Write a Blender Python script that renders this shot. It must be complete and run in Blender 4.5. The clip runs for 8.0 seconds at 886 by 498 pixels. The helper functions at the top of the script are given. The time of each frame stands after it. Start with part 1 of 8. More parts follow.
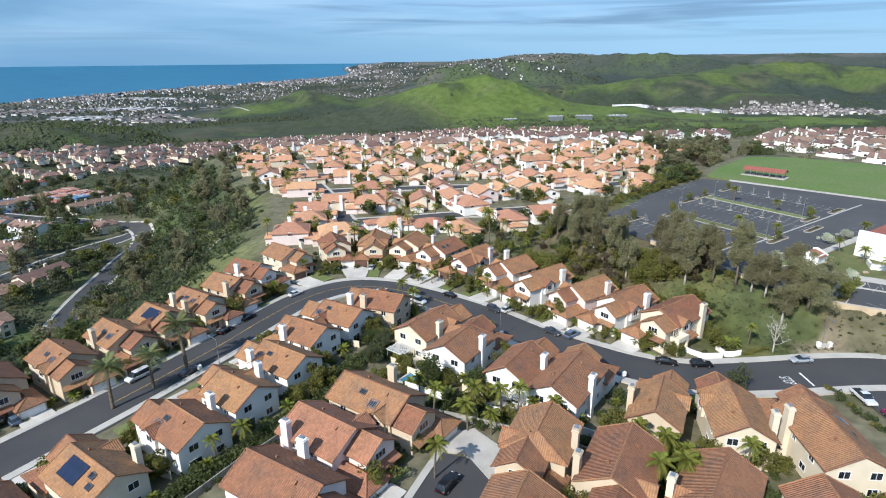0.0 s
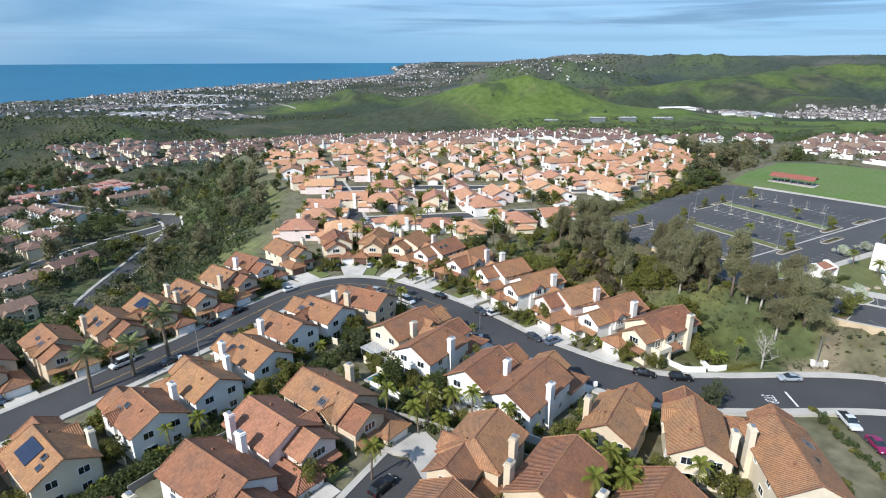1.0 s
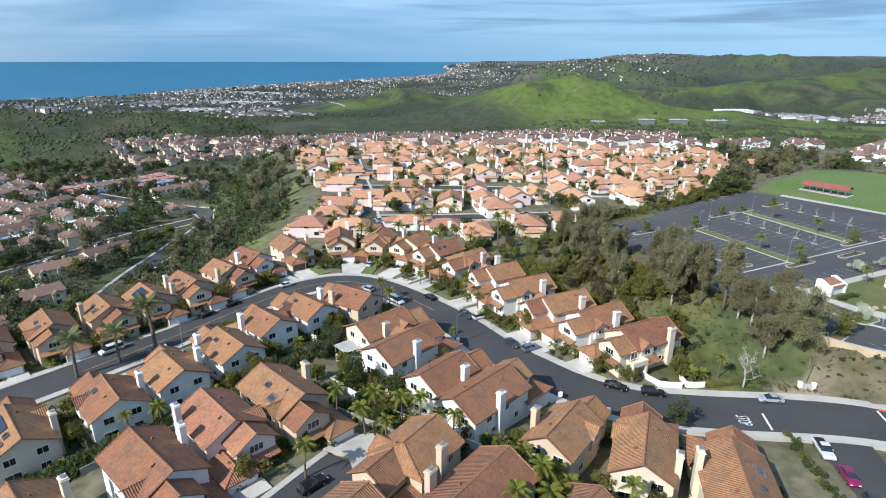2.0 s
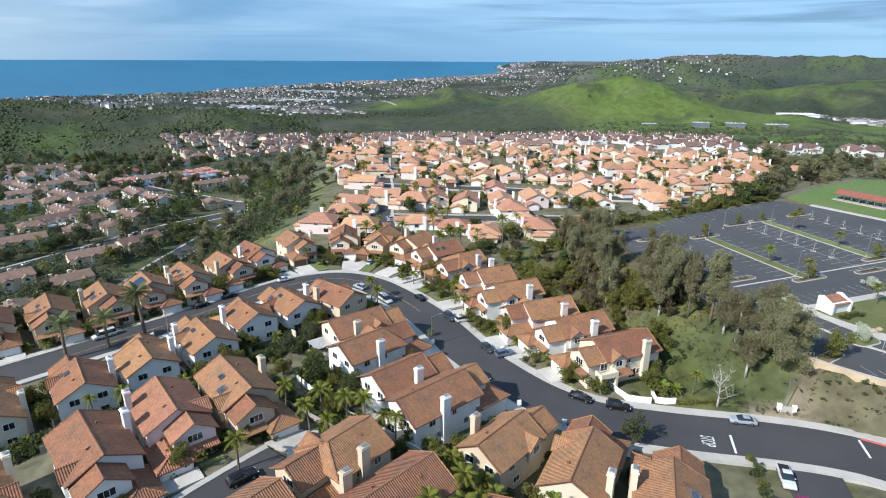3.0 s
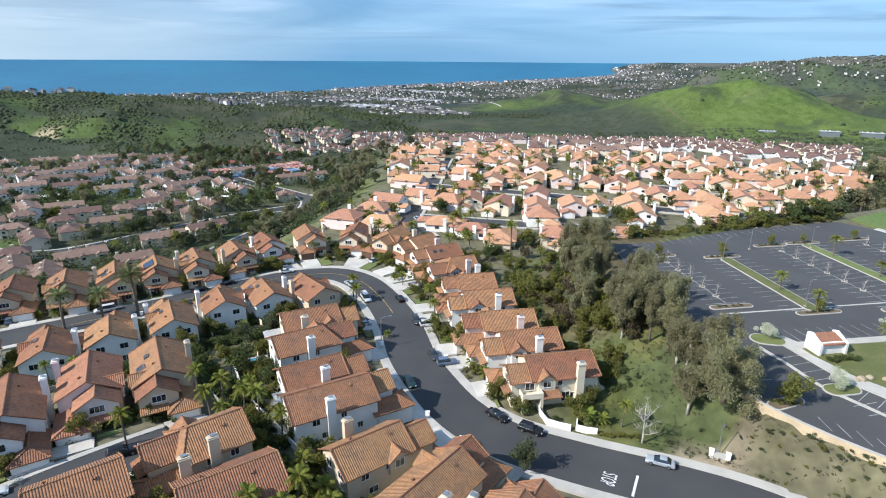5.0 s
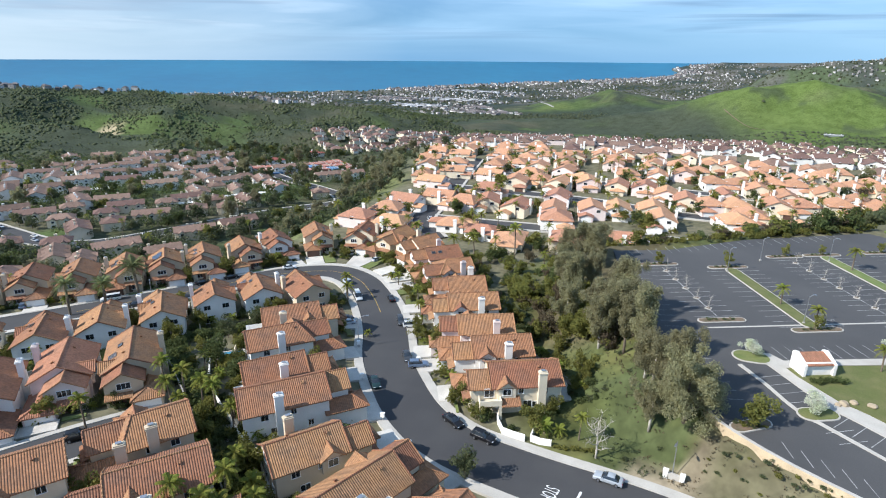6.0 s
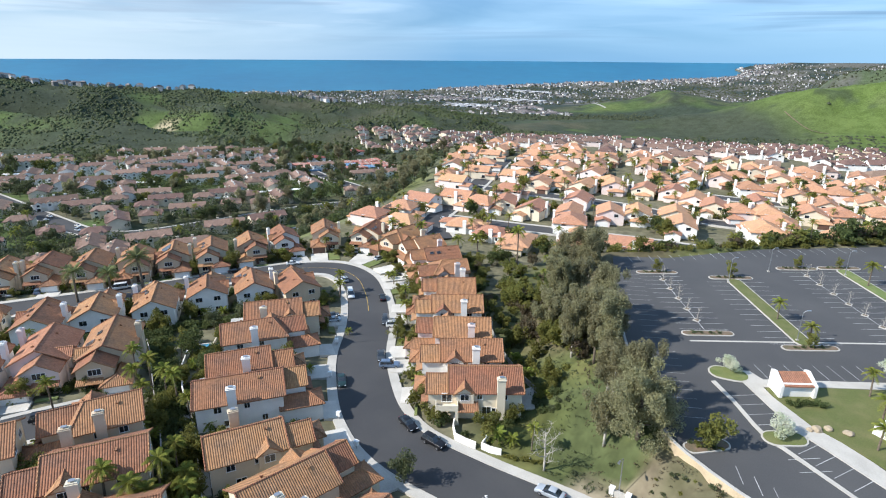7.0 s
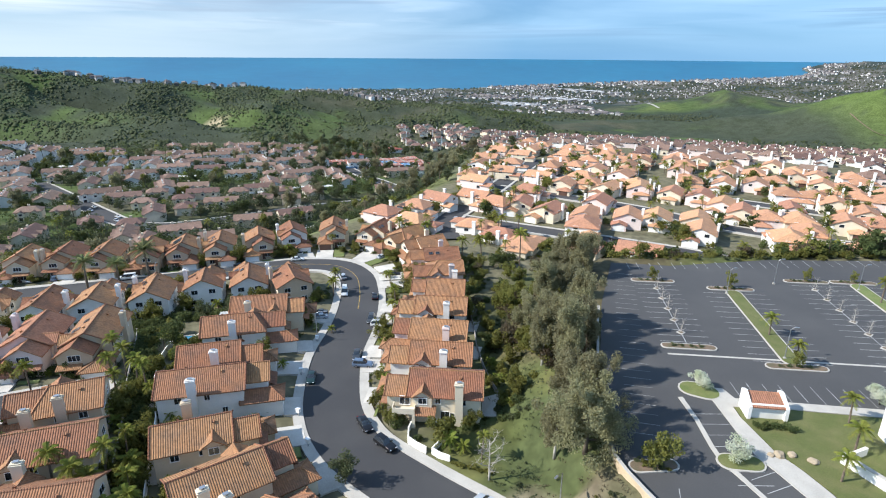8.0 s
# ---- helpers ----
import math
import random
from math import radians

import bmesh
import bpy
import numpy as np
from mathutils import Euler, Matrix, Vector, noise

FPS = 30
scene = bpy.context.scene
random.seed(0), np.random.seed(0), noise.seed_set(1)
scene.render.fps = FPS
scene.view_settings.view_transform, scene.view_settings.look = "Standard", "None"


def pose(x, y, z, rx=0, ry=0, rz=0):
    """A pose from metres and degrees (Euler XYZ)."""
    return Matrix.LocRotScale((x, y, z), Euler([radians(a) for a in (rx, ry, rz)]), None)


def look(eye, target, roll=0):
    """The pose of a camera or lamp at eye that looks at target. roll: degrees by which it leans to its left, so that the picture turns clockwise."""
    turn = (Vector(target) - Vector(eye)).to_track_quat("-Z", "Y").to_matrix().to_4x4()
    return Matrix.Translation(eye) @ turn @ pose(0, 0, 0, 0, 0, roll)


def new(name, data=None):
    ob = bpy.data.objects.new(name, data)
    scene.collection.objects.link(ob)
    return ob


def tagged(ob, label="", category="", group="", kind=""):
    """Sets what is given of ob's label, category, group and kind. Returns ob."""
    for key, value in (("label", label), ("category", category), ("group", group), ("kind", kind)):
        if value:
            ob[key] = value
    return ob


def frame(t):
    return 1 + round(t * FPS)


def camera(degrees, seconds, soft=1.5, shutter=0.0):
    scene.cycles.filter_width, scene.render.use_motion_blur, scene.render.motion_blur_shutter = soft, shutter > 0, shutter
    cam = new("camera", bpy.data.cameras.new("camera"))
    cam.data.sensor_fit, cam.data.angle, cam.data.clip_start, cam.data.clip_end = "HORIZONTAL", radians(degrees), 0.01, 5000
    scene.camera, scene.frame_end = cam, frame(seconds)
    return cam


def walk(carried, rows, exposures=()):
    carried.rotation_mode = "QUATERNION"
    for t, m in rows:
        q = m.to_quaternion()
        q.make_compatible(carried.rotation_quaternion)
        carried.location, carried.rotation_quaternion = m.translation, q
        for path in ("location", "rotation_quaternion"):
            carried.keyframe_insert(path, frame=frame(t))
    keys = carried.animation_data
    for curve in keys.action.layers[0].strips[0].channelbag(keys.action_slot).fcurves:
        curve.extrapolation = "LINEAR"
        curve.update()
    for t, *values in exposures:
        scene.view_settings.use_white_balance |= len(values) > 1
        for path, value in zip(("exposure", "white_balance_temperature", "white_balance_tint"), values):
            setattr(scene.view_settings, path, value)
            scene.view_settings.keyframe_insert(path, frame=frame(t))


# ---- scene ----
cam = camera(76.0, 8.0, 1.1)
PATH = [
    (0, (0.336, 0.684, 54.793), (0.327, 2.579, 54.155), -0.4),
    (0.5, (7.576, 1.482, 54.573), (7.494, 3.376, 53.935), -0.2),
    (1, (15.17, 2.398, 54.577), (15.011, 4.287, 53.939), -0.1),
    (1.5, (23.082, 3.625, 54.781), (22.841, 5.505, 54.142), 0.0),
    (3, (47.692, 10.021, 55.059), (47.196, 11.849, 54.417), 0.4),
    (3.5, (56.111, 12.924, 55.126), (55.526, 14.726, 54.485), 0.4),
    (4, (64.382, 16.355, 55.314), (63.71, 18.126, 54.672), 0.5),
    (4.5, (72.428, 20.206, 55.33), (71.67, 21.942, 54.688), 0.5),
    (6, (94.567, 33.627, 55.63), (93.568, 35.235, 54.987), 0.4),
    (6.5, (101.264, 38.733, 55.643), (100.191, 40.292, 54.998), 0.4),
    (7, (107.528, 44.094, 55.635), (106.385, 45.603, 54.99), 0.4),
    (7.5, (113.478, 49.603, 55.879), (112.268, 51.058, 55.23), 0.4),
    (8, (119.038, 55.23, 56.041), (117.766, 56.629, 55.39), 0.4),
]
walk(cam, [(t, look(eye, target, roll)) for t, eye, target, roll in PATH], exposures=[(0, 0.46, 6150, 10), (4, 0.56, 6170, 10), (8, 0.74, 6280, 10)])

# ---- light ----
SUN_TO = Vector((-0.47, -0.63, 0.615)).normalized()
sun = new("sun", bpy.data.lights.new("sun", "SUN"))
sun.data.energy, sun.data.angle, sun.data.color = 4.6, radians(0.6), (1.0, 0.95, 0.87)
sun.matrix_world = look((0, 0, 400), Vector((0, 0, 400)) - SUN_TO)
world = bpy.data.worlds.new("sky")
scene.world = world
world.use_nodes = True
wt = world.node_tree
wt.nodes.clear()


def wnode(kind, **values):
    n = wt.nodes.new(kind)
    for key, value in values.items():
        n.inputs[key].default_value = value
    return n


sky = wt.nodes.new("ShaderNodeTexSky")
sky.sky_type, sky.sun_disc = "NISHITA", False
sky.sun_elevation = math.asin(SUN_TO.z)
sky.sun_rotation = math.atan2(SUN_TO.x, SUN_TO.y)
sky.air_density, sky.dust_density, sky.ozone_density, sky.altitude = 1.0, 0.15, 4.0, 300
wco = wt.nodes.new("ShaderNodeTexCoord")
wsep = wt.nodes.new("ShaderNodeSeparateXYZ")
wt.links.new(wco.outputs["Generated"], wsep.inputs[0])


def wrange(source, a, b, c, d):
    n = wt.nodes.new("ShaderNodeMapRange")
    for i, v in enumerate((a, b, c, d)):
        n.inputs[1 + i].default_value = v
    wt.links.new(source, n.inputs[0])
    return n.outputs[0]


def wblend(fac, a, b, kind="MIX"):
    n = wt.nodes.new("ShaderNodeMix")
    n.data_type, n.blend_type = "RGBA", kind
    for key, v in (("Factor", fac), ("A", a), ("B", b)):
        if isinstance(v, tuple):
            n.inputs[key].default_value = (*v, 1)
        elif isinstance(v, float):
            n.inputs[key].default_value = v
        else:
            wt.links.new(v, n.inputs[key])
    return n.outputs["Result"]


def wclouds(scale, place, lo, hi, top):
    m = wt.nodes.new("ShaderNodeMapping")
    m.inputs["Scale"].default_value, m.inputs["Location"].default_value = scale, place
    n = wnode("ShaderNodeTexNoise", Scale=1.3, Detail=5.0, Roughness=0.5, Distortion=0.5)
    wt.links.new(wco.outputs["Generated"], m.inputs[0])
    wt.links.new(m.outputs[0], n.inputs["Vector"])
    return wrange(n.outputs[0], lo, hi, 0.0, top)


def wtimes(a, b):
    n = wt.nodes.new("ShaderNodeMath")
    n.operation = "MULTIPLY"
    wt.links.new(a, n.inputs[0])
    wt.links.new(b, n.inputs[1])
    return n.outputs[0]


# the sky overhead, out of view, is raised as added fill for the shadows; a veil of sea haze along the horizon is whiter
# towards the west, where the sun stands
tone = wblend(wrange(wsep.outputs[2], 0.05, 0.40, 0.0, 1.0), (0.36, 0.50, 0.70), (2.0, 1.85, 1.7))
clear = wblend(1.0, sky.outputs[0], tone, "MULTIPLY")
west = wrange(wsep.outputs[0], -0.58, -1.0, 0.0, 1.0)
east = wrange(wsep.outputs[0], -0.45, 0.35, 0.0, 1.0)
haze = wblend(west, wblend(east, (1.4, 3.0, 4.9), (2.8, 4.8, 6.7)), (4.6, 5.6, 6.3))
air = wblend(wrange(wsep.outputs[2], 0.0, 0.16, 0.9, 0.0), clear, haze)
veil = wtimes(wclouds((1.6, 1.6, 13.0), (0.4, 0.0, 0.3), 0.42, 0.72, 0.65), wrange(wsep.outputs[2], 0.0, 0.05, 0.25, 1.0))
air = wblend(veil, air, wblend(west, (3.3, 5.1, 6.9), (6.6, 7.1, 7.4)))
bands = wtimes(wclouds((2.6, 2.6, 30.0), (0.2, 0.7, 0.5), 0.50, 0.70, 0.55), wrange(wsep.outputs[2], 0.01, 0.06, 0.0, 1.0))
air = wblend(bands, air, wblend(west, (3.6, 5.3, 7.0), (7.4, 7.7, 7.9)))
streak = wtimes(wclouds((1.8, 1.8, 42.0), (0.9, 0.3, 0.1), 0.52, 0.66, 0.65), wrange(wsep.outputs[2], 0.015, 0.05, 0.0, 1.0))
air = wblend(streak, air, wblend(west, (1.35, 2.3, 3.6), (3.3, 4.1, 5.0)))
wbg = wnode("ShaderNodeBackground", Strength=0.10)
wout = wt.nodes.new("ShaderNodeOutputWorld")
wt.links.new(air, wbg.inputs[0])
wt.links.new(wbg.outputs[0], wout.inputs[0])

# ---- materials ----


def mat(name, color, rough=0.8, vary=0.15, scale=0.6, fine=6.0, bump=0.0, each=0.0, metal=0.0, other=None, spec=0.4):
    """A surface with patches at two scales; each: how far the tint differs from object to object; other: a second colour in the patches."""
    m = bpy.data.materials.new(name)
    m.use_nodes = True
    nt = m.node_tree
    b = nt.nodes["Principled BSDF"]
    b.inputs["Roughness"].default_value = rough
    b.inputs["Metallic"].default_value = metal
    b.inputs["Specular IOR Level"].default_value = spec
    co = nt.nodes.new("ShaderNodeTexCoord")
    big = nt.nodes.new("ShaderNodeTexNoise")
    big.inputs["Scale"].default_value = scale
    big.inputs["Detail"].default_value = 4
    small = nt.nodes.new("ShaderNodeTexNoise")
    small.inputs["Scale"].default_value = fine
    small.inputs["Detail"].default_value = 3
    for n in (big, small):
        nt.links.new(co.outputs["Object"], n.inputs["Vector"])
    mix = nt.nodes.new("ShaderNodeMix")
    mix.data_type = "RGBA"
    o = other or [c * (1 - 2 * vary) for c in color]
    mix.inputs["A"].default_value, mix.inputs["B"].default_value = (*color, 1), (*o, 1)
    fac = nt.nodes.new("ShaderNodeMapRange")
    fac.inputs[1].default_value, fac.inputs[2].default_value = 0.38, 0.68
    nt.links.new(big.outputs[0], fac.inputs[0])
    nt.links.new(fac.outputs[0], mix.inputs["Factor"])
    hsv = nt.nodes.new("ShaderNodeHueSaturation")
    val = nt.nodes.new("ShaderNodeMapRange")
    val.inputs[3].default_value, val.inputs[4].default_value = 1 - vary, 1 + vary
    val.inputs[1].default_value, val.inputs[2].default_value = 0.3, 0.7
    nt.links.new(small.outputs[0], val.inputs[0])
    nt.links.new(mix.outputs["Result"], hsv.inputs["Color"])
    last = val.outputs[0]
    if each:
        info = nt.nodes.new("ShaderNodeObjectInfo")
        r = nt.nodes.new("ShaderNodeMapRange")
        r.inputs[3].default_value, r.inputs[4].default_value = 1 - each, 1 + each
        nt.links.new(info.outputs["Random"], r.inputs[0])
        mul = nt.nodes.new("ShaderNodeMath")
        mul.operation = "MULTIPLY"
        nt.links.new(last, mul.inputs[0])
        nt.links.new(r.outputs[0], mul.inputs[1])
        last = mul.outputs[0]
        hue = nt.nodes.new("ShaderNodeMapRange")
        hue.inputs[3].default_value, hue.inputs[4].default_value = 0.5 - each * 0.06, 0.5 + each * 0.06
        nt.links.new(info.outputs["Random"], hue.inputs[0])
        nt.links.new(hue.outputs[0], hsv.inputs["Hue"])
    nt.links.new(last, hsv.inputs["Value"])
    nt.links.new(hsv.outputs[0], b.inputs["Base Color"])
    if bump:
        bp = nt.nodes.new("ShaderNodeBump")
        bp.inputs["Strength"].default_value, bp.inputs["Distance"].default_value = bump, 0.05
        nt.links.new(small.outputs[0], bp.inputs["Height"])
        nt.links.new(bp.outputs[0], b.inputs["Normal"])
    return m


def tile_mat(name, color, other, each=0.1, depth=1.0):
    """Clay barrel tiles: rounded channels down the slope, stepped courses across it, mixed firing colours and grey weathering."""
    m = mat(name, color, 0.85, 0.12, 0.35, 2.6, 0.0, each, other=other, spec=0.25)
    nt = m.node_tree
    b = nt.nodes["Principled BSDF"]
    uv = nt.nodes.new("ShaderNodeTexCoord")
    sep = nt.nodes.new("ShaderNodeSeparateXYZ")
    nt.links.new(uv.outputs["UV"], sep.inputs[0])

    def op(kind, a, bb=None):
        n = nt.nodes.new("ShaderNodeMath")
        n.operation = kind
        for i, v in enumerate((a, bb)):
            if v is None:
                continue
            if isinstance(v, (int, float)):
                n.inputs[i].default_value = v
            else:
                nt.links.new(v, n.inputs[i])
        return n.outputs[0]

    u = op("MULTIPLY", sep.outputs[0], 2 * math.pi / 0.34)
    barrel = op("ABSOLUTE", op("SINE", op("MULTIPLY", u, 0.5)))
    course = op("FRACT", op("MULTIPLY", sep.outputs[1], 1 / 0.42))
    height = op("ADD", barrel, op("MULTIPLY", course, 0.5))
    # single tiles, each a little lighter or darker
    cell = nt.nodes.new("ShaderNodeCombineXYZ")
    nt.links.new(op("FLOOR", op("MULTIPLY", sep.outputs[0], 1 / 0.34)), cell.inputs[0])
    nt.links.new(op("FLOOR", op("MULTIPLY", sep.outputs[1], 1 / 0.42)), cell.inputs[1])
    white = nt.nodes.new("ShaderNodeTexWhiteNoise")
    nt.links.new(cell.outputs[0], white.inputs["Vector"])
    tone = nt.nodes.new("ShaderNodeMapRange")
    tone.inputs[3].default_value, tone.inputs[4].default_value = 0.86, 1.14
    nt.links.new(white.outputs[0], tone.inputs[0])
    # the channel between two barrels is darker than their crowns
    chan = nt.nodes.new("ShaderNodeMapRange")
    chan.inputs[1].default_value, chan.inputs[2].default_value = 0.0, 0.45
    chan.inputs[3].default_value, chan.inputs[4].default_value = 0.76, 1.0
    nt.links.new(barrel, chan.inputs[0])
    tint = nt.nodes.new("ShaderNodeHueSaturation")
    nt.links.new(op("MULTIPLY", tone.outputs[0], chan.outputs[0]), tint.inputs["Value"])
    nt.links.new(b.inputs["Base Color"].links[0].from_socket, tint.inputs["Color"])
    nt.links.new(tint.outputs[0], b.inputs["Base Color"])
    bp = nt.nodes.new("ShaderNodeBump")
    bp.inputs["Strength"].default_value, bp.inputs["Distance"].default_value = depth, 0.10
    nt.links.new(height, bp.inputs["Height"])
    nt.links.new(bp.outputs[0], b.inputs["Normal"])
    return m


def leaf_mat(name, color, other, each=0.15):
    """Foliage: tint differs from clump to clump, a little light passes through."""
    m = mat(name, color, 0.7, 0.14, 0.5, 1.2, 0.0, each, other=other, spec=0.06)
    nt = m.node_tree
    b = nt.nodes["Principled BSDF"]
    geo = nt.nodes.new("ShaderNodeNewGeometry")
    r = nt.nodes.new("ShaderNodeMapRange")
    r.inputs[3].default_value, r.inputs[4].default_value = 0.86, 1.14
    nt.links.new(geo.outputs["Random Per Island"], r.inputs[0])
    t = nt.nodes.new("ShaderNodeHueSaturation")
    nt.links.new(r.outputs[0], t.inputs["Value"])
    nt.links.new(b.inputs["Base Color"].links[0].from_socket, t.inputs["Color"])
    nt.links.new(t.outputs[0], b.inputs["Base Color"])
    tr = nt.nodes.new("ShaderNodeBsdfTranslucent")
    nt.links.new(t.outputs[0], tr.inputs[0])
    ms = nt.nodes.new("ShaderNodeMixShader")
    ms.inputs[0].default_value = 0.48
    nt.links.new(b.outputs[0], ms.inputs[1])
    nt.links.new(tr.outputs[0], ms.inputs[2])
    nt.links.new(ms.outputs[0], nt.nodes["Material Output"].inputs[0])
    return m


TILE_NEAR = tile_mat("clay_tile", (0.315, 0.152, 0.078), (0.235, 0.128, 0.077), 0.18, 0.85)
TILE_PINK = tile_mat("pink_clay_tile", (0.37, 0.172, 0.100), (0.29, 0.145, 0.086), 0.14, 0.85)
TILE_FAR = tile_mat("orange_clay_tile", (0.47, 0.245, 0.140), (0.415, 0.226, 0.142), 0.18, 0.5)
TILE_RUST = tile_mat("rust_tile", (0.168, 0.108, 0.083), (0.205, 0.132, 0.102), 0.25, 0.5)
TILE_RED = tile_mat("red_tile", (0.27, 0.085, 0.065), (0.22, 0.085, 0.07), 0.1, 0.5)
STUCCO = [mat("white_stucco", (0.80, 0.775, 0.72), 0.9, 0.05, 0.4, 9, 0.15), mat("cream_stucco", (0.66, 0.58, 0.44), 0.9, 0.05, 0.4, 9, 0.15),
          mat("tan_stucco", (0.56, 0.46, 0.33), 0.9, 0.05, 0.4, 9, 0.15), mat("pink_stucco", (0.72, 0.60, 0.55), 0.9, 0.05, 0.4, 9, 0.15)]
WHITE = mat("white_paint", (0.78, 0.77, 0.74), 0.6, 0.04, 1.0, 12)
BROWN_DOOR = mat("brown_paint", (0.12, 0.065, 0.045), 0.6, 0.1, 1.0, 10)
GLASS = mat("window_glass", (0.025, 0.032, 0.04), 0.06, 0.3, 0.5, 2.0, spec=0.9)
SOLAR = mat("solar_cell", (0.012, 0.018, 0.045), 0.12, 0.2, 0.8, 3.0, spec=0.8)
BRONZE = mat("bronze_frame", (0.16, 0.13, 0.11), 0.5, 0.1, 2.0, 12, metal=0.3)
METAL = mat("galvanised_metal", (0.45, 0.46, 0.47), 0.4, 0.1, 2.0, 20, metal=0.8)
ASPHALT = mat("street_asphalt", (0.043, 0.043, 0.045), 0.9, 0.10, 0.09, 8, 0.2, other=(0.056, 0.055, 0.055))
LOT_ASPHALT = mat("lot_asphalt", (0.056, 0.056, 0.057), 0.9, 0.08, 0.05, 6, 0.2, other=(0.072, 0.071, 0.070))
CONCRETE = mat("concrete", (0.43, 0.405, 0.36), 0.9, 0.08, 0.3, 5, 0.2)
DRIVE = mat("driveway_concrete", (0.50, 0.47, 0.42), 0.9, 0.10, 0.25, 4, 0.2, 0.1)
LINE = mat("road_paint", (0.70, 0.70, 0.68), 0.8, 0.12, 1.0, 9)
BAY_LINE = mat("worn_bay_paint", (0.42, 0.42, 0.41), 0.85, 0.25, 0.5, 6)
YELLOW = mat("yellow_paint", (0.45, 0.30, 0.07), 0.8, 0.2, 0.6, 9)
REDKERB = mat("red_kerb_paint", (0.55, 0.10, 0.09), 0.8, 0.1, 1.0, 9)
LAWN = mat("lawn", (0.105, 0.130, 0.036), 0.9, 0.2, 0.35, 7, 0.5, 0.2, other=(0.150, 0.155, 0.058))
FIELD = mat("playing_field", (0.092, 0.150, 0.030), 0.9, 0.15, 0.03, 0.8, 0.4, other=(0.125, 0.155, 0.05))
SOIL = mat("planting_soil", (0.16, 0.11, 0.075), 0.95, 0.2, 0.6, 6, 0.6, other=(0.10, 0.09, 0.05))
BLOCK = mat("block_wall", (0.52, 0.41, 0.27), 0.9, 0.1, 0.4, 5, 0.3)
FENCE = mat("weathered_fence", (0.34, 0.32, 0.29), 0.85, 0.15, 0.6, 8, 0.3)
BARK = mat("bark", (0.16, 0.125, 0.09), 0.9, 0.25, 1.2, 9, 0.6)
PALE_BARK = mat("pale_bark", (0.46, 0.42, 0.36), 0.85, 0.2, 1.0, 8, 0.4)
ROCK = mat("sandstone_boulder", (0.36, 0.29, 0.20), 0.9, 0.15, 0.8, 6, 0.6)
COURT_CLAY = mat("court_clay", (0.36, 0.150, 0.110), 0.9, 0.08, 0.1, 3)
COURT_BLUE = mat("court_blue", (0.10, 0.20, 0.33), 0.9, 0.08, 0.1, 3)
POOL = mat("pool_water", (0.045, 0.20, 0.30), 0.08, 0.08, 0.4, 2.0, 0.1, spec=0.6)
TYRE = mat("tyre_rubber", (0.018, 0.018, 0.019), 0.8, 0.1, 2, 9)
RIM = mat("alloy_rim", (0.5, 0.5, 0.52), 0.35, 0.05, 2, 9, metal=0.9)
LAMP_RED = mat("tail_lamp", (0.30, 0.015, 0.012), 0.25, 0.1, 2, 9)
LAMP_WHITE = mat("head_lamp", (0.7, 0.72, 0.75), 0.15, 0.05, 2, 9)
EUC = leaf_mat("eucalyptus_leaf", (0.262, 0.248, 0.138), (0.220, 0.205, 0.116))
BROAD = leaf_mat("broad_leaf", (0.115, 0.140, 0.052), (0.085, 0.108, 0.044))
BRIGHT = leaf_mat("bright_leaf", (0.205, 0.200, 0.055), (0.150, 0.158, 0.048))
PALM = leaf_mat("palm_frond", (0.19, 0.225, 0.045), (0.25, 0.24, 0.06))
DATE = leaf_mat("date_palm_frond", (0.19, 0.225, 0.105), (0.23, 0.24, 0.105))
BLOSSOM = leaf_mat("white_blossom", (0.62, 0.62, 0.52), (0.42, 0.46, 0.28))
SCRUB = leaf_mat("scrub_leaf", (0.102, 0.118, 0.066), (0.130, 0.150, 0.070))
FAR_LEAF = leaf_mat("far_leaf", (0.082, 0.096, 0.058), (0.100, 0.114, 0.062))
RUSSET = leaf_mat("russet_leaf", (0.15, 0.115, 0.075), (0.12, 0.11, 0.065))
SEA = mat("sea_water", (0.008, 0.102, 0.182), 0.35, 0.08, 0.0012, 0.012, other=(0.012, 0.130, 0.215), spec=0.12)
TOWN = mat("pale_render", (0.46, 0.445, 0.425), 0.9, 0.06, 0.02, 0.2)


def island_tint(m, low, high):
    """Tint each joined piece of a mesh a little differently."""
    nt = m.node_tree
    b = nt.nodes["Principled BSDF"]
    geo = nt.nodes.new("ShaderNodeNewGeometry")
    r = nt.nodes.new("ShaderNodeMapRange")
    r.inputs[3].default_value, r.inputs[4].default_value = low, high
    nt.links.new(geo.outputs["Random Per Island"], r.inputs[0])
    t = nt.nodes.new("ShaderNodeHueSaturation")
    nt.links.new(r.outputs[0], t.inputs["Value"])
    nt.links.new(b.inputs["Base Color"].links[0].from_socket, t.inputs["Color"])
    nt.links.new(t.outputs[0], b.inputs["Base Color"])
    return m


island_tint(TOWN, 0.12, 1.6)
island_tint(TILE_FAR, 0.8, 1.16)
island_tint(TILE_RUST, 0.7, 1.3)
TOWN_ROOF = island_tint(mat("far_roof", (0.13, 0.112, 0.105), 0.9, 0.06, 0.02, 0.2), 0.35, 1.9)
SHED_ROOF = island_tint(mat("grey_roof", (0.30, 0.30, 0.30), 0.9, 0.06, 0.02, 0.2), 0.4, 1.9)

# ---- the land ----


def smooth(a, b, v):
    k = np.clip((v - a) / (b - a), 0.0, 1.0)
    return k * k * (3 - 2 * k)


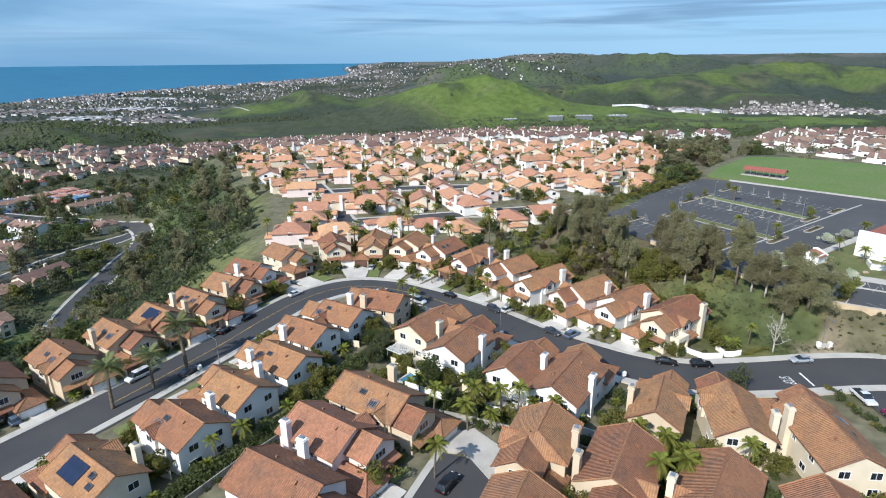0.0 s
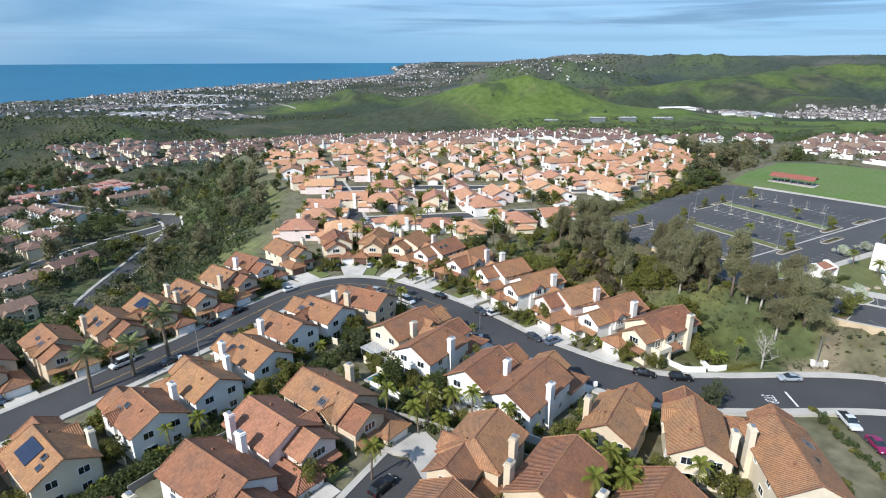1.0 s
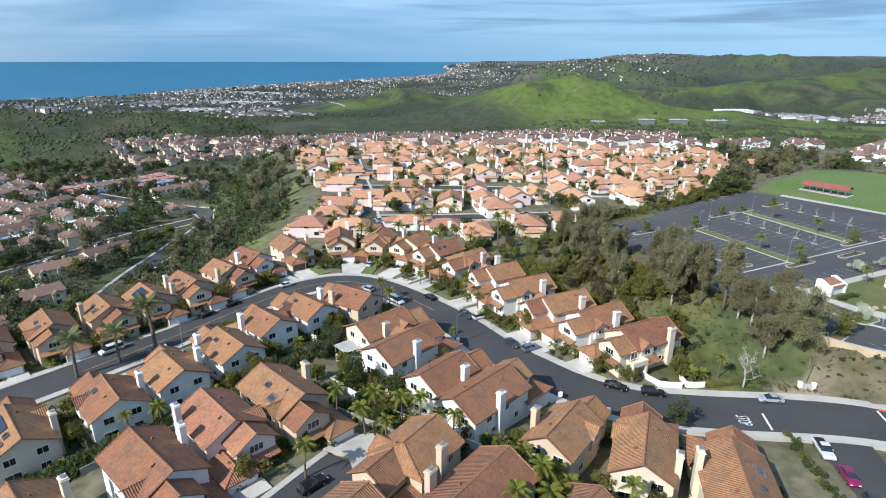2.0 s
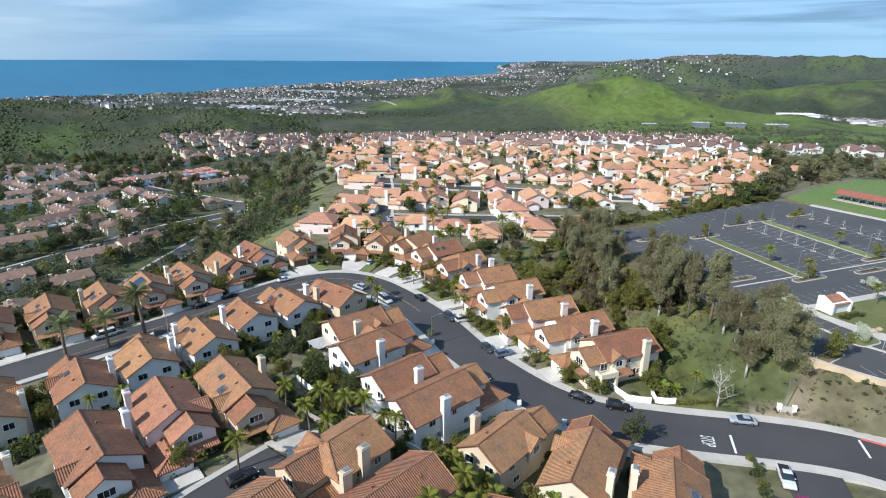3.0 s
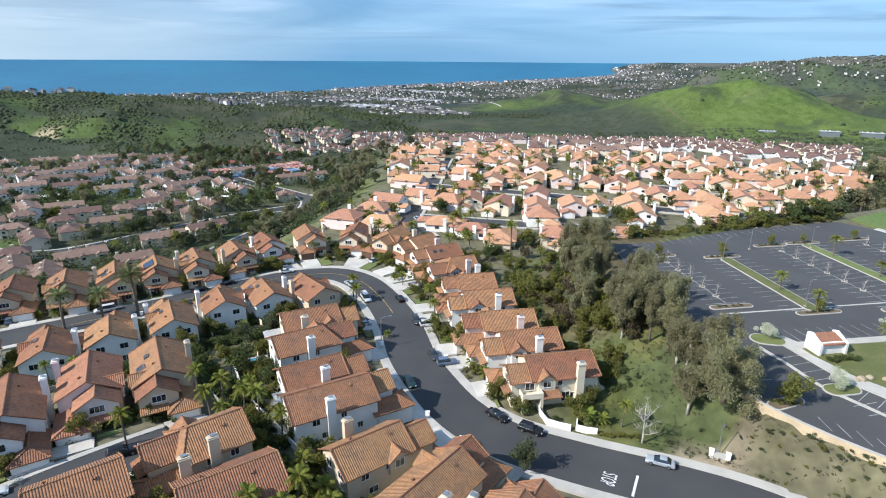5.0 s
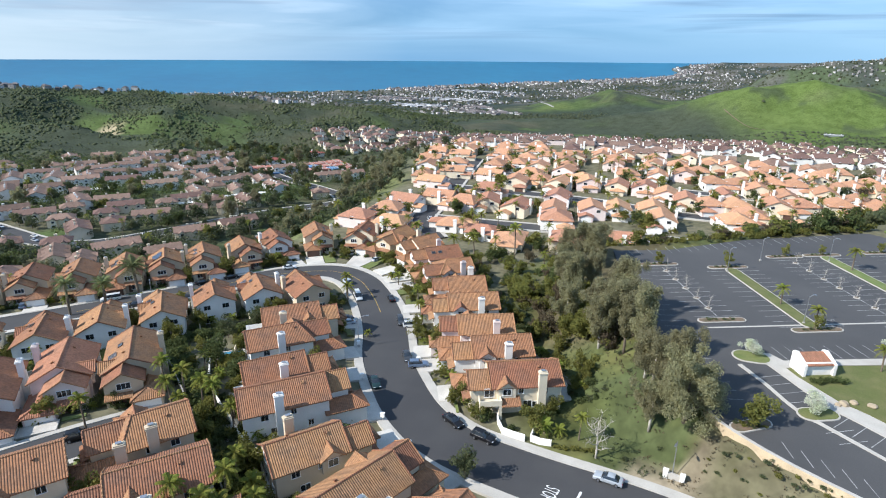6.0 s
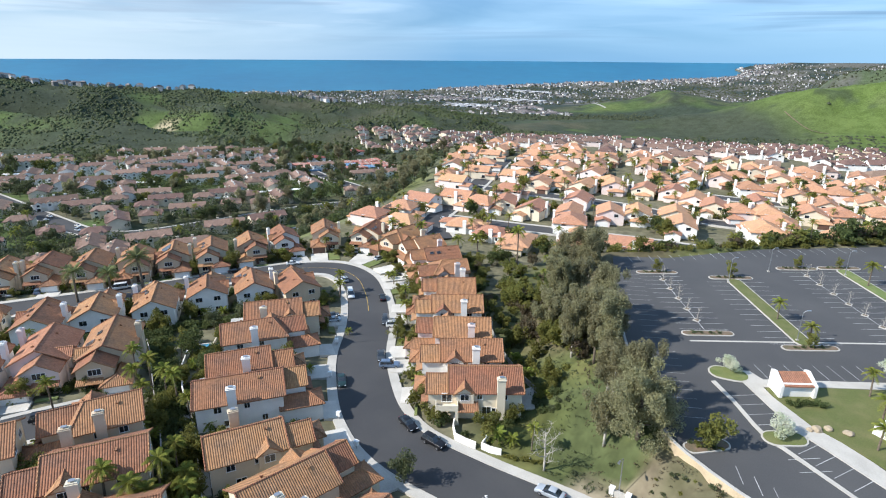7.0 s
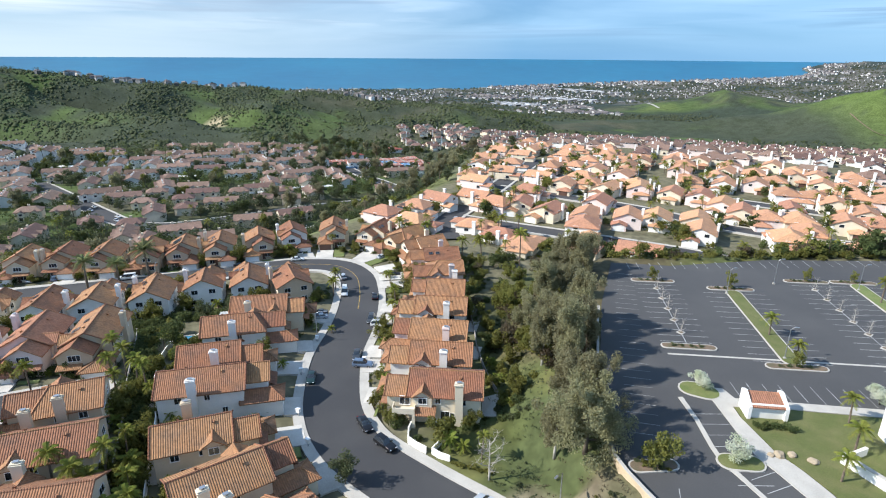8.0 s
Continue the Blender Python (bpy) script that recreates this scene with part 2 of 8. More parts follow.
def seg_dist(px, py, ax, ay, bx, by):
    k = np.clip(((px - ax) * (bx - ax) + (py - ay) * (by - ay)) / ((bx - ax) ** 2 + (by - ay) ** 2 + 1e-9), 0.0, 1.0)
    return np.hypot(px - ax - k * (bx - ax), py - ay - k * (by - ay)), k


def line_dist(x, y, pts):
    return np.min([seg_dist(x, y, *a[:2], *b[:2])[0] for a, b in zip(pts, pts[1:])], axis=0)


def inside(x, y, poly):
    c = np.zeros(np.shape(x), bool)
    for (ax, ay), (bx, by) in zip(poly, poly[1:] + poly[:1]):
        if ay != by:
            c ^= ((ay > y) != (by > y)) & (x < (bx - ax) * (y - ay) / (by - ay) + ax)
    return c


def edge(x, y, poly):
    """Distance to the outline, negative within."""
    d = line_dist(x, y, poly + poly[:1])
    return np.where(inside(x, y, poly), -d, d)


LOT = [(51, 201), (63, 172), (74, 150), (83, 133), (88.5, 126), (93.5, 122), (98, 119.8), (102, 118), (106, 116.6), (125, 111), (170, 100), (300, 100), (290, 200), (252, 262), (222, 292), (192, 316), (165, 318), (118, 266), (85, 233)]
MESA = [(-125, 20), (-104, 80), (-92, 115), (-76, 150), (-66, 186), (-72, 230), (-95, 300), (-135, 370), (-175, 440), (-90, 520), (40, 560), (160, 540), (300, 560), (700, 600), (700, -300), (-150, -300)]
COAST = [(-4600, -1500), (-3300, 900), (-2550, 1900), (-1943, 2663), (-1827, 2846), (-1700, 3117), (-1473, 3427), (-1300, 3545), (-1185, 3680), (-1010, 3835), (-850, 3960), (-700, 4120), (-690, 4306), (-775, 4501), (-679, 4713), (-450, 4900), (5200, 5200), (5200, -5200), (-4600, -5200)]
SEA_LEVEL = -145.0
MID = (60.0, 40.0)


def lift(r):
    """The far land and sea rise gently towards the horizon, which stands nearer than in nature."""
    r = np.minimum(r, 4850)
    a = np.radians(4.086 - (np.maximum(r, 2800) - 2800) * 3.74 / 2100)
    return np.where(r > 2800, 55 - r * np.tan(a) - SEA_LEVEL, 0.0)


CANYON = [(-1150, 0, 45), (-1010, 273, 30), (-990, 359, 22), (-942, 500, 1), (-863, 653, -9), (-792, 756, -17), (-722, 839, -31), (-617, 939, -43), (-538, 1000, -60), (-430, 1080, -105)]
FRONT_HILL = [(-391, 1272, -90), (-307, 1387, -82), (-207, 1436, -61), (-104, 1477, -32), (-27, 1500, -6), (100, 1537, 8), (175, 1551, 5), (262, 1559, -29), (351, 1562, -52), (453, 1546, -69)]
GREEN_HILL = [(-779, 2111, -127), (-674, 2200, -96), (-546, 2266, -57), (-459, 2305, -72), (-335, 2327, -98), (-154, 2396, -68), (31, 2450, -32), (194, 2443, -28)]
MID_HILL = [(305, 2078, -45), (468, 2099, -32), (616, 2061, -24), (739, 2020, -21), (840, 1980, -37), (928, 1885, -52), (1016, 1781, -59)]
RIGHT_HILL = [(807, 2155, -13), (969, 2251, 6), (1212, 2358, 26), (1328, 2352, 38), (1402, 2308, 33), (1511, 2238, 19), (1576, 2131, 10), (1700, 1968, 21), (1849, 1684, 29)]
TOWN_HILL = [(11, 3301, 11), (198, 3295, 24), (372, 3330, 50), (511, 3311, 37), (611, 3244, -4)]
NORTH_HILL = [(631, 3849, 41), (872, 3802, 63), (1090, 3693, 73), (1320, 3564, 72), (1465, 3507, 55), (1616, 3329, 18)]
FAR_RIDGE = [(227, 4495, 42), (479, 4475, 68), (827, 4424, 83), (1135, 4407, 71), (1792, 4292, 66), (2119, 4140, 60), (2382, 3994, 54), (2595, 3860, 42), (2754, 3748, 47), (3174, 3331, 52)]


def ridge(x, y, pts, width):
    """How strongly a chain of hills stands at (x, y), and its crest there."""
    best, crest = np.zeros(np.shape(x)), np.zeros(np.shape(x))
    for a, b in zip(pts, pts[1:]):
        d, k = seg_dist(x, y, *a[:2], *b[:2])
        g = np.exp(-((d / width) ** 2))
        crest = np.where(g > best, a[2] + (b[2] - a[2]) * k, crest)
        best = np.maximum(best, g)
    return best, crest


def ground(x, y):
    """Height of the land, at single places or at arrays of them."""
    x, y = np.asarray(x, float), np.asarray(y, float)
    mesa = -10.6 - 1.6 * smooth(110, 190, y) - 0.017 * np.maximum(0, y - 190) + 0.028 * (np.clip(x, -200, 260) - 20) * smooth(240, 150, y)
    mesa = mesa + 5.4 * np.exp(-((x + 2) ** 2 + (y - 66) ** 2) / 2 / 29 ** 2)
    r = np.hypot(x - MID[0], y - MID[1])
    base = np.maximum(-36 - (0.046 - 0.014 * smooth(-200, 200, x)) * np.maximum(y, 0), -136)
    base = base + (-136 + 0.07 * np.clip(x - 450, 0, 600) - base) * smooth(1300, 2400, r)
    # spurs and gullies run down from the canyon's crest
    g, crest = ridge(x, y, CANYON, 215 + 85 * np.sin(0.027 * (y - 0.6 * x)) + 35 * np.sin(0.071 * (y - 0.5 * x) + 1.0))
    base = base + np.maximum(crest - base, 0) * g
    for pts, width in ((FRONT_HILL, 165), (GREEN_HILL, 190), (MID_HILL, 150), (RIGHT_HILL, 230)):
        g, crest = ridge(x, y, pts, width * (1 + 0.22 * np.sin(0.016 * (x + 0.4 * y)) + 0.10 * np.sin(0.037 * (x - 0.3 * y))))
        base = base + np.maximum(crest - base, 0) * g
    z = base + lift(r)
    for pts, width in ((TOWN_HILL, 200), (NORTH_HILL, 260), (FAR_RIDGE, 260)):
        g, crest = ridge(x, y, pts, width)
        z = z + np.maximum(crest - z, 0) * g
    if np.ndim(x) == 2:
        hill = smooth(450, 700, r) * smooth(8, 60, z - SEA_LEVEL - lift(r))
        rough = np.array([noise.ridged_multi_fractal((u / 240, v / 240, 1.7), 1.0, 2.1, 5, 0.9, 2.0) - 1.0 for u, v in zip(x.ravel(), y.ravel())]).reshape(x.shape)
        z = z + hill * rough * np.minimum(17, 0.13 * (z - SEA_LEVEL - lift(r))) * (1 + 0.9 * ridge(x, y, CANYON, 330)[0] - 1.6 * ridge(x, y, CANYON, 110)[0])
    z = np.where(inside(x, y, COAST), z, SEA_LEVEL - 60 + lift(r))
    k = smooth(-4, 75, edge(x, y, MESA))
    z = mesa * (1 - k) + z * k
    k = smooth(1, 6.2 + 17.8 * smooth(120, 134, y) * (1 - 0.75 * smooth(193, 212, y)), edge(x, y, LOT))
    return (-0.9 + 0.018 * (y - 140)) * (1 - k) + z * k


def gz(x, y):
    return float(ground(x, y))


def curve_points(pts, step=2.0):
    """A smooth line through the points, with a point about every step metres."""
    out = []
    p = [Vector(q) for q in (pts[0], *pts, pts[-1])]
    for a, b, c, d in zip(p, p[1:], p[2:], p[3:]):
        n = max(2, int((c - b).length / step))
        for i in range(n):
            t = i / n
            out.append(0.5 * (2 * b + (c - a) * t + (2 * a - 5 * b + 4 * c - d) * t * t + (3 * b - a - 3 * c + d) * t ** 3))
    out.append(p[-1])
    return [(q.x, q.y) for q in out]


STREET = curve_points([(-150, -10), (-112, 38), (-92, 66), (-78, 88), (-67, 106), (-57, 125), (-49.5, 143), (-42, 157), (-31, 165.5), (-19, 164), (-8, 157), (3, 147.5), (13, 137), (22, 126), (31, 117.5), (41, 110), (52, 105.8), (66, 105.6), (82, 106.6), (92, 106.3), (99, 104.6), (112, 100), (135, 91), (170, 78), (240, 50)])
COURT = curve_points([(4, 76), (-2, 62), (-10, 45), (-20, 25), (-34, 0)])
SIDE_LANE = curve_points([(86, 101), (86, 90), (88, 70), (92, 40)])
LOWER_ROAD = curve_points([(-140, 170), (-160, 225), (-176, 290), (-189, 340), (-225, 379), (-300, 400), (-380, 430)], 5)
VALLEY_ROAD = curve_points([(-420, 166), (-337, 168), (-291, 169), (-251, 172), (-229, 189), (-222, 230), (-215, 300), (-200, 350)], 5)
NORTH_STREET = curve_points([(-22, 214), (-40, 232), (-52, 262), (-66, 300), (-84, 345), (-105, 400)], 5)
NORTH_CROSS = curve_points([(-40, 240), (-12, 247), (20, 256), (52, 264), (84, 268), (120, 280)], 5)
NORTH_LOOP = curve_points([(-68, 305), (-30, 312), (10, 316), (50, 312), (86, 318), (120, 330)], 5)
NORTH_BACK = curve_points([(-88, 356), (-50, 362), (0, 366), (50, 370), (90, 376), (130, 386)], 5)
ROADS = [(STREET, 5.6, 2.0), (COURT, 4.6, 1.2), (SIDE_LANE, 4.4, 0), (LOWER_ROAD, 5, 1.6), (VALLEY_ROAD, 6, 1.6), (NORTH_STREET, 5, 1.5), (NORTH_CROSS, 5, 1.5), (NORTH_LOOP, 4.5, 1.5), (NORTH_BACK, 4.5, 1.5)]


def spread(*steps):
    out = [steps[0]]
    for step, end in zip(steps[1::2], steps[2::2]):
        n = max(1, round((end - out[-1]) / step))
        out += list(np.linspace(out[-1], end, n + 1)[1:])
    return np.array(out)


xs = spread(-4900, 150, -1500, 40, -1250, 13, -440, 11, -150, 3, 240, 12, 480, 22, 1900, 70, 4900)
ys = spread(-1200, 120, -120, 12, 10, 3, 300, 9, 620, 15, 1700, 22, 2500, 50, 4960)
X, Y = np.meshgrid(xs, ys)
Z = ground(X, Y)
carve = np.zeros(X.shape)
for pts, half, walk_w in ROADS:
    near = (X > min(p[0] for p in pts) - 30) & (X < max(p[0] for p in pts) + 30) & (Y > min(p[1] for p in pts) - 30) & (Y < max(p[1] for p in pts) + 30)
    d = np.full(X.shape, 99.0)
    d[near] = line_dist(X[near], Y[near], pts[::3] + [pts[-1]])
    carve = np.maximum(carve, 0.7 * (1 - smooth(half + walk_w - 1.5, half + walk_w + 1.5, d)))
carve = np.maximum(carve, 0.6 * (edge(X, Y, LOT) < -0.5))
Zg = Z - carve


def grid_mesh(name, X, Y, Z, material):
    h, w = X.shape
    idx = np.arange(h * w).reshape(h, w)
    quads = np.stack([idx[:-1, :-1], idx[:-1, 1:], idx[1:, 1:], idx[1:, :-1]], -1).reshape(-1, 4)
    me = bpy.data.meshes.new(name)
    me.from_pydata(np.stack([X, Y, Z], -1).reshape(-1, 3).tolist(), [], quads.tolist())
    me.polygons.foreach_set("use_smooth", [True] * len(me.polygons))
    me.materials.append(material)
    return me


# what covers the land: grass, scrub, bare soil, gardens, town; far ground is also tinted for haze
R = np.hypot(X - MID[0], Y - MID[1])
n1 = np.array([noise.fractal((u / 60, v / 60, 0.3), 1.0, 2.0, 4) for u, v in zip(X.ravel(), Y.ravel())]).reshape(X.shape)
n2 = np.array([noise.fractal((u / 230, v / 230, 7.3), 1.0, 2.0, 5) for u, v in zip(X.ravel(), Y.ravel())]).reshape(X.shape)
GRASS_C, SCRUB_C, YARD_C, TOWN_C = [np.array(c) for c in ((0.096, 0.136, 0.037), (0.060, 0.082, 0.040), (0.150, 0.138, 0.090), (0.120, 0.115, 0.100))]


def lay(cover, c, k):
    return cover + (c - cover) * np.clip(k, 0, 1)[..., None]


cover = np.zeros(X.shape + (3,)) + SCRUB_C
cover = lay(cover, np.array((0.070, 0.098, 0.036)), smooth(-0.1, 0.5, n1) * 0.7)
cover = lay(cover, YARD_C, 1 - smooth(-6, 25, edge(X, Y, MESA)))
n3 = np.array([noise.fractal((u / 900, v / 900, 4.3), 1.0, 2.0, 3) for u, v in zip(X.ravel(), Y.ravel())]).reshape(X.shape)
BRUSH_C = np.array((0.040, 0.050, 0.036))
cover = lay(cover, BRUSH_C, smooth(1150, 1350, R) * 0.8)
# bluer with distance: haze painted into the ground colour
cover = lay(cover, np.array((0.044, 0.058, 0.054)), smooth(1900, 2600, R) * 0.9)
gf = np.maximum(ridge(X, Y, FRONT_HILL, 265)[0], ridge(X, Y, [(-190, 1190, 0), (60, 1180, 0), (300, 1190, 0), (560, 1240, 0), (800, 1280, 0)], 120)[0])
gb = np.maximum(ridge(X, Y, GREEN_HILL, 185)[0], np.maximum(ridge(X, Y, MID_HILL, 135)[0], ridge(X, Y, RIGHT_HILL, 250)[0]))
cover = lay(cover, GRASS_C, smooth(0.3, 0.5, gf + 0.12 * n1))
cover = lay(cover, np.array((0.112, 0.150, 0.043)), smooth(0.3, 0.55, gf) * smooth(-0.35, 0.35, n2 + 0.3 * n1) * 0.9)
cover = lay(cover, np.array((0.115, 0.115, 0.07)), smooth(0.4, 0.6, gf) * smooth(0.25, 0.6, -n2) * 0.45)
cover = lay(cover, BRUSH_C, smooth(0.35, 0.6, gf) * smooth(0.3, 0.6, n1 - 0.5 * n2) * 0.6)
cover = lay(cover, np.array((0.072, 0.102, 0.038)), smooth(0.35, 0.6, gb + 0.2 * n2))
cover = lay(cover, np.array((0.100, 0.128, 0.042)), smooth(0.45, 0.7, gb) * smooth(0.0, 0.4, n2) * 0.9)
cover = lay(cover, np.array((0.100, 0.095, 0.062)), smooth(0.4, 0.7, gb) * smooth(0.05, 0.4, -n2 + 0.3 * n1) * 0.8)
cover = lay(cover, BRUSH_C, smooth(0.2, 0.5, gb) * smooth(0.15, 0.5, n1 - 0.6 * n2) * 0.85)
vf = ridge(X, Y, [(480, 1660, 0), (700, 1680, 0), (900, 1640, 0), (1060, 1560, 0)], 130)[0]
cover = lay(cover, np.array((0.060, 0.064, 0.046)), smooth(0.3, 0.6, vf + 0.15 * n1))
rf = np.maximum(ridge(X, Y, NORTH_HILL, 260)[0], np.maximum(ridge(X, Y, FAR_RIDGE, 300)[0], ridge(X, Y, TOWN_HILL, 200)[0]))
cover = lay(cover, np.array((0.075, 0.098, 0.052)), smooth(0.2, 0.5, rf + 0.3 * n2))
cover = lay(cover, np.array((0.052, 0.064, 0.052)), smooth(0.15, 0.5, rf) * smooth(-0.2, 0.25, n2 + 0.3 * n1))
# far ridge greyed, its haze put into the colour too
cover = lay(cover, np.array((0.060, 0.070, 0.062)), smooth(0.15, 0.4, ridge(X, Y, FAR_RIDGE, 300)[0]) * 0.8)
cf = ridge(X, Y, CANYON, 330)[0]
cover = lay(cover, np.array((0.052, 0.062, 0.040)), smooth(0.05, 0.2, cf))
cover = lay(cover, np.array((0.080, 0.112, 0.038)), smooth(0.3, 0.7, cf) * smooth(0.12, 0.45, n2 + 0.5 * n1))
cover = lay(cover, np.array((0.085, 0.082, 0.052)), smooth(0.2, 0.5, cf) * smooth(0.15, 0.5, -n2 + 0.4 * n1) * 0.8)
for cx, cy, cr in ((-738, 465, 24), (-773, 382, 18)):
    cover = lay(cover, np.array((0.40, 0.33, 0.22)), smooth(cr, cr * 0.5, np.hypot(X - cx, (Y - cy) * 0.6) + 10 * n1))
vale = smooth(15, 60, edge(X, Y, MESA)) * smooth(0.3, 0.12, cf) * smooth(700, 500, Y) * (X < 0)
cover = lay(cover, np.array((0.088, 0.090, 0.052)), vale * 0.9)
cover = lay(cover, np.array((0.12, 0.11, 0.075)), vale * smooth(0.0, 0.4, n1) * 0.8)
cover = lay(cover, np.array((0.085, 0.125, 0.04)), vale * smooth(0.2, 0.45, -n1 + 0.3 * n2) * 0.8)
dc = edge(X, Y, COAST)
cover = lay(cover, TOWN_C, smooth(-1500, -900, dc) * smooth(1800, 2000, R) * smooth(0.4, 0.1, cf) * smooth(0.4, 0.1, np.maximum(gf, gb)) * smooth(-0.25, 0.2, n2))
cover = lay(cover, np.array((0.45, 0.40, 0.31)), smooth(-45, -15, dc) * (R < 3900))
# slope of grass and dry ground between the gardens and the car park, bare cutting below its corner wall
le = edge(X, Y, LOT)
n4 = np.array([noise.fractal((u / 9, v / 9, 2.3), 1.0, 2.0, 3) for u, v in zip(X.ravel(), Y.ravel())]).reshape(X.shape)
cover = lay(cover, np.array((0.090, 0.104, 0.040)), smooth(34, 22, le) * (X < 92))
cover = lay(cover, np.array((0.130, 0.126, 0.046)), smooth(30, 20, le) * (X < 92) * smooth(0.0, 0.35, n4) * 0.8)
cover = lay(cover, np.array((0.075, 0.090, 0.040)), smooth(30, 20, le) * (X < 92) * smooth(0.05, 0.4, -n4) * 0.8)
cut = (X < 170) * smooth(3, -3, Y - 128) * smooth(1.6, -1.6, Y + 1.5 * n4 - 117 - 1.9 * np.maximum(0, X - 86.5)) * smooth(79.5, 83, X + 0.3 * (Y - 112) + 2.5 * n1) * smooth(98, 102, Y + 0.4 * np.maximum(0, X - 99))
cover = lay(cover, np.array((0.165, 0.135, 0.095)), cut)
cover = lay(cover, np.array((0.11, 0.105, 0.06)), cut * smooth(0.0, 0.3, n4) * 0.7)
cover = lay(cover, np.array((0.30, 0.25, 0.175)), cut * smooth(95, 89, X + 0.6 * (Y - 112)))
cover = lay(cover, np.array((0.15, 0.15, 0.07)), cut * smooth(0.1, 0.4, n1) * smooth(92, 96, X))
cover = lay(cover, np.array((0.12, 0.095, 0.062)), smooth(26, 16, le) * smooth(142, 152, Y) * smooth(70, 62, X) * 0.8)
west = smooth(-3, 10, edge(X, Y, MESA)) * smooth(75, 40, edge(X, Y, MESA)) * (Y > 60) * (Y < 450) * (X < 0)
cover = lay(cover, np.array((0.150, 0.160, 0.066)), west * smooth(-0.3, 0.2, n1) * 0.9)
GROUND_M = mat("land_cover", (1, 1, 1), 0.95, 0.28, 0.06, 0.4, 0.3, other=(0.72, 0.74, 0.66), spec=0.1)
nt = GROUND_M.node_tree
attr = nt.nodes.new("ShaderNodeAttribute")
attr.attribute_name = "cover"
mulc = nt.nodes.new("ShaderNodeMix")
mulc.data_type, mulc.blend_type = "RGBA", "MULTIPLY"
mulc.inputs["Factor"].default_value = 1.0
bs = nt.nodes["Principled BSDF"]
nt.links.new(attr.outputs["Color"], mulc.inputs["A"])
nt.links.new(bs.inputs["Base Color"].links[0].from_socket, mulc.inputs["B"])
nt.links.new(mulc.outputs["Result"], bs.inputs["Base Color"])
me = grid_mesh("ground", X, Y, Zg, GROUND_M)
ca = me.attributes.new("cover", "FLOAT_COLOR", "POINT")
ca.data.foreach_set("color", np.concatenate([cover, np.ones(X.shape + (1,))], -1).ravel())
tagged(new("ground", me), "rolling land with gardens, scrub slopes and green hills", "ground", kind="structure")

rr = np.concatenate([np.linspace(1500, 2800, 14), np.linspace(2850, 4850, 41)])
aa = np.radians(np.linspace(60, 235, 120))
RR, AA = np.meshgrid(rr, aa)
me = grid_mesh("sea", MID[0] + RR * np.cos(AA), MID[1] + RR * np.sin(AA), SEA_LEVEL + lift(RR), SEA)
me.flip_normals()
tagged(new("water", me), "calm deep blue ocean reaching the horizon", "sea", kind="structure")


def ribbon(name, pts, offs, heights, material, closed_edges=True, lo=0, hi=None):
    """A strip along a line: offs are distances to its left, heights lie over the ground there."""
    verts, faces = [], []
    pts = pts[lo:hi]
    for i, (x, y) in enumerate(pts):
        a, b = pts[max(0, i - 1)], pts[min(len(pts) - 1, i + 1)]
        l = math.hypot(b[0] - a[0], b[1] - a[1]) or 1
        nx, ny = -(b[1] - a[1]) / l, (b[0] - a[0]) / l
        for o, h in zip(offs, heights):
            px, py = x + nx * o, y + ny * o
            verts.append((px, py, h))
    xy = np.array(verts)
    z = ground(xy[:, 0], xy[:, 1])
    verts = [(v[0], v[1], float(k) + v[2]) for v, k in zip(verts, z)]
    n = len(offs)
    for i in range(len(pts) - 1):
        for j in range(n - 1):
            faces.append((i * n + j, i * n + j + 1, (i + 1) * n + j + 1, (i + 1) * n + j))
    me = bpy.data.meshes.new(name)
    me.from_pydata(verts, [], [f[::-1] for f in faces])
    me.materials.append(material)
    return me


def add_road(pts, half, walk_w, label, kerb=True):
    road = tagged(new("road", ribbon("road", pts, (-half, 0, half), (0, 0.06, 0), ASPHALT)), label, "road", kind="structure")
    if walk_w:
        for s in (1, -1):
            o = [half - 0.02, half, half + 0.02, half + walk_w, half + walk_w + 0.02]
            h = [-0.3, 0.15, 0.15, 0.17, -0.5]
            if s < 0:
                o, h = [-v for v in o][::-1], h[::-1]
            tagged(new("pavement", ribbon("pavement", pts, o, h, CONCRETE)), "pale concrete pavement with a kerb along the street", "pavement", kind="structure")
    return road


add_road(STREET, 5.6, 2.0, "smooth dark asphalt street winding between the houses")
add_road(COURT, 4.6, 1.2, "dark asphalt court between the houses")
add_road(SIDE_LANE, 4.4, 0, "dark asphalt side lane with parked cars")
add_road(LOWER_ROAD, 5, 1.6, "asphalt road on the valley side")
add_road(VALLEY_ROAD, 6, 1.6, "wide asphalt road through the town houses")
for pts in (NORTH_STREET, NORTH_CROSS, NORTH_LOOP, NORTH_BACK):
    add_road(pts, 4.8, 1.5, "grey asphalt street between orange-roofed houses")

# ---- building helpers ----


def add_mesh(name, verts, faces, materials, ids=None, uv=False, smooth_faces=False):
    me = bpy.data.meshes.new(name)
    me.from_pydata([tuple(v) for v in verts], [], faces)
    for m in materials if isinstance(materials, (list, tuple)) else [materials]:
        me.materials.append(m)
    if ids:
        me.polygons.foreach_set("material_index", ids)
    if smooth_faces:
        me.polygons.foreach_set("use_smooth", [True] * len(me.polygons))
    if uv:
        lay_uv = me.uv_layers.new(name="slope")
        for p in me.polygons:
            n = p.normal
            h = Vector((0, 0, 1)).cross(n)
            h = h.normalized() if h.length > 1e-4 else Vector((1, 0, 0))
            d = n.cross(h)
            for li in p.loop_indices:
                co = me.vertices[me.loops[li].vertex_index].co
                lay_uv.data[li].uv = (co.dot(h) + 50, co.dot(d) + 50)
    return me


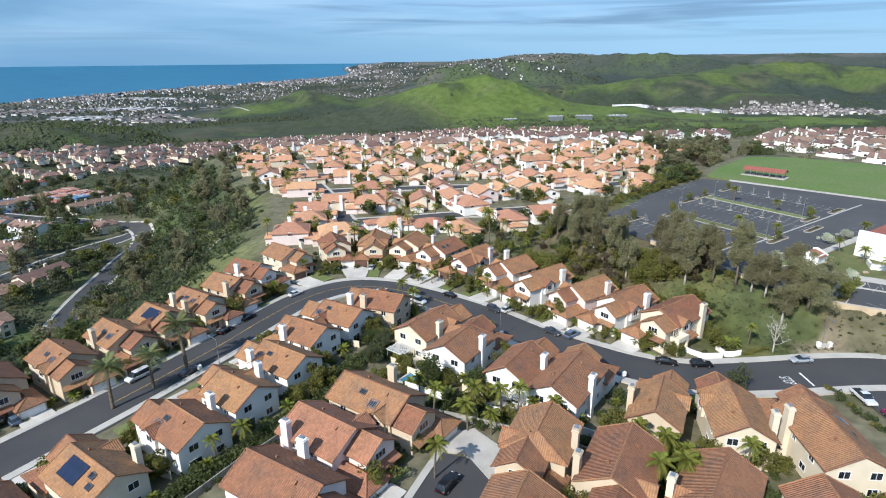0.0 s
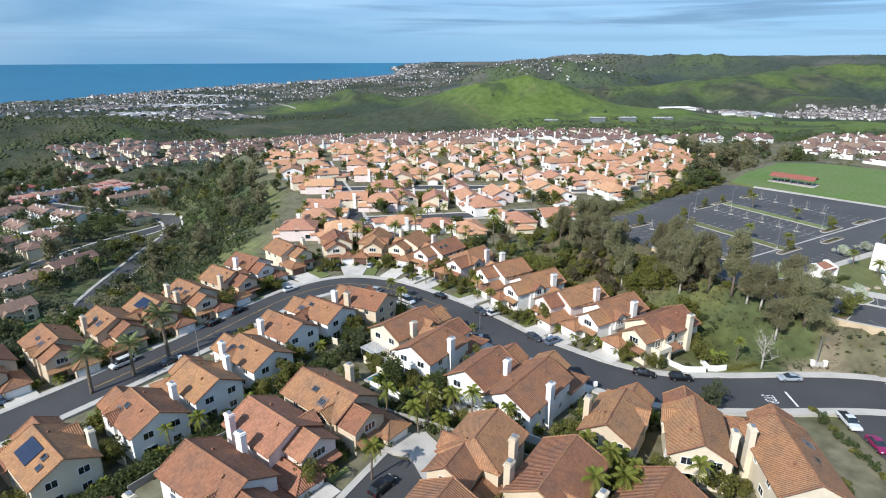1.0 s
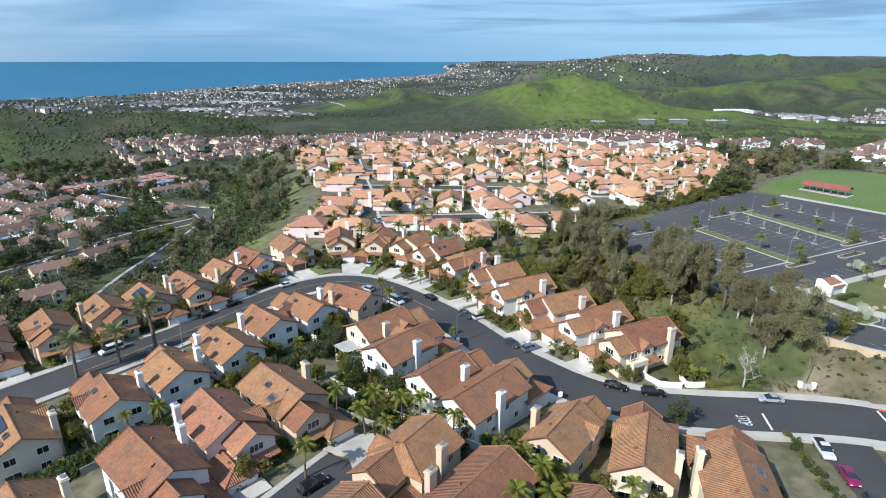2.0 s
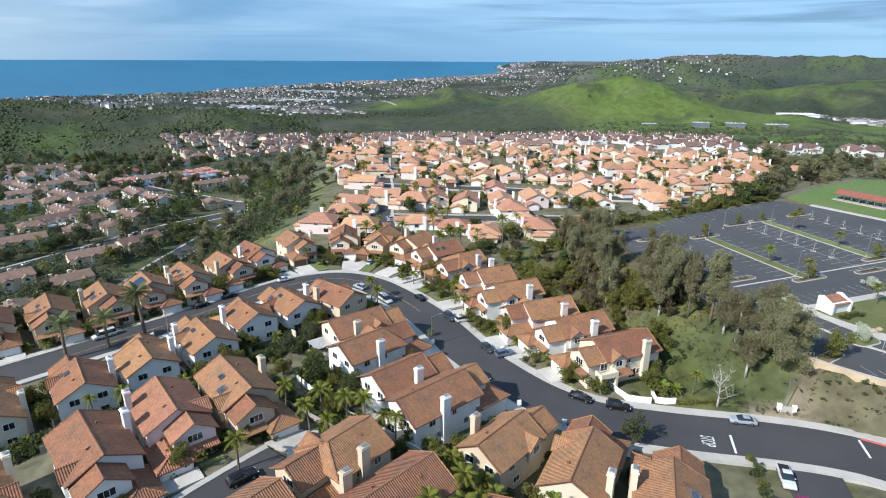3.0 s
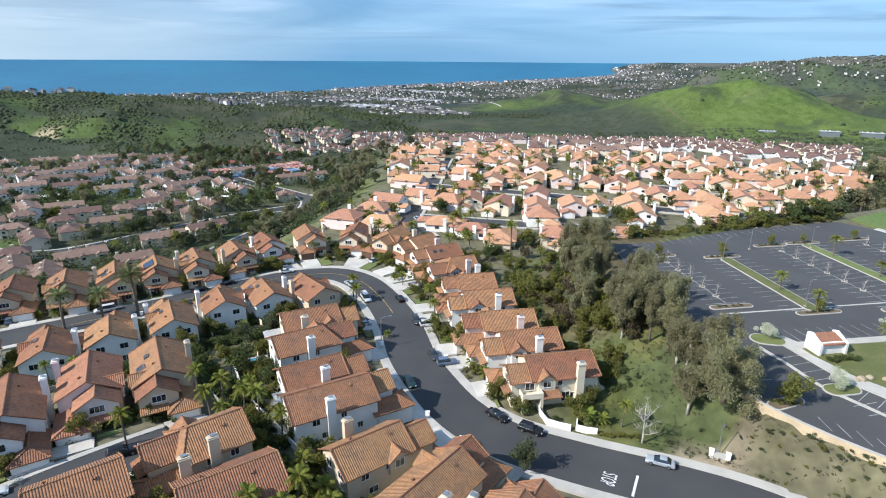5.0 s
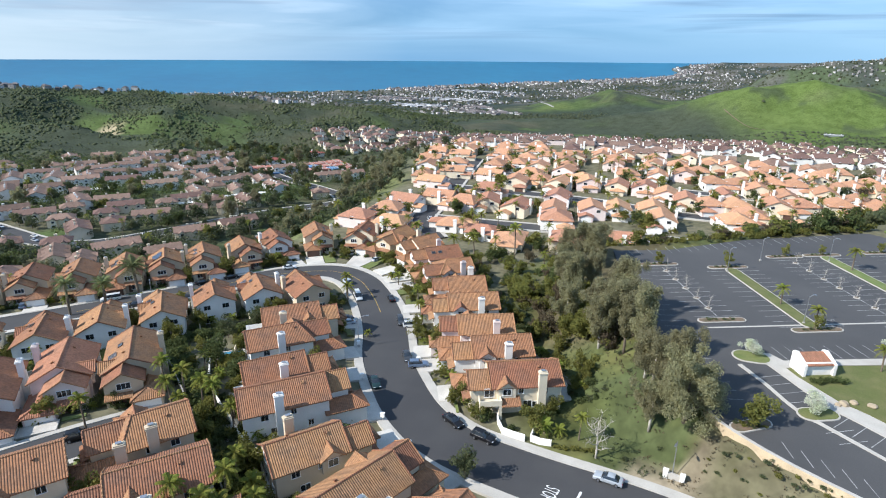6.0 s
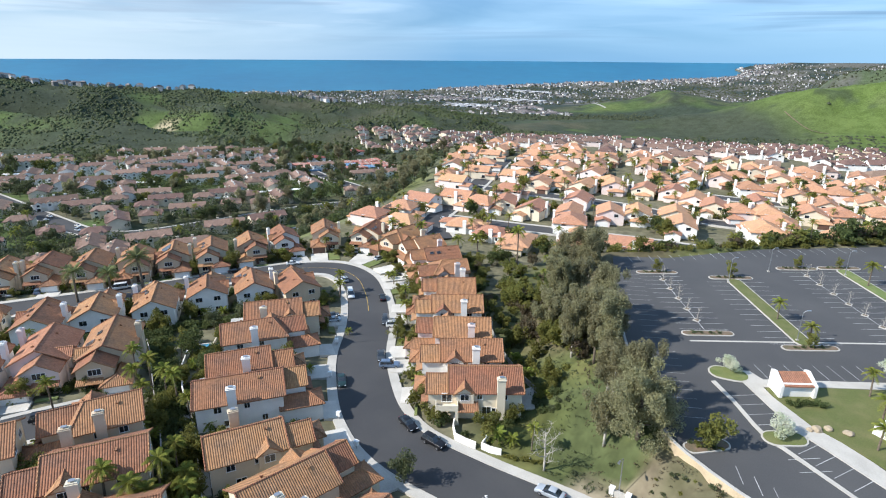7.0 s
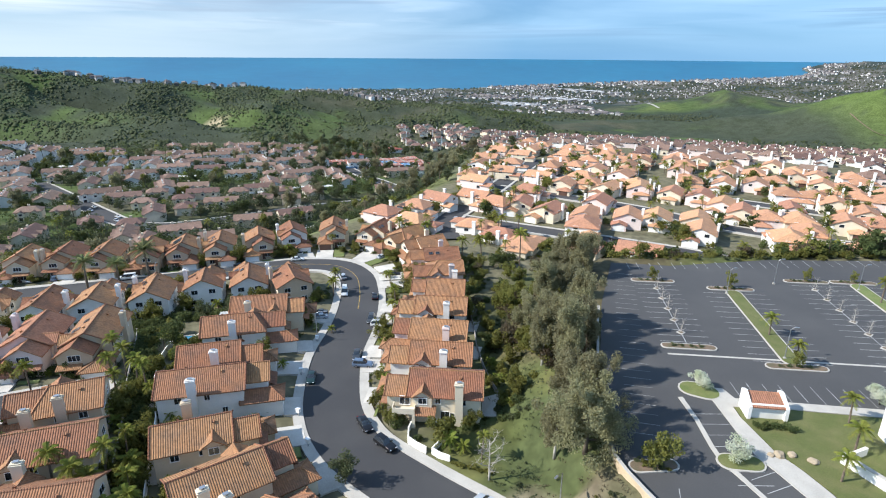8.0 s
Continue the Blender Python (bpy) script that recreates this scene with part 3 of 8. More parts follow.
def part(name, me, parent, label="", m=None):
    ob = new(name, me)
    ob.parent = parent
    if m is not None:
        ob.matrix_basis = m
    return tagged(ob, label)


def thing(name, x, y, z, yaw, label, category, group="", kind="", me=None, scale=1.0):
    ob = new(name, me)
    ob.matrix_basis = pose(x, y, z, 0, 0, yaw) @ Matrix.Scale(scale, 4)
    return tagged(ob, label, category, group, kind)


def box(x0, x1, y0, y1, z0, z1):
    v = [(x0, y0, z0), (x1, y0, z0), (x1, y1, z0), (x0, y1, z0), (x0, y0, z1), (x1, y0, z1), (x1, y1, z1), (x0, y1, z1)]
    f = [(3, 2, 1, 0), (4, 5, 6, 7), (0, 1, 5, 4), (1, 2, 6, 5), (2, 3, 7, 6), (3, 0, 4, 7)]
    return v, f


def join(*pieces):
    v, f = [], []
    for pv, pf in pieces:
        n = len(v)
        v += list(pv)
        f += [tuple(i + n for i in face) for face in pf]
    return v, f


def tube(points, radii, sides=6, cap=True):
    """A round, tapering bar along points."""
    v, f = [], []
    for i, p in enumerate(points):
        p = Vector(p)
        a, b = Vector(points[max(0, i - 1)]), Vector(points[min(len(points) - 1, i + 1)])
        d = (b - a).normalized()
        s = d.cross(Vector((0.31, 0.17, 0.93)))
        s = s.normalized() if s.length > 0.05 else d.cross(Vector((1, 0, 0))).normalized()
        t = d.cross(s)
        for k in range(sides):
            w = 2 * math.pi * k / sides
            v.append(p + (s * math.cos(w) + t * math.sin(w)) * radii[i])
    for i in range(len(points) - 1):
        for k in range(sides):
            k2 = (k + 1) % sides
            f.append((i * sides + k, i * sides + k2, (i + 1) * sides + k2, (i + 1) * sides + k))
    if cap:
        f.append(tuple(range(sides))[::-1])
        f.append(tuple((len(points) - 1) * sides + k for k in range(sides)))
    return v, f


def roof_shape(x0, x1, y0, y1, ze, rise, hip0=0.0, hip1=0.0, along="x", ov=0.5, thick=0.2):
    """A roof of two slopes with its ridge along x or y; hip0 and hip1: how far its ends slope back. Gives the shape and its ridge lines."""
    if along == "y":
        (v, f), lines = roof_shape(y0, y1, -x1, -x0, ze, rise, hip0, hip1, "x", ov, thick)
        return ([(-b, a, c) for a, b, c in v], f), [[(-b, a, c) for a, b, c in l] for l in lines]
    half = (y1 - y0) / 2
    drop = rise / half * ov
    ym = (y0 + y1) / 2
    x0, x1, y0, y1, ze = x0 - ov, x1 + ov, y0 - ov, y1 + ov, ze - drop
    top = ze + rise + drop
    a, b = (x0 + hip0, ym, top), (x1 - hip1, ym, top)
    v = [(x0, y0, ze), (x1, y0, ze), (x1, y1, ze), (x0, y1, ze), a, b]
    v += [(p[0], p[1], p[2] - thick) for p in v]
    f = [(0, 1, 5, 4), (2, 3, 4, 5)]
    f.append((3, 0, 4))
    f.append((1, 2, 5))
    if not hip0:
        f.remove((3, 0, 4))
        f += [(3, 0, 6, 9)[::-1][::-1], (0, 4, 10, 6), (4, 3, 9, 10)]
        f.remove((3, 0, 6, 9))
    if not hip1:
        f.remove((1, 2, 5))
        f += [(1, 7, 11, 5), (5, 11, 8, 2)]
    f += [(0, 6, 7, 1), (2, 8, 9, 3)]
    if hip0:
        f.append((3, 9, 6, 0))
    if hip1:
        f.append((1, 7, 8, 2))
    f += [(10, 11, 7, 6), (11, 10, 9, 8)]
    if hip0:
        f.append((10, 6, 9))
    if hip1:
        f.append((11, 8, 7))
    lines = [[a, b]]
    if hip0:
        lines += [[v[0], a], [v[3], a]]
    else:
        lines += [[v[0], a], [v[3], a]]
    lines += [[v[1], b], [v[2], b]]
    return (v, f), lines


def wall_shape(x0, x1, y0, y1, z0, ze, rise, gable0=True, gable1=True, along="x"):
    """Four walls whose ends run up into the gables."""
    if along == "y":
        v, f = wall_shape(y0, y1, -x1, -x0, z0, ze, rise, gable0, gable1)
        return [(-b, a, c) for a, b, c in v], f
    ym = (y0 + y1) / 2
    v = [(x0, y0, z0), (x1, y0, z0), (x1, y1, z0), (x0, y1, z0), (x0, y0, ze), (x1, y0, ze), (x1, y1, ze), (x0, y1, ze), (x0, ym, ze + rise), (x1, ym, ze + rise)]
    f = [(0, 1, 5, 4), (2, 3, 7, 6)]
    f.append((3, 0, 4, 8, 7) if gable0 else (3, 0, 4, 7))
    f.append((1, 2, 6, 9, 5) if gable1 else (1, 2, 6, 5))
    f.append((3, 2, 1, 0))
    return v, f


CACHE = {}


def cached(key, make):
    if key not in CACHE:
        CACHE[key] = make()
    return CACHE[key]


def window_mesh(w, h, bars=1):
    """A frame with its sill and bars, facing +x, centred."""
    def make():
        t, d = 0.09, 0.07
        ps = [box(-0.02, d, -w / 2 - t, w / 2 + t, h / 2, h / 2 + t), box(-0.02, d + 0.05, -w / 2 - t - 0.05, w / 2 + t + 0.05, -h / 2 - t, -h / 2),
              box(-0.02, d, -w / 2 - t, -w / 2, -h / 2, h / 2), box(-0.02, d, w / 2, w / 2 + t, -h / 2, h / 2)]
        for i in range(bars):
            y = -w / 2 + w * (i + 1) / (bars + 1)
            ps.append(box(-0.02, d - 0.02, y - 0.03, y + 0.03, -h / 2, h / 2))
        return add_mesh("window", *join(*ps), WHITE)
    return cached(("window", w, h, bars), make)


def pane_mesh(w, h):
    return cached(("pane", w, h), lambda: add_mesh("pane", *box(-0.05, 0.025, -w / 2, w / 2, -h / 2, h / 2), GLASS))


def whole_window_mesh(w, h):
    """Frame and glass in one, for houses further off."""
    def make():
        a, b = box(0, 0.07, -w / 2 - 0.1, w / 2 + 0.1, -h / 2 - 0.1, h / 2 + 0.1), box(0.02, 0.09, -w / 2, w / 2, -h / 2, h / 2)
        v, f = join(a, b)
        return add_mesh("window", v, f, [WHITE, GLASS], [0] * 6 + [1] * 6)
    return cached(("whole", w, h), make)


def add_window(house, x, y, z, yaw, w=1.4, h=1.2, bars=1):
    win = part("window", window_mesh(w, h, bars), house, m=pose(x, y, z, 0, 0, yaw))
    part("pane", pane_mesh(w, h), win)
    return win


def garage_mesh(w, material):
    """A sectional door with four rows of sunk panels, in one skin."""
    def make():
        bm = bmesh.new()
        g = [[bm.verts.new((0.06, -w / 2 + w * c / 4, 2.25 * r / 4)) for c in range(5)] for r in range(5)]
        fs = [bm.faces.new((g[r][c], g[r][c + 1], g[r + 1][c + 1], g[r + 1][c])) for r in range(4) for c in range(4)]
        bmesh.ops.inset_individual(bm, faces=fs, thickness=0.07, depth=-0.03)
        me = bpy.data.meshes.new("garage_door")
        bm.to_mesh(me)
        bm.free()
        me.materials.append(material)
        return me
    return cached(("garage", w, material.name), make)


def chimney_mesh(w, d, h, material):
    def make():
        v, f = join(box(-d / 2, d / 2, -w / 2, w / 2, 0, h - 0.5), box(-d / 2 - 0.12, d / 2 + 0.12, -w / 2 - 0.12, w / 2 + 0.12, h - 0.52, h - 0.3),
                    box(-d / 2, d / 2, -w / 2, w / 2, h - 0.3, h - 0.1))
        return add_mesh("chimney", v, f, material)
    return cached(("chimney", w, d, round(h, 1), material.name), make)


def cap_mesh():
    return cached("cap", lambda: add_mesh("chimney_cap", *join(box(-0.3, 0.3, -0.4, 0.4, 0.15, 0.2), box(-0.25, -0.2, -0.35, -0.3, -0.1, 0.15), box(0.2, 0.25, 0.3, 0.35, -0.1, 0.15), box(-0.25, -0.2, 0.3, 0.35, -0.1, 0.15), box(0.2, 0.25, -0.35, -0.3, -0.1, 0.15)), METAL))


def skylight_mesh():
    return cached("skyl", lambda: add_mesh("skylight", *join(box(-0.65, 0.65, -0.5, -0.42, 0, 0.2), box(-0.65, 0.65, 0.42, 0.5, 0, 0.2), box(-0.65, -0.57, -0.42, 0.42, 0, 0.2), box(0.57, 0.65, -0.42, 0.42, 0, 0.2)), BRONZE))


def skypane_mesh():
    return cached("skyp", lambda: add_mesh("pane", *box(-0.57, 0.57, -0.42, 0.42, 0.08, 0.15), GLASS))


def roofwin_mesh():
    return cached("rwin", lambda: add_mesh("skylight", *join(*[box(-0.8 + i * 0.42, -0.72 + i * 0.42, -0.75, 0.75, 0.04, 0.20) for i in range(5)], box(-0.8, 0.96, -0.83, -0.75, 0, 0.24), box(-0.8, 0.96, 0.75, 0.83, 0, 0.24)), RIM))


def ridge_cap_mesh(lines, material):
    ps = [tube([p, q], [0.14, 0.14], 6) for p, q in lines]
    return add_mesh("ridge_cap", *join(*ps), material, uv=True)


HOUSES = []
FAMILY = {}


def family(ob):
    if ob not in FAMILY:
        FAMILY[ob] = list(ob.children_recursive)
    return FAMILY[ob]


def again(ob, m):
    """A copy of a thing with its parts, as copy_thing makes it, that looks its parts up only once."""
    made = {}
    for o in (ob, *family(ob)):
        made[o] = o.copy()
        scene.collection.objects.link(made[o])
        made[o].parent = made.get(o.parent, o.parent)
    made[ob].matrix_basis = m @ Matrix.Diagonal((*ob.scale, 1))
    return made[ob]


def merged(name, jobs, label, category):
    """Many copies past counting as one mesh: jobs are (thing, pose)."""
    verts, loops, sizes, mids, uvs, mats, base = [], [], [], [], [], [], 0
    for ob in dict.fromkeys(j[0] for j in jobs):
        poses = [np.array(j[1]) for j in jobs if j[0] is ob]
        for o in family(ob) or [ob]:
            me, local = o.data, np.array(o.matrix_basis if o is not ob else Matrix.Identity(4))
            if o.parent is not None and o.parent is not ob:
                local = np.array(o.parent.matrix_basis) @ local
            co = np.empty(len(me.vertices) * 3)
            me.vertices.foreach_get("co", co)
            co = np.column_stack([co.reshape(-1, 3), np.ones(len(me.vertices))])
            lo, sz, mi = np.empty(len(me.loops), int), np.empty(len(me.polygons), int), np.empty(len(me.polygons), int)
            me.loops.foreach_get("vertex_index", lo)
            me.polygons.foreach_get("loop_total", sz)
            me.polygons.foreach_get("material_index", mi)
            uv = np.zeros(len(lo) * 2)
            if me.uv_layers:
                me.uv_layers[0].data.foreach_get("uv", uv)
            remap = []
            for m in me.materials:
                if m not in mats:
                    mats.append(m)
                remap.append(mats.index(m))
            for p in poses:
                verts.append((co @ (p @ local).T)[:, :3])
                loops.append(lo + base)
                base += len(co)
                sizes.append(sz)
                mids.append(np.array(remap)[mi])
                uvs.append(uv)
    verts, loops, sizes, mids, uvs = (np.concatenate(a) for a in (verts, loops, sizes, mids, uvs))
    me = bpy.data.meshes.new(name)
    me.vertices.add(len(verts))
    me.vertices.foreach_set("co", verts.ravel())
    me.loops.add(len(loops))
    me.loops.foreach_set("vertex_index", loops)
    me.polygons.add(len(sizes))
    me.polygons.foreach_set("loop_start", np.concatenate([[0], np.cumsum(sizes)[:-1]]))
    me.polygons.foreach_set("loop_total", sizes)
    me.polygons.foreach_set("material_index", mids)
    me.uv_layers.new(name="slope").data.foreach_set("uv", uvs)
    for m in mats:
        me.materials.append(m)
    me.polygons.foreach_set("use_smooth", [False] * len(sizes))
    me.update(calc_edges=True)
    me.validate()
    return tagged(new(name, me), label, category, kind="stuff")


def house(x, y, front, length=14.0, width=9.6, wall=0, roof=TILE_NEAR, side=1, eave=5.7, rise=2.5, hip=0.0, garage="hip", chimney=(0.1, 1), sky=(), solar=0, door=WHITE, lift_z=0.4, back=True,
          upper=True, dormer=True, label=""):
    """A two-storey house. Its local x runs along the main ridge to the street front; side: which half of the front holds the garage."""
    stucco = STUCCO[wall]
    z = gz(x, y) + lift_z
    words = ("white", "cream", "tan", "pale pink")[wall]
    ob = thing("house", x, y, z, front, label or f"two-storey {words} stucco house with clay tile roof", "house", "houses of the estate")
    HOUSES.append((x, y, 9.5))
    h, w = length / 2, width / 2
    xf = h - 4.2 if upper else h
    part("wall", add_mesh("wall", *wall_shape(-h, xf, -w, w, -3.0, eave, rise, True, not hip), stucco), ob)
    shape, lines = roof_shape(-h, xf, -w, w, eave, rise, 0, hip)
    part("roof", add_mesh("roof", *shape, roof, uv=True), ob)
    part("ridge_cap", ridge_cap_mesh(lines, roof), ob)
    gy0, gy1 = (0.2, w + 0.3) if side > 0 else (-w - 0.3, -0.2)
    if upper:
        # narrower upper front with its own lower gable
        uy0, uy1 = (-w + 0.4, w * 0.42) if side > 0 else (-w * 0.42, w - 0.4)
        part("wall", add_mesh("wall", *wall_shape(xf - 0.1, h, uy0, uy1, -3.0, eave - 0.3, 1.9), stucco), ob)
        shape, lines = roof_shape(xf - 2.0, h, uy0, uy1, eave - 0.3, 1.9)
        part("roof", add_mesh("roof", *shape, roof, uv=True), ob)
        part("ridge_cap", ridge_cap_mesh(lines[:1] + lines[3:], roof), ob)
        um = (uy0 + uy1) / 2
        add_window(ob, h, um, 4.5, 0, 2.2, 1.2, 2)
        add_window(ob, h, um - side * 1.2, 1.5, 0, 1.6, 1.3, 1)
    else:
        add_window(ob, h, -1.6, 4.4, 0, 1.4, 1.2)
        add_window(ob, h, 1.6, 4.4, 0, 1.4, 1.2)
    # garage wing
    g0, g1 = xf - 0.1, h + 2.6
    gw = gy1 - gy0
    gm = (gy0 + gy1) / 2
    part("wall", add_mesh("wall", *wall_shape(g0, g1, gy0, gy1, -3.0, 2.75, gw * 0.21, False, garage == "gable"), stucco), ob)
    shape, lines = roof_shape(g0 - 0.2, g1, gy0, gy1, 2.75, gw * 0.21, 0, 0 if garage == "gable" else gw / 2)
    part("roof", add_mesh("roof", *shape, roof, uv=True), ob)
    part("ridge_cap", ridge_cap_mesh(lines, roof), ob)
    part("garage_door", garage_mesh(min(4.9, gw - 0.6), door), ob, m=pose(g1, gm, 0, 0, 0, 0))
    # porch roof along the rest of the front
    py0, py1 = (-w + 0.3, gy0) if side > 0 else (gy1, w - 0.3)
    pv = [(h + 0.02, py0, 3.3), (h + 1.5, py0, 2.75), (h + 1.5, py1, 2.75), (h + 0.02, py1, 3.3)]
    pv += [(a, b, c - 0.18) for a, b, c in pv]
    part("porch_roof", add_mesh("porch_roof", pv, [(0, 1, 2, 3), (7, 6, 5, 4), (1, 5, 6, 2), (0, 4, 5, 1), (2, 6, 7, 3)], roof, uv=True), ob)
    part("front_door", cached("fdoor", lambda: add_mesh("front_door", *join(box(0, 0.06, -0.5, 0.5, 0, 2.1), box(0.05, 0.09, -0.35, 0.35, 0.2, 0.9), box(0.05, 0.09, -0.35, 0.35, 1.1, 1.9)), BROWN_DOOR)), ob, m=pose(h, (py0 + py1) / 2 + side * 0.9, 0))
    if dormer:
        # small cross gable over the side slope
        dx, dy = xf - 2.6, -side * w
        y0, y1 = (dy - 0.5, dy + 2.6) if dy < 0 else (dy - 2.6, dy + 0.5)
        part("wall", add_mesh("wall", *wall_shape(dx - 1.7, dx + 1.7, y0, y1, 2.9, eave, 1.15, True, True, "y"), stucco), ob)
        shape, lines = roof_shape(dx - 1.7, dx + 1.7, y0, y1, eave, 1.15, 0, 0, "y", 0.4)
        part("roof", add_mesh("roof", *shape, roof, uv=True), ob)
        part("ridge_cap", ridge_cap_mesh(lines[:1], roof), ob)
        add_window(ob, dx, dy - 0.5 if dy < 0 else dy + 0.5, 4.6, -90 if dy < 0 else 90, 1.5, 1.2, 1)
    # side and back windows
    for s in (-1, 1):
        for fx, fz, ww in ((-0.62, 4.4, 1.2), (-0.1, 4.5, 0.9), (-0.45, 1.5, 1.5), (0.2, 1.5, 0.9)):
            if dormer and s == -side and fx > 0.15:
                continue
            add_window(ob, h * fx, s * w, fz, 90 * s, ww, 1.1, 1)
    if back:
        add_window(ob, -h, -w * 0.5, 4.5, 180, 1.6, 1.2, 1)
        add_window(ob, -h, w * 0.45, 4.5, 180, 1.6, 1.2, 1)
        add_window(ob, -h, w * 0.45, 1.2, 180, 2.2, 2.0, 1)
        add_window(ob, -h, -w * 0.5, 1.5, 180, 1.4, 1.2, 1)
    if chimney:
        cx, cs = chimney
        top = eave + rise + 0.75
        ch = part("chimney", chimney_mesh(1.5, 0.95, top + 3, stucco if wall else STUCCO[0]), ob, m=pose(h * cx, cs * (w + 0.42), -3, 0, 0, 90))
        part("chimney_cap", cap_mesh(), ch, "metal spark cap", pose(0, 0, top + 2.95))
    slope = math.degrees(math.atan2(rise, w))
    for sx, s, v, kind in sky:
        m = pose(h * sx, s * w * v, eave + rise * (1 - v) + 0.02) @ pose(0, 0, 0, -s * slope, 0, 0)
        if kind:
            win = part("skylight", roofwin_mesh(), ob, "white slatted roof window", m)
        else:
            win = part("skylight", skylight_mesh(), ob, "", m)
        part("pane", skypane_mesh(), win)
    for vx, s, v in ((-0.55, 1, 0.3), (0.15, -1, 0.25)):
        m = pose(h * vx, s * w * v, eave + rise * (1 - v)) @ pose(0, 0, 0, -s * slope, 0, 0)
        part("roof_vent", cached("vent", lambda: add_mesh("roof_vent", *join(box(-0.16, 0.16, -0.2, 0.2, 0, 0.28), box(-0.22, 0.22, -0.26, 0.26, 0.26, 0.34)), TILE_NEAR, uv=True)), ob, "", m)
    if solar:
        for i in range(3):
            m = pose(-h * (0.3 if solar > 0 else 0.45) + i * 1.70, solar * w * 0.48, eave + rise * 0.52 + 0.14) @ pose(0, 0, 0, -solar * slope, 0, 0)
            part("solar_panel", cached("solar", lambda: add_mesh("solar_panel", *join(box(-0.83, 0.83, -1.6, 1.6, 0, 0.07), *[box(-0.84, 0.84, -1.6 + k * 0.8 - 0.01, -1.6 + k * 0.8 + 0.01, 0.07, 0.075) for k in range(5)]), SOLAR)), ob, "", m)
    return ob


def driveway(x, y, front, length, width, side, reach, lift_z=0.4):
    """Concrete from the garage to the pavement, and the strip of lawn beside it."""
    m = pose(x, y, 0, 0, 0, front)
    w = width / 2
    gm = side * (w + 0.5) / 2
    for kind, y0, y1 in (("driveway", gm - 3.0, gm + 3.0), ("lawn", 0, 0)):
        if kind == "lawn" and (int(x * 7 + y * 3) % 2 == 0):
            continue
        if kind == "lawn":
            y0, y1 = sorted((gm - side * 3.3, -side * (w - 0.4)))
        x0 = length / 2 + (2.6 if kind == "driveway" else 2.2)
        end, gap = reach, 5.9 if kind == "driveway" else 7.7
        while end > x0 + 0.6 and min(math.hypot(p[0] - q.x, p[1] - q.y) for q in [m @ Vector((end, yy, 0)) for yy in (y0, y1)] for p in STREET + COURT) < gap:
            end -= 0.25
        n = 6
        v = []
        for i in range(n + 1):
            for k in range(3):
                p = m @ Vector((x0 + (end - x0) * i / n, y0 + (y1 - y0) * k / 2, 0))
                g = gz(p.x, p.y)
                up = 0.20 + (lift_z - 0.18) * (1 - i / n)
                v.append((p.x, p.y, g + up + (0.02 if kind == "lawn" else 0)))
        nv = len(v)
        v += [(a, b, c - 1.2) for a, b, c in v]
        f = [(i * 3 + k, (i + 1) * 3 + k, (i + 1) * 3 + k + 1, i * 3 + k + 1) for i in range(n) for k in range(2)]
        for i in range(n):
            f += [(i * 3, i * 3 + nv, (i + 1) * 3 + nv, (i + 1) * 3), (i * 3 + 2, (i + 1) * 3 + 2, (i + 1) * 3 + 2 + nv, i * 3 + 2 + nv)]
        f += [(n * 3 + k, n * 3 + k + nv, n * 3 + k + 1 + nv, n * 3 + k + 1) for k in range(2)]
        name = "driveway" if kind == "driveway" else "lawn"
        ob = new(name, add_mesh(name, v, f, DRIVE if kind == "driveway" else LAWN))
        tagged(ob, "pale concrete driveway in front of a garage" if kind == "driveway" else "small green front lawn beside a driveway", name, kind="structure")


# ---- houses along the winding street and the court ----
S0 = ((-0.3, 1, 0.55, 0), (0.1, 1, 0.6, 1))
S1 = ((-0.35, -1, 0.5, 0), (0.05, -1, 0.6, 1))
S2 = ((-0.1, 1, 0.5, 0), (0.2, 1, 0.5, 0))


def along(rows, **common):
    for x, y, front, length, wall, side, reach, extra in rows:
        kw = dict(common)
        kw.update(extra)
        house(x, y, front, length, wall=wall, side=side, **kw)
        if reach:
            driveway(x, y, front, length, kw.get("width", 9.6), side, reach)


# outer row on the valley side, garages to the street
along([(-111, 79.5, -35, 15, 2, 1, 19, dict(chimney=(0.2, 1))), (-99, 91.5, -35, 15, 1, -1, 19, dict(chimney=(0.3, 1))), (-92.5, 101.8, -35, 14.5, 2, 1, 18.5, dict(chimney=(0.4, -1))),
       (-83.5, 111.2, -35, 15, 2, 1, 18, dict(sky=S1, chimney=None)), (-77.0, 122.0, -34, 15, 2, -1, 18, dict(sky=S1, chimney=(-0.3, -1), door=BROWN_DOOR)),
       (-71.6, 132.0, -33, 14, 2, 1, 17.5, dict(solar=-1, chimney=(0.2, 1))), (-66.4, 142.6, -32, 15, 1, 1, 17.5, dict(sky=S1, chimney=(-0.6, -1))),
       (-62.3, 155.2, -30, 14.5, 2, -1, 17, dict(chimney=(0.5, -1))), (-60.2, 168, -27, 14.5, 0, 1, 17, dict(chimney=(-0.2, -1)))])
# round the bend
along([(-53, 181.5, -40, 15, 1, -1, 18, dict(sky=S0, chimney=(0.1, 1), door=BROWN_DOOR)), (-38.5, 190.5, -68, 14, 1, 1, 18.5, dict(chimney=(-0.2, 1), sky=S2)), (-25.5, 192.5, -92, 15, 2, -1, 19, dict(chimney=None, hip=3.0, door=BROWN_DOOR)),
       (-12.5, 190, -112, 13.5, 1, 1, 18.5, dict(chimney=(-0.5, -1)))])
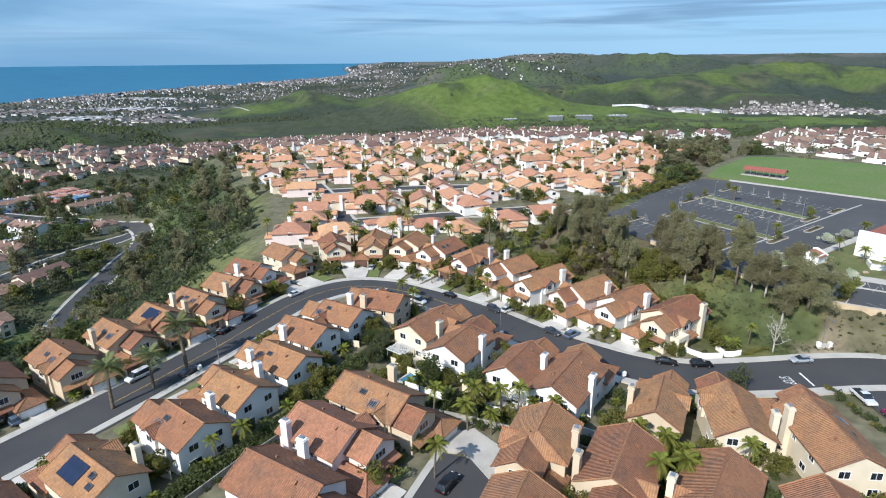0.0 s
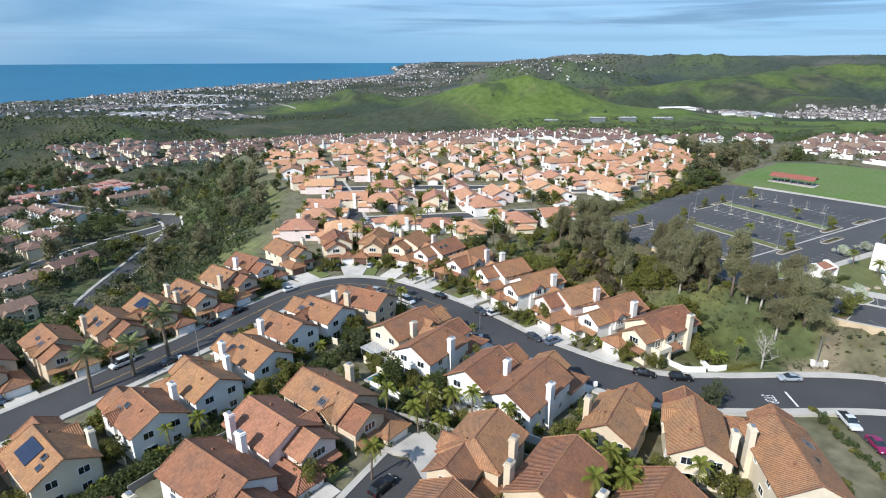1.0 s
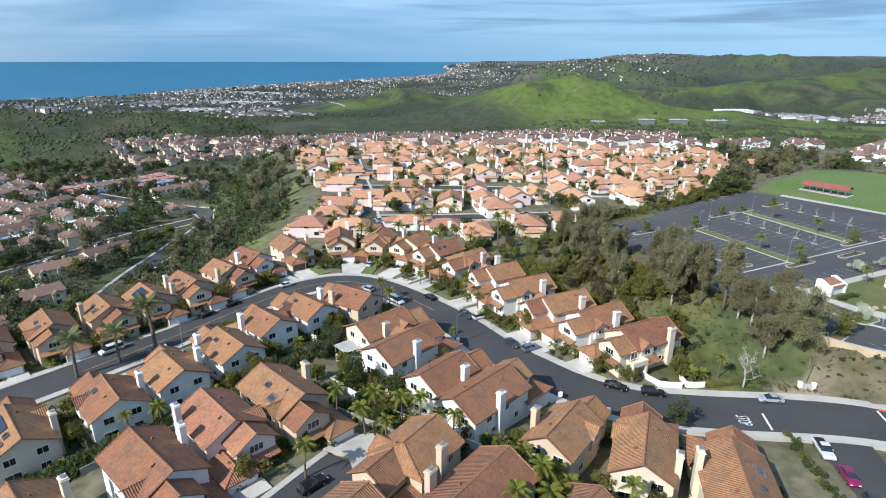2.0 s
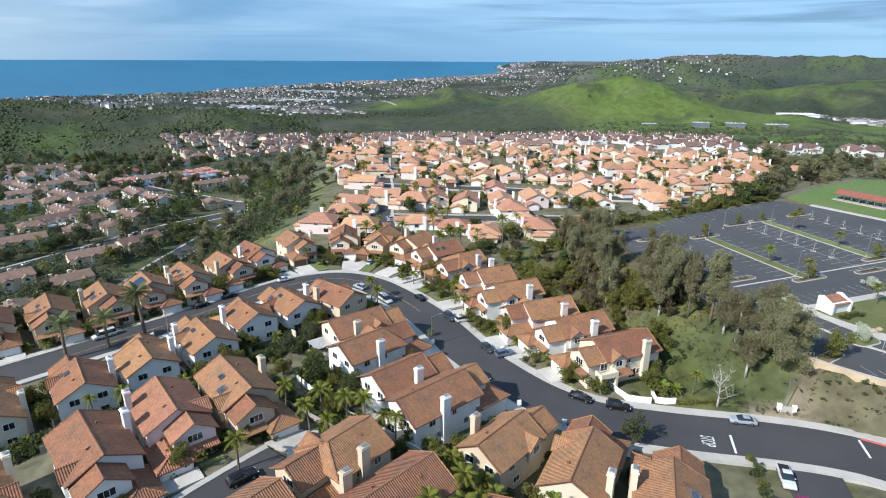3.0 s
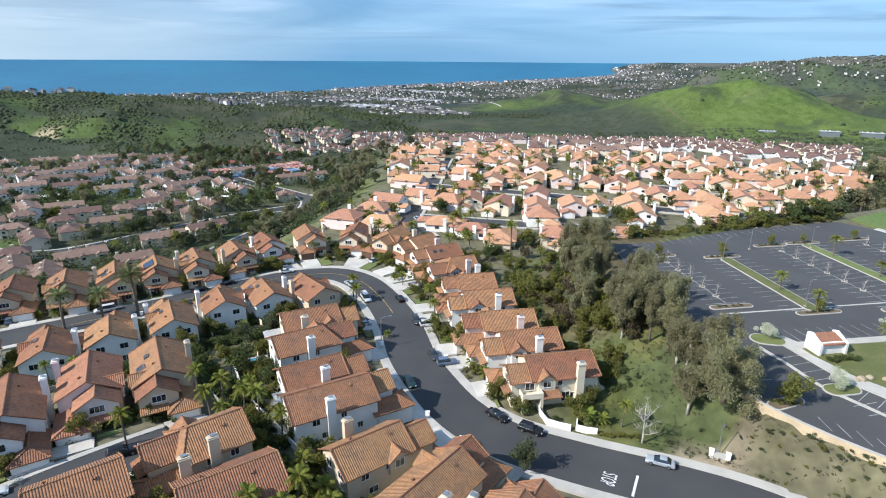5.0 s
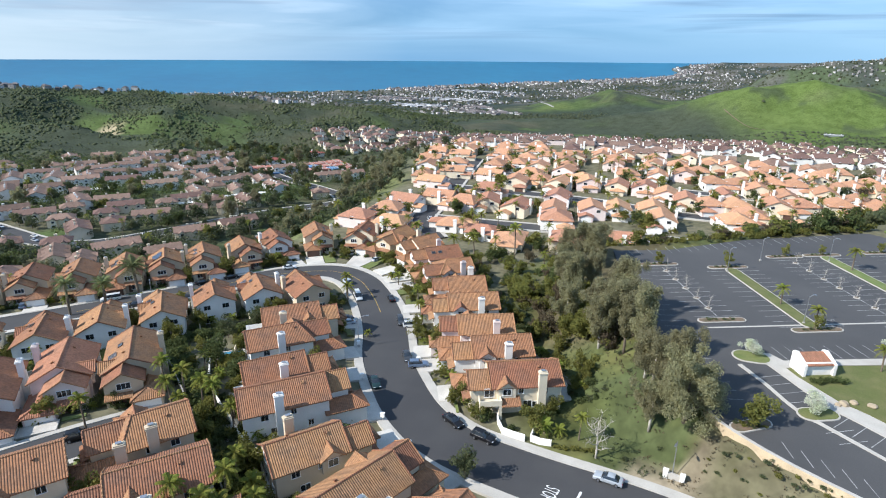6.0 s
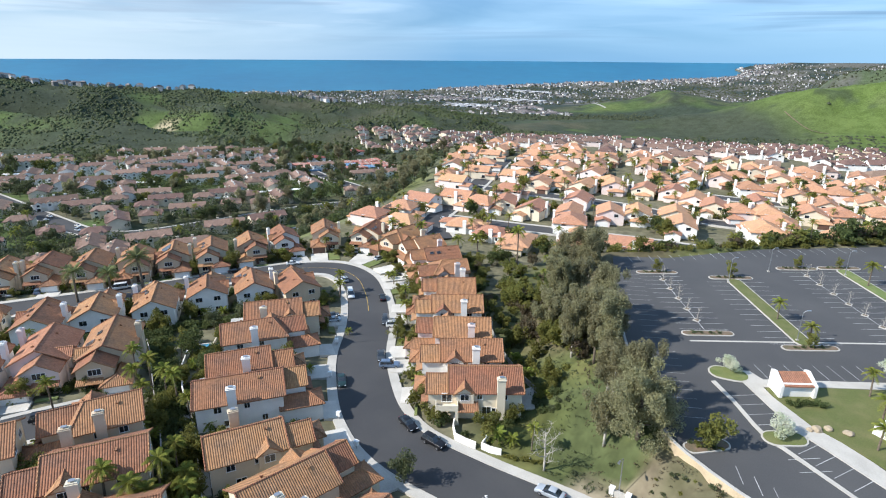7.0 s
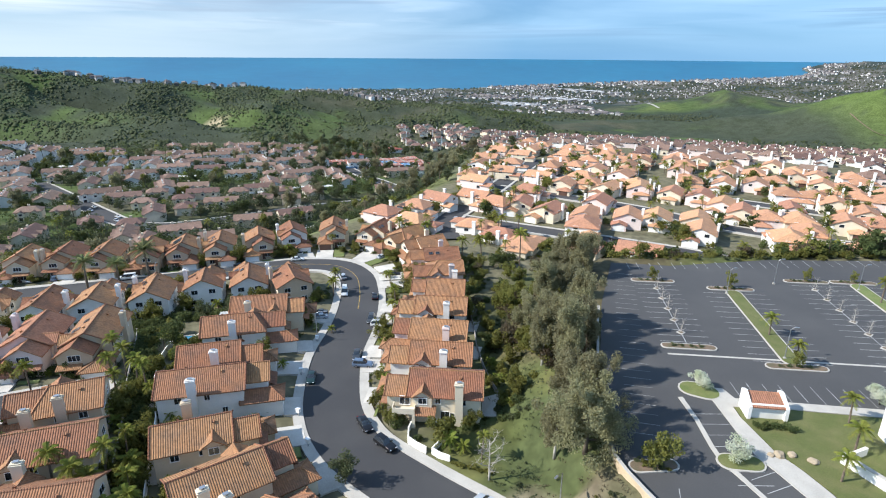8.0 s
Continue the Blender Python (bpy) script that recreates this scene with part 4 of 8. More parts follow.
# upper side of the street
along([(-1.5, 183.5, -128, 15, 3, 1, 18.5, dict(chimney=(-0.4, -1), solar=0, sky=S2)), (8.5, 174.5, -132, 14.5, 3, -1, 18, dict(hip=3.5, chimney=(-0.5, 1), door=BROWN_DOOR)),
       (19.5, 163, -142, 14, 0, 1, 17.5, dict(chimney=(-0.6, -1), sky=())), (27.5, 152.5, -143, 16.5, 0, -1, 18, dict(chimney=(-0.45, 1), width=9.2)),
       (37, 141.5, -145, 16.5, 3, 1, 17.5, dict(chimney=(-0.5, 1), width=9.2)), (45.2, 133.2, -143, 16.5, 0, -1, 17.5, dict(chimney=(-0.35, 1), width=9.2)),
       (54.2, 124.8, -143, 17.5, 1, -1, 17.5, dict(chimney=(-0.55, 1), width=9.8))])
# balcony on two pillars and a tiled porch on the garden side of the last house of the row
last = [o for o in scene.objects if o.name.startswith("house") and abs(o.matrix_basis.translation.x - 54.2) < 0.1][0]
part("balcony", add_mesh("balcony", *join(box(3.2, 7.4, 4.9, 7.1, 2.75, 2.95), box(3.2, 7.4, 6.95, 7.1, 2.95, 3.9), box(3.2, 3.35, 4.9, 6.95, 2.95, 3.9), box(7.25, 7.4, 4.9, 6.95, 2.95, 3.9)), STUCCO[1]), last, "cream parapet balcony")
for px in (3.45, 7.15):
    part("pillar", cached("pillar", lambda: add_mesh("pillar", *join(box(-0.28, 0.28, -0.28, 0.28, -2.5, 2.75), box(-0.36, 0.36, -0.36, 0.36, -2.5, 0.25)), STUCCO[1])), last, m=pose(px, 6.8, 0))
pv = [(-0.6, 4.9, 3.5), (3.15, 4.9, 3.5), (3.15, 7.3, 2.75), (-0.6, 7.3, 2.75)]
pv += [(a, b, c - 0.2) for a, b, c in pv]
part("porch_roof", add_mesh("porch_roof", pv, [(3, 2, 1, 0), (4, 5, 6, 7), (2, 3, 7, 6), (3, 0, 4, 7), (1, 2, 6, 5)], TILE_NEAR, uv=True), last)
add_window(last, 5.3, 4.9, 4.3, 90, 1.8, 1.7, 1)
add_window(last, -2.2, 4.9, 1.3, 90, 1.6, 2.0, 1)
# lower side of the street
along([(62.0, 79.5, 86, 20, 1, 1, 0, dict(chimney=(0.1, 1), sky=S1, dormer=False)), (50.0, 85.2, 78, 17, 1, -1, 19, dict(chimney=(-0.6, -1), width=8.8)), (38.0, 87.2, 63, 15.5, 2, 1, 20, dict(chimney=(-0.4, 1), hip=0, width=8.2)),
       (24.2, 95.6, 56, 19, 0, -1, 18, dict(chimney=(-0.35, -1), dormer=False)), (15.8, 101.2, 57, 15.5, 0, 1, 18.5, dict(chimney=(-0.1, -1), dormer=False, width=8.6)), (4.8, 112.4, 57, 17.5, 0, -1, 18.5, dict(chimney=(-0.25, -1), hip=3.0)),
       (-2.6, 123.2, 52, 17, 1, 1, 19, dict(chimney=(-0.5, -1)))], upper=True)
# inner row with its back to the hedge slope
along([(-56.0, 74.0, 146, 17, 1, 1, 18, dict(solar=1, chimney=(-0.6, -1), sky=((-0.75, 1, 0.55, 0), (-0.62, 1, 0.3, 0)))), (-46.5, 85.5, 144, 15, 0, -1, 18, dict(sky=((0.0, 1, 0.45, 0), (0.1, 1, 0.75, 1)), chimney=(-0.2, -1))),
       (-41, 96, 146, 14.5, 0, 1, 18, dict(chimney=(-0.2, -1), upper=True, dormer=True)), (-35.4, 108, 146, 16, 0, -1, 18, dict(sky=((0.0, 1, 0.45, 0), (0.25, 1, 0.7, 1)), chimney=(0.3, 1))),
       (-33, 121, 148, 13.5, 0, 1, 17, dict(chimney=(0.2, 1))), (-27.2, 131.6, 149, 15.5, 0, -1, 16, dict(sky=((0.1, 1, 0.4, 0), (0.35, 1, 0.75, 1)), chimney=(0.0, -1))), (-18.2, 139.5, 157, 15.5, 2, 1, 0, dict(chimney=(0.1, 1)))])
# along the court
along([(-10.2, 85.8, -34, 18, 2, 1, 17, dict(sky=((-0.35, -1, 0.45, 0), (0.0, -1, 0.7, 1)), chimney=(-0.3, 1), roof=TILE_NEAR)), (-17.0, 76.2, -35, 16, 3, -1, 16, dict(chimney=(-0.7, -1), roof=TILE_PINK)),
       (-20.6, 64.6, -31, 18, 0, 1, 16, dict(chimney=(-0.4, 1))), (-31, 53, -31, 17, 1, -1, 16, dict(chimney=(-0.4, 1))), (14.2, 72.6, -115, 14, 2, 1, 13, dict(chimney=(-0.2, 1), hip=2.5)),
       (24.6, 66.8, -119, 17, 2, -1, 0, dict(chimney=(0.3, -1))), (36.5, 62.5, -125, 17, 1, 1, 0, dict(chimney=(0.3, -1))), (51.5, 57.5, -97, 15, 1, -1, 0, dict(chimney=None)), (66, 56, -94, 16, 0, 1, 0, dict(chimney=None)), (-66.5, 65.5, 146, 16, 1, -1, 17, dict(chimney=(0, 1))), (-74, 50, 146, 16, 2, 1, 17, {}),
       (28, 47, -119, 16, 1, 1, 0, {}), (8, 56, -115, 15, 1, -1, 0, {})])

# ---- car park, hut, field ----


def lotz(x, y):
    return -0.9 + 0.018 * (y - 140)


def slab(name, pts, top, deep, material, label="", category="", kind="structure", parent=None):
    """A flat piece lying in the plane of the car park, top metres over it, with edges going deep down."""
    n = len(pts)
    area = sum(a[0] * b[1] - b[0] * a[1] for a, b in zip(pts, pts[1:] + pts[:1]))
    if area < 0:
        pts = pts[::-1]
    v = [(x, y, lotz(x, y) + top) for x, y in pts] + [(x, y, lotz(x, y) + top - deep) for x, y in pts]
    f = [tuple(range(n))] + [(i, i + n, (i + 1) % n + n, (i + 1) % n) for i in range(n)]
    me = add_mesh(name, v, f, material)
    if parent:
        return part(name, me, parent, label)
    return tagged(new(name, me), label, category, kind=kind)


U, V = Vector((0.57, -0.82)).normalized(), Vector((0.82, 0.57)).normalized()


def at(p, u=0.0, v=0.0):
    return (p[0] + U.x * u + V.x * v, p[1] + U.y * u + V.y * v)


slab("parking_lot", [(52.5, 199.5), (63.5, 173), (74.5, 151.5), (83.8, 134.5), (89.4, 127), (94.2, 123.1), (98.6, 120.8), (102.5, 119), (106.5, 117.6), (125, 112), (200, 110), (196, 198), (173, 217), (154, 233), (129, 254), (119, 259.5), (85, 231), (66, 208)], 0.0, 0.8, LOT_ASPHALT, "wide grey asphalt car park, nearly empty", "car park")
LINES = []


def paint(p, q, w=0.10):
    p, q = Vector(p), Vector(q)
    d = (q - p).normalized()
    n = Vector((-d.y, d.x)) * w / 2
    LINES.append([(p + n), (q + n), (q - n), (p - n)])


def capsule(c, half, r, turn, n=7):
    """Outline of a long island with round ends."""
    out = []
    for s in (1, -1):
        for i in range(n + 1):
            a = turn + (0 if s > 0 else math.pi) - math.pi / 2 + math.pi * i / n
            out.append((c[0] + s * half * math.cos(turn) + r * math.cos(a), c[1] + s * half * math.sin(turn) + r * math.sin(a)))
    return out


def island(c, half, r, turn, fill, label):
    ob = thing("planting_island", c[0], c[1], 0, 0, label, "planter", "islands of the car park")
    ob.matrix_basis = Matrix.Identity(4)
    slab("kerb", capsule(c, half, r, turn), 0.16, 0.5, CONCRETE, parent=ob)
    slab("bed", capsule(c, half, r - 0.28, turn), 0.20, 0.1, fill, parent=ob)
    return ob


TV = math.atan2(V.y, V.x)
TU = math.atan2(U.y, U.x)
BARE_SPOTS, ISLAND_SPOTS = [], []
for c, length, diamonds in (((67.5, 193.5), 33, 5), ((97.5, 219), 44, 6), ((121.5, 237.5), 40, 5)):
    for i in range(int(length / 2.74) + 1):
        s = 1.6 + i * 2.74
        if s < length - 1:
            paint(at(c, s, -5.2), at(c, s, 5.2))
    paint(at(c, 1, 0), at(c, length - 1, 0), 0.16)
    for i in range(diamonds):
        p = at(c, 4 + i * 5.9, 0)
        ob = thing("tree_pit", p[0], p[1], 0, 0, "small square concrete kerb round a bare young tree", "planter", "tree pits of the car park")
        ob.matrix_basis = Matrix.Identity(4)
        slab("kerb", [at(p, -0.95, 0), at(p, 0, 0.95), at(p, 0.95, 0), at(p, 0, -0.95)], 0.15, 0.4, CONCRETE, parent=ob)
        slab("bed", [at(p, -0.62, 0), at(p, 0, 0.62), at(p, 0.62, 0), at(p, 0, -0.62)], 0.17, 0.1, SOIL, parent=ob)
        BARE_SPOTS.append(p)
    for s in (-1.2, length + 0.8):
        p = at(c, s, 0)
        island(p, 4.4, 1.15, TV, SOIL, "kerbed island with low shrubs at the end of a parking row")
        ISLAND_SPOTS.append(p)
for c, length in (((84.2, 201.5), 36), ((106.5, 226.5), 39)):
    for s in (-6.1, 6.1):
        for i in range(int(length / 2.74)):
            paint(at(c, 2 + i * 2.74, s * 0.36 if s > 0 else s * 0.36), at(c, 2 + i * 2.74, s * 1.2))
    island(at(c, length / 2, 0), length / 2 - 1.9, 1.9, TU, LAWN, "long kerbed strip of grass between parking rows")
    for s in (-0.8, length + 0.6):
        p = at(c, s, 0)
        island(p, 4.6, 1.15, TV, SOIL, "kerbed island with low shrubs at the end of a parking row")
        ISLAND_SPOTS.append(p)
# gutter strip along the ends of the rows, stalls along the edges
slab("gutter", [at((84.5, 160.5), 0, 0), at((84.5, 160.5), 0, 92), at((84.5, 160.5), 0.55, 92), at((84.5, 160.5), 0.55, 0)], 0.012, 0.05, CONCRETE, "pale concrete gutter across the asphalt", "gutter")
for i in range(22):
    p = at((97.2, 157.8), 0, i * 2.74)
    paint(p, at(p, 5.3, 0.3))
    if i < 12:
        a, b = (56 + i * 4.6, 202 + i * 4.3), (58.8 + i * 4.6, 198.2 + i * 4.3)
        paint(a, b)
        paint((a[0] + 2.0, a[1] + 1.87), (b[0] + 2.0, b[1] + 1.87))
for i in range(26):
    p = (56.5 + i * 1.33, 192.5 - i * 2.42)
    paint(p, (p[0] + 4.4, p[1] + 2.4), 0.07)
for i in range(8):
    paint((95.9 + i * 1.75, 143.8 - i * 2.12), (99.7 + i * 1.75, 147.1 - i * 2.12))
for i in range(12):
    paint((107.5 + i * 2.4, 133.5 - i * 1.4), (110.2 + i * 2.4, 138.8 - i * 1.4))
    paint((100.5 + i * 2.6, 125.0 - i * 0.8), (102.2 + i * 2.6, 121.6 - i * 0.8))
v, f = [], []
for quad in LINES:
    n = len(v)
    v += [(p.x, p.y, lotz(p.x, p.y) + 0.008) for p in quad]
    f.append((n + 3, n + 2, n + 1, n))
tagged(new("bay_marking", add_mesh("bay_marking", v, f, BAY_LINE)), "thin white parking bay lines on asphalt", "road marking", kind="stuff")
# paths, lawn and planters round the hut
slab("pavement", [(93.8, 152.6), (97.4, 149.0), (102.1, 143.9), (106.2, 139.5), (111.1, 136.7), (122, 130), (123.4, 132.6), (116.4, 137.9), (112.5, 140.3), (108.3, 142.2), (104.7, 145.3), (101.9, 147.7), (100, 150), (106.3, 154.9), (119.7, 163.5), (150, 183), (149, 185.6), (119.5, 166.2), (107.1, 157.9), (99.5, 152.8), (97, 154.5)], 0.14, 0.5, CONCRETE, "pale concrete path between the bays and the lawn", "pavement")
slab("lawn", [(102, 147.8), (104.9, 145.4), (108.4, 142.4), (112.6, 140.5), (116.6, 138.1), (124, 133), (145, 140), (150, 175), (145, 179.5), (119.8, 163.3), (106.5, 154.7), (100.3, 150)], 0.16, 0.5, LAWN, "mown lawn with boulders beside the path", "lawn")
slab("kerb", [(92.0, 146.6), (96.6, 141.9), (100.5, 137.0), (103.1, 134.2), (105.4, 133.1), (120, 124.4), (120.3, 124.9), (105.8, 133.8), (103.7, 134.7), (101.1, 137.4), (97.2, 142.3), (92.6, 147.2)], 0.13, 0.4, CONCRETE, "concrete kerb line across the car park", "kerb")
island((94, 151.2), 1.2, 2.4, TU + 1.2, LAWN, "round kerbed bed of grass with a flowering tree")
island((105.3, 136.2), 1.6, 1.9, TV, LAWN, "kerbed bed of grass with a flowering tree")
island((96.0, 127.0), 2.4, 1.4, TV + 0.2, SOIL, "kerbed bed of shrubs with a young tree")

# hut between two tall end walls
hut = thing("hut", 104.2, 151.4, lotz(104.2, 151.4) + 0.15, math.degrees(TV), "small white hut with stepped end walls and red tile roof", "hut")
part("wall", add_mesh("wall", *box(-2.6, 2.6, -1.6, 1.5, -0.3, 2.5), STUCCO[0]), hut)
for s in (-1, 1):
    ew = [(s * 2.6, -2.1, -0.3), (s * 2.6, 1.9, -0.3), (s * 2.6, 1.9, 3.4), (s * 2.6, 0.9, 3.7), (s * 2.6, -2.1, 2.3)]
    ev = ew + [(s * 3.15, b, c) for a, b, c in ew]
    ef = [(4, 3, 2, 1, 0), (5, 6, 7, 8, 9)] + [(i, (i + 1) % 5, (i + 1) % 5 + 5, i + 5) for i in range(5)]
    part("end_wall", add_mesh("end_wall", ev, ef if s > 0 else [q[::-1] for q in ef], STUCCO[0]), hut)
rv = [(-2.6, -2.0, 2.25), (2.6, -2.0, 2.25), (2.6, 1.4, 3.3), (-2.6, 1.4, 3.3)]
rv += [(a, b, c - 0.2) for a, b, c in rv]
part("roof", add_mesh("roof", rv, [(0, 1, 2, 3), (7, 6, 5, 4), (0, 4, 5, 1), (2, 6, 7, 3)], TILE_PINK, uv=True), hut)

# white hall at the end of the lawn
hall = thing("hall", 130, 158.6, lotz(127, 160), math.degrees(TV), "white stucco hall with red sloping tile roof", "building")
part("wall", add_mesh("wall", *box(-9, 14, -9, 4.5, -0.5, 4.6), STUCCO[0]), hall)
for s, xx in ((-1, -9.5), (1, 13.5)):
    part("end_wall", add_mesh("end_wall", *join(box(xx, xx + 1.0, -9.6, 5, -0.5, 5.6), box(xx, xx + 1.0, -3, 5, 5.6, 7.6)), STUCCO[0]), hall)
rv = [(-8.5, -9.6, 4.8), (13.5, -9.6, 4.8), (13.5, 3.5, 7.2), (-8.5, 3.5, 7.2)]
rv += [(a, b, c - 0.25) for a, b, c in rv]
part("roof", add_mesh("roof", rv, [(0, 1, 2, 3), (7, 6, 5, 4), (0, 4, 5, 1), (2, 6, 7, 3)], TILE_RED, uv=True), hall)
part("window", whole_window_mesh(1.4, 1.2), hall, m=pose(-9.5, -6, 1.8, 0, 0, 180))
part("window", whole_window_mesh(1.4, 1.2), hall, m=pose(-2, -9, 1.8, 0, 0, -90))
wl = thing("garden_wall", 118.5, 145, lotz(118.5, 145), -25, "low white garden wall with a paved corner", "wall")
part("wall", add_mesh("wall", *join(box(-2.5, 6, -0.25, 0.25, -0.3, 1.7), box(-2.5, -2.0, 0.25, 5, -0.3, 1.5)), STUCCO[0]), wl)
part("coping", add_mesh("coping", *box(-2.6, 6.1, -0.35, 0.35, 1.7, 1.82), CONCRETE), wl)

# picnic shelter and field
slab("field", [(131, 257), (157, 236), (176, 219), (232, 176), (286, 180), (284, 200), (248, 258), (219, 288), (190, 311), (167, 313), (140, 287), (124, 266)], 0.05, 0.6, FIELD, "wide mown green playing field", "field")
slab("pavement", [(129, 254.5), (154, 233.5), (173, 217.5), (196, 198.5), (197.5, 200.5), (174, 219.5), (155, 235.5), (130.5, 256.5)], 0.14, 0.4, CONCRETE, "pale concrete path along the field", "pavement")
shelter = thing("shelter", 150, 264, lotz(150, 264), math.degrees(math.atan2(-0.70, 0.71)), "long open shelter with a red metal roof beside the field", "shelter")
part("floor_slab", add_mesh("floor_slab", *box(-14, 14, -5.5, 5.5, -0.3, 0.2), CONCRETE), shelter)
shelter.scale = (0.68, 0.68, 0.8)
shape, _ = roof_shape(-12.5, 12.5, -3.8, 3.8, 3.6, 1.5, ov=0.8)
part("roof", add_mesh("roof", *shape, TILE_RED, uv=True), shelter)
for i in range(7):
    for s in (-1, 1):
        part("post", cached("shpost", lambda: add_mesh("post", *box(-0.15, 0.15, -0.15, 0.15, 0, 3.7), METAL)), shelter, m=pose(-12 + i * 4, s * 3.6, 0.1))
for i in range(5):
    part("bench", cached("shbench", lambda: add_mesh("bench", *join(box(-1.2, 1.2, -0.4, 0.4, 0.7, 0.78), box(-1.2, 1.2, -0.9, -0.6, 0.42, 0.5), box(-1.2, 1.2, 0.6, 0.9, 0.42, 0.5), box(-0.9, -0.8, -0.8, 0.8, 0, 0.7), box(0.8, 0.9, -0.8, 0.8, 0, 0.7)), BROWN_DOOR)), shelter, m=pose(-10 + i * 5, 0, 0.2))


def wall_line(pts, h, thick, material, label, cap=None, name="garden_wall"):
    """A free-standing wall that follows the ground."""
    ob = thing(name, 0, 0, 0, 0, label, "wall")
    for i, (a, b) in enumerate(zip(pts, pts[1:])):
        a, b = Vector(a), Vector(b)
        n = Vector((-(b - a).y, (b - a).x)).normalized() * thick / 2
        for nm, z0, z1, k, mt in (("panel", -1.6, h, 1.0, material),) + ((("coping", h, h + 0.1, 1.5, cap),) if cap else ()):
            q = [a + n * k, b + n * k, b - n * k, a - n * k]
            za, zb = gz(*a), gz(*b)
            zz = [za, zb, zb, za]
            v = [(p.x, p.y, z + z0) for p, z in zip(q, zz)] + [(p.x, p.y, z + z1) for p, z in zip(q, zz)]
            part(nm, add_mesh(nm, v, [(0, 1, 2, 3), (7, 6, 5, 4), (0, 4, 5, 1), (1, 5, 6, 2), (2, 6, 7, 3), (3, 7, 4, 0)], mt), ob)
    return ob


wall_line([(88.6, 128.5), (89.2, 126.6), (91.2, 124.2), (94, 122.3), (98.2, 120.1), (102.2, 118.3), (106.2, 116.9), (112, 115.1), (118, 113.4), (125, 111.4), (140, 107.8)], 1.0, 0.35, BLOCK, "low tan block wall along the edge of the car park", CONCRETE)
for i, pts in enumerate((((64.5, 169.5), (68.5, 161.5)), ((71.5, 156), (76.5, 146.5)), ((77.5, 144), (82.5, 135)), ((83.5, 133.5), (88.4, 128)))):
    a, b = Vector(pts[0]), Vector(pts[1])
    wall_line([tuple(a.lerp(b, k / 3)) for k in range(4)], 0.9, 0.35, BLOCK, "low tan block wall along the edge of the car park", CONCRETE)

# ---- houses further off ----
PROTO = {}


def mid_house(x, y, yaw, kind, roof=TILE_FAR, walls=0, group="orange-roofed houses", sink=0.0, stuff=None):
    """A two-storey house with hipped roofs on two levels; the first of each kind is built, the rest are copies."""
    z = gz(x, y) + 0.2 - sink
    HOUSES.append((x, y, 10))
    key = (kind, roof.name, walls)
    if key in PROTO:
        if stuff is not None:
            stuff.append((PROTO[key], pose(x, y, z, 0, 0, yaw)))
            return None
        return again(PROTO[key], pose(x, y, z, 0, 0, yaw))
    wn = ("white", "cream", "tan", "pale pink")[walls]
    rn = {"orange_clay_tile": "orange clay tile", "rust_tile": "rust-brown tile", "clay_tile": "brown clay tile"}.get(roof.name, "clay tile")
    ob = thing("house", x, y, z, yaw, f"two-storey {wn} house with hipped {rn} roof", "house", group)
    PROTO[key] = ob
    st = STUCCO[walls]
    L, W, e, r = ((13.5, 12.2, 4.7, 2.6), (13, 13, 4.7, 2.7), (14.5, 11.4, 4.6, 2.5), (14, 13, 4.7, 2.8), (13, 11.5, 3.0, 2.2))[kind]
    h, w = L / 2, W / 2
    hip = (w * 0.95, 0.0, 0.0, w * 0.7, w)[kind]
    part("wall", add_mesh("wall", *wall_shape(-h, h, -w, w, -1.6, e, r, not hip, not hip), st), ob)
    shape, lines = roof_shape(-h, h, -w, w, e, r, hip, hip)
    part("roof", add_mesh("roof", *shape, roof, uv=True), ob)
    s = 1 if kind % 2 else -1
    y0, y1 = sorted((s * 0.2, s * (w + 0.4)))
    part("wall", add_mesh("wall", *wall_shape(h - 1, h + 4.2, y0, y1, -1.6, 2.7, 1.1, False, kind == 2), st), ob)
    shape, lines = roof_shape(h - 1.5, h + 4.2, y0, y1, 2.7, 1.1, 0, 0 if kind == 2 else (y1 - y0) / 2)
    part("roof", add_mesh("roof", *shape, roof, uv=True), ob)
    part("garage_door", garage_mesh(4.4, WHITE if kind != 1 else BROWN_DOOR), ob, m=pose(h + 4.2, (y0 + y1) / 2, 0))
    # low wing at the back
    part("wall", add_mesh("wall", *wall_shape(-h - 3, -h + 1, -w * 0.7, w * 0.5, -1.6, 2.7, 1.0, False, False), st), ob)
    shape, lines = roof_shape(-h - 3, -h + 1.5, -w * 0.7, w * 0.5, 2.7, 1.0, w * 0.6, 0)
    part("roof", add_mesh("roof", *shape, roof, uv=True), ob)
    part("chimney", chimney_mesh(1.4, 0.9, e + r + 3.4, STUCCO[0]), ob, m=pose(-h * 0.2, -s * (w + 0.35), -3, 0, 0, 90))
    zz = 4.2 if e > 4 else 1.6
    for px, py, a in ((h, -s * 2.4, 0), (-h, 2.0, 180), (0.3 * h, w, 90), (-0.6 * h, w, 90), (0.0, -w, -90)):
        part("window", whole_window_mesh(1.7, 1.2), ob, m=pose(px, py, zz, 0, 0, a))
    for px, py, a in ((0.6 * h, -w, -90),):
        part("window", whole_window_mesh(1.9, 1.5), ob, m=pose(px, py, 1.5, 0, 0, a))
    return ob


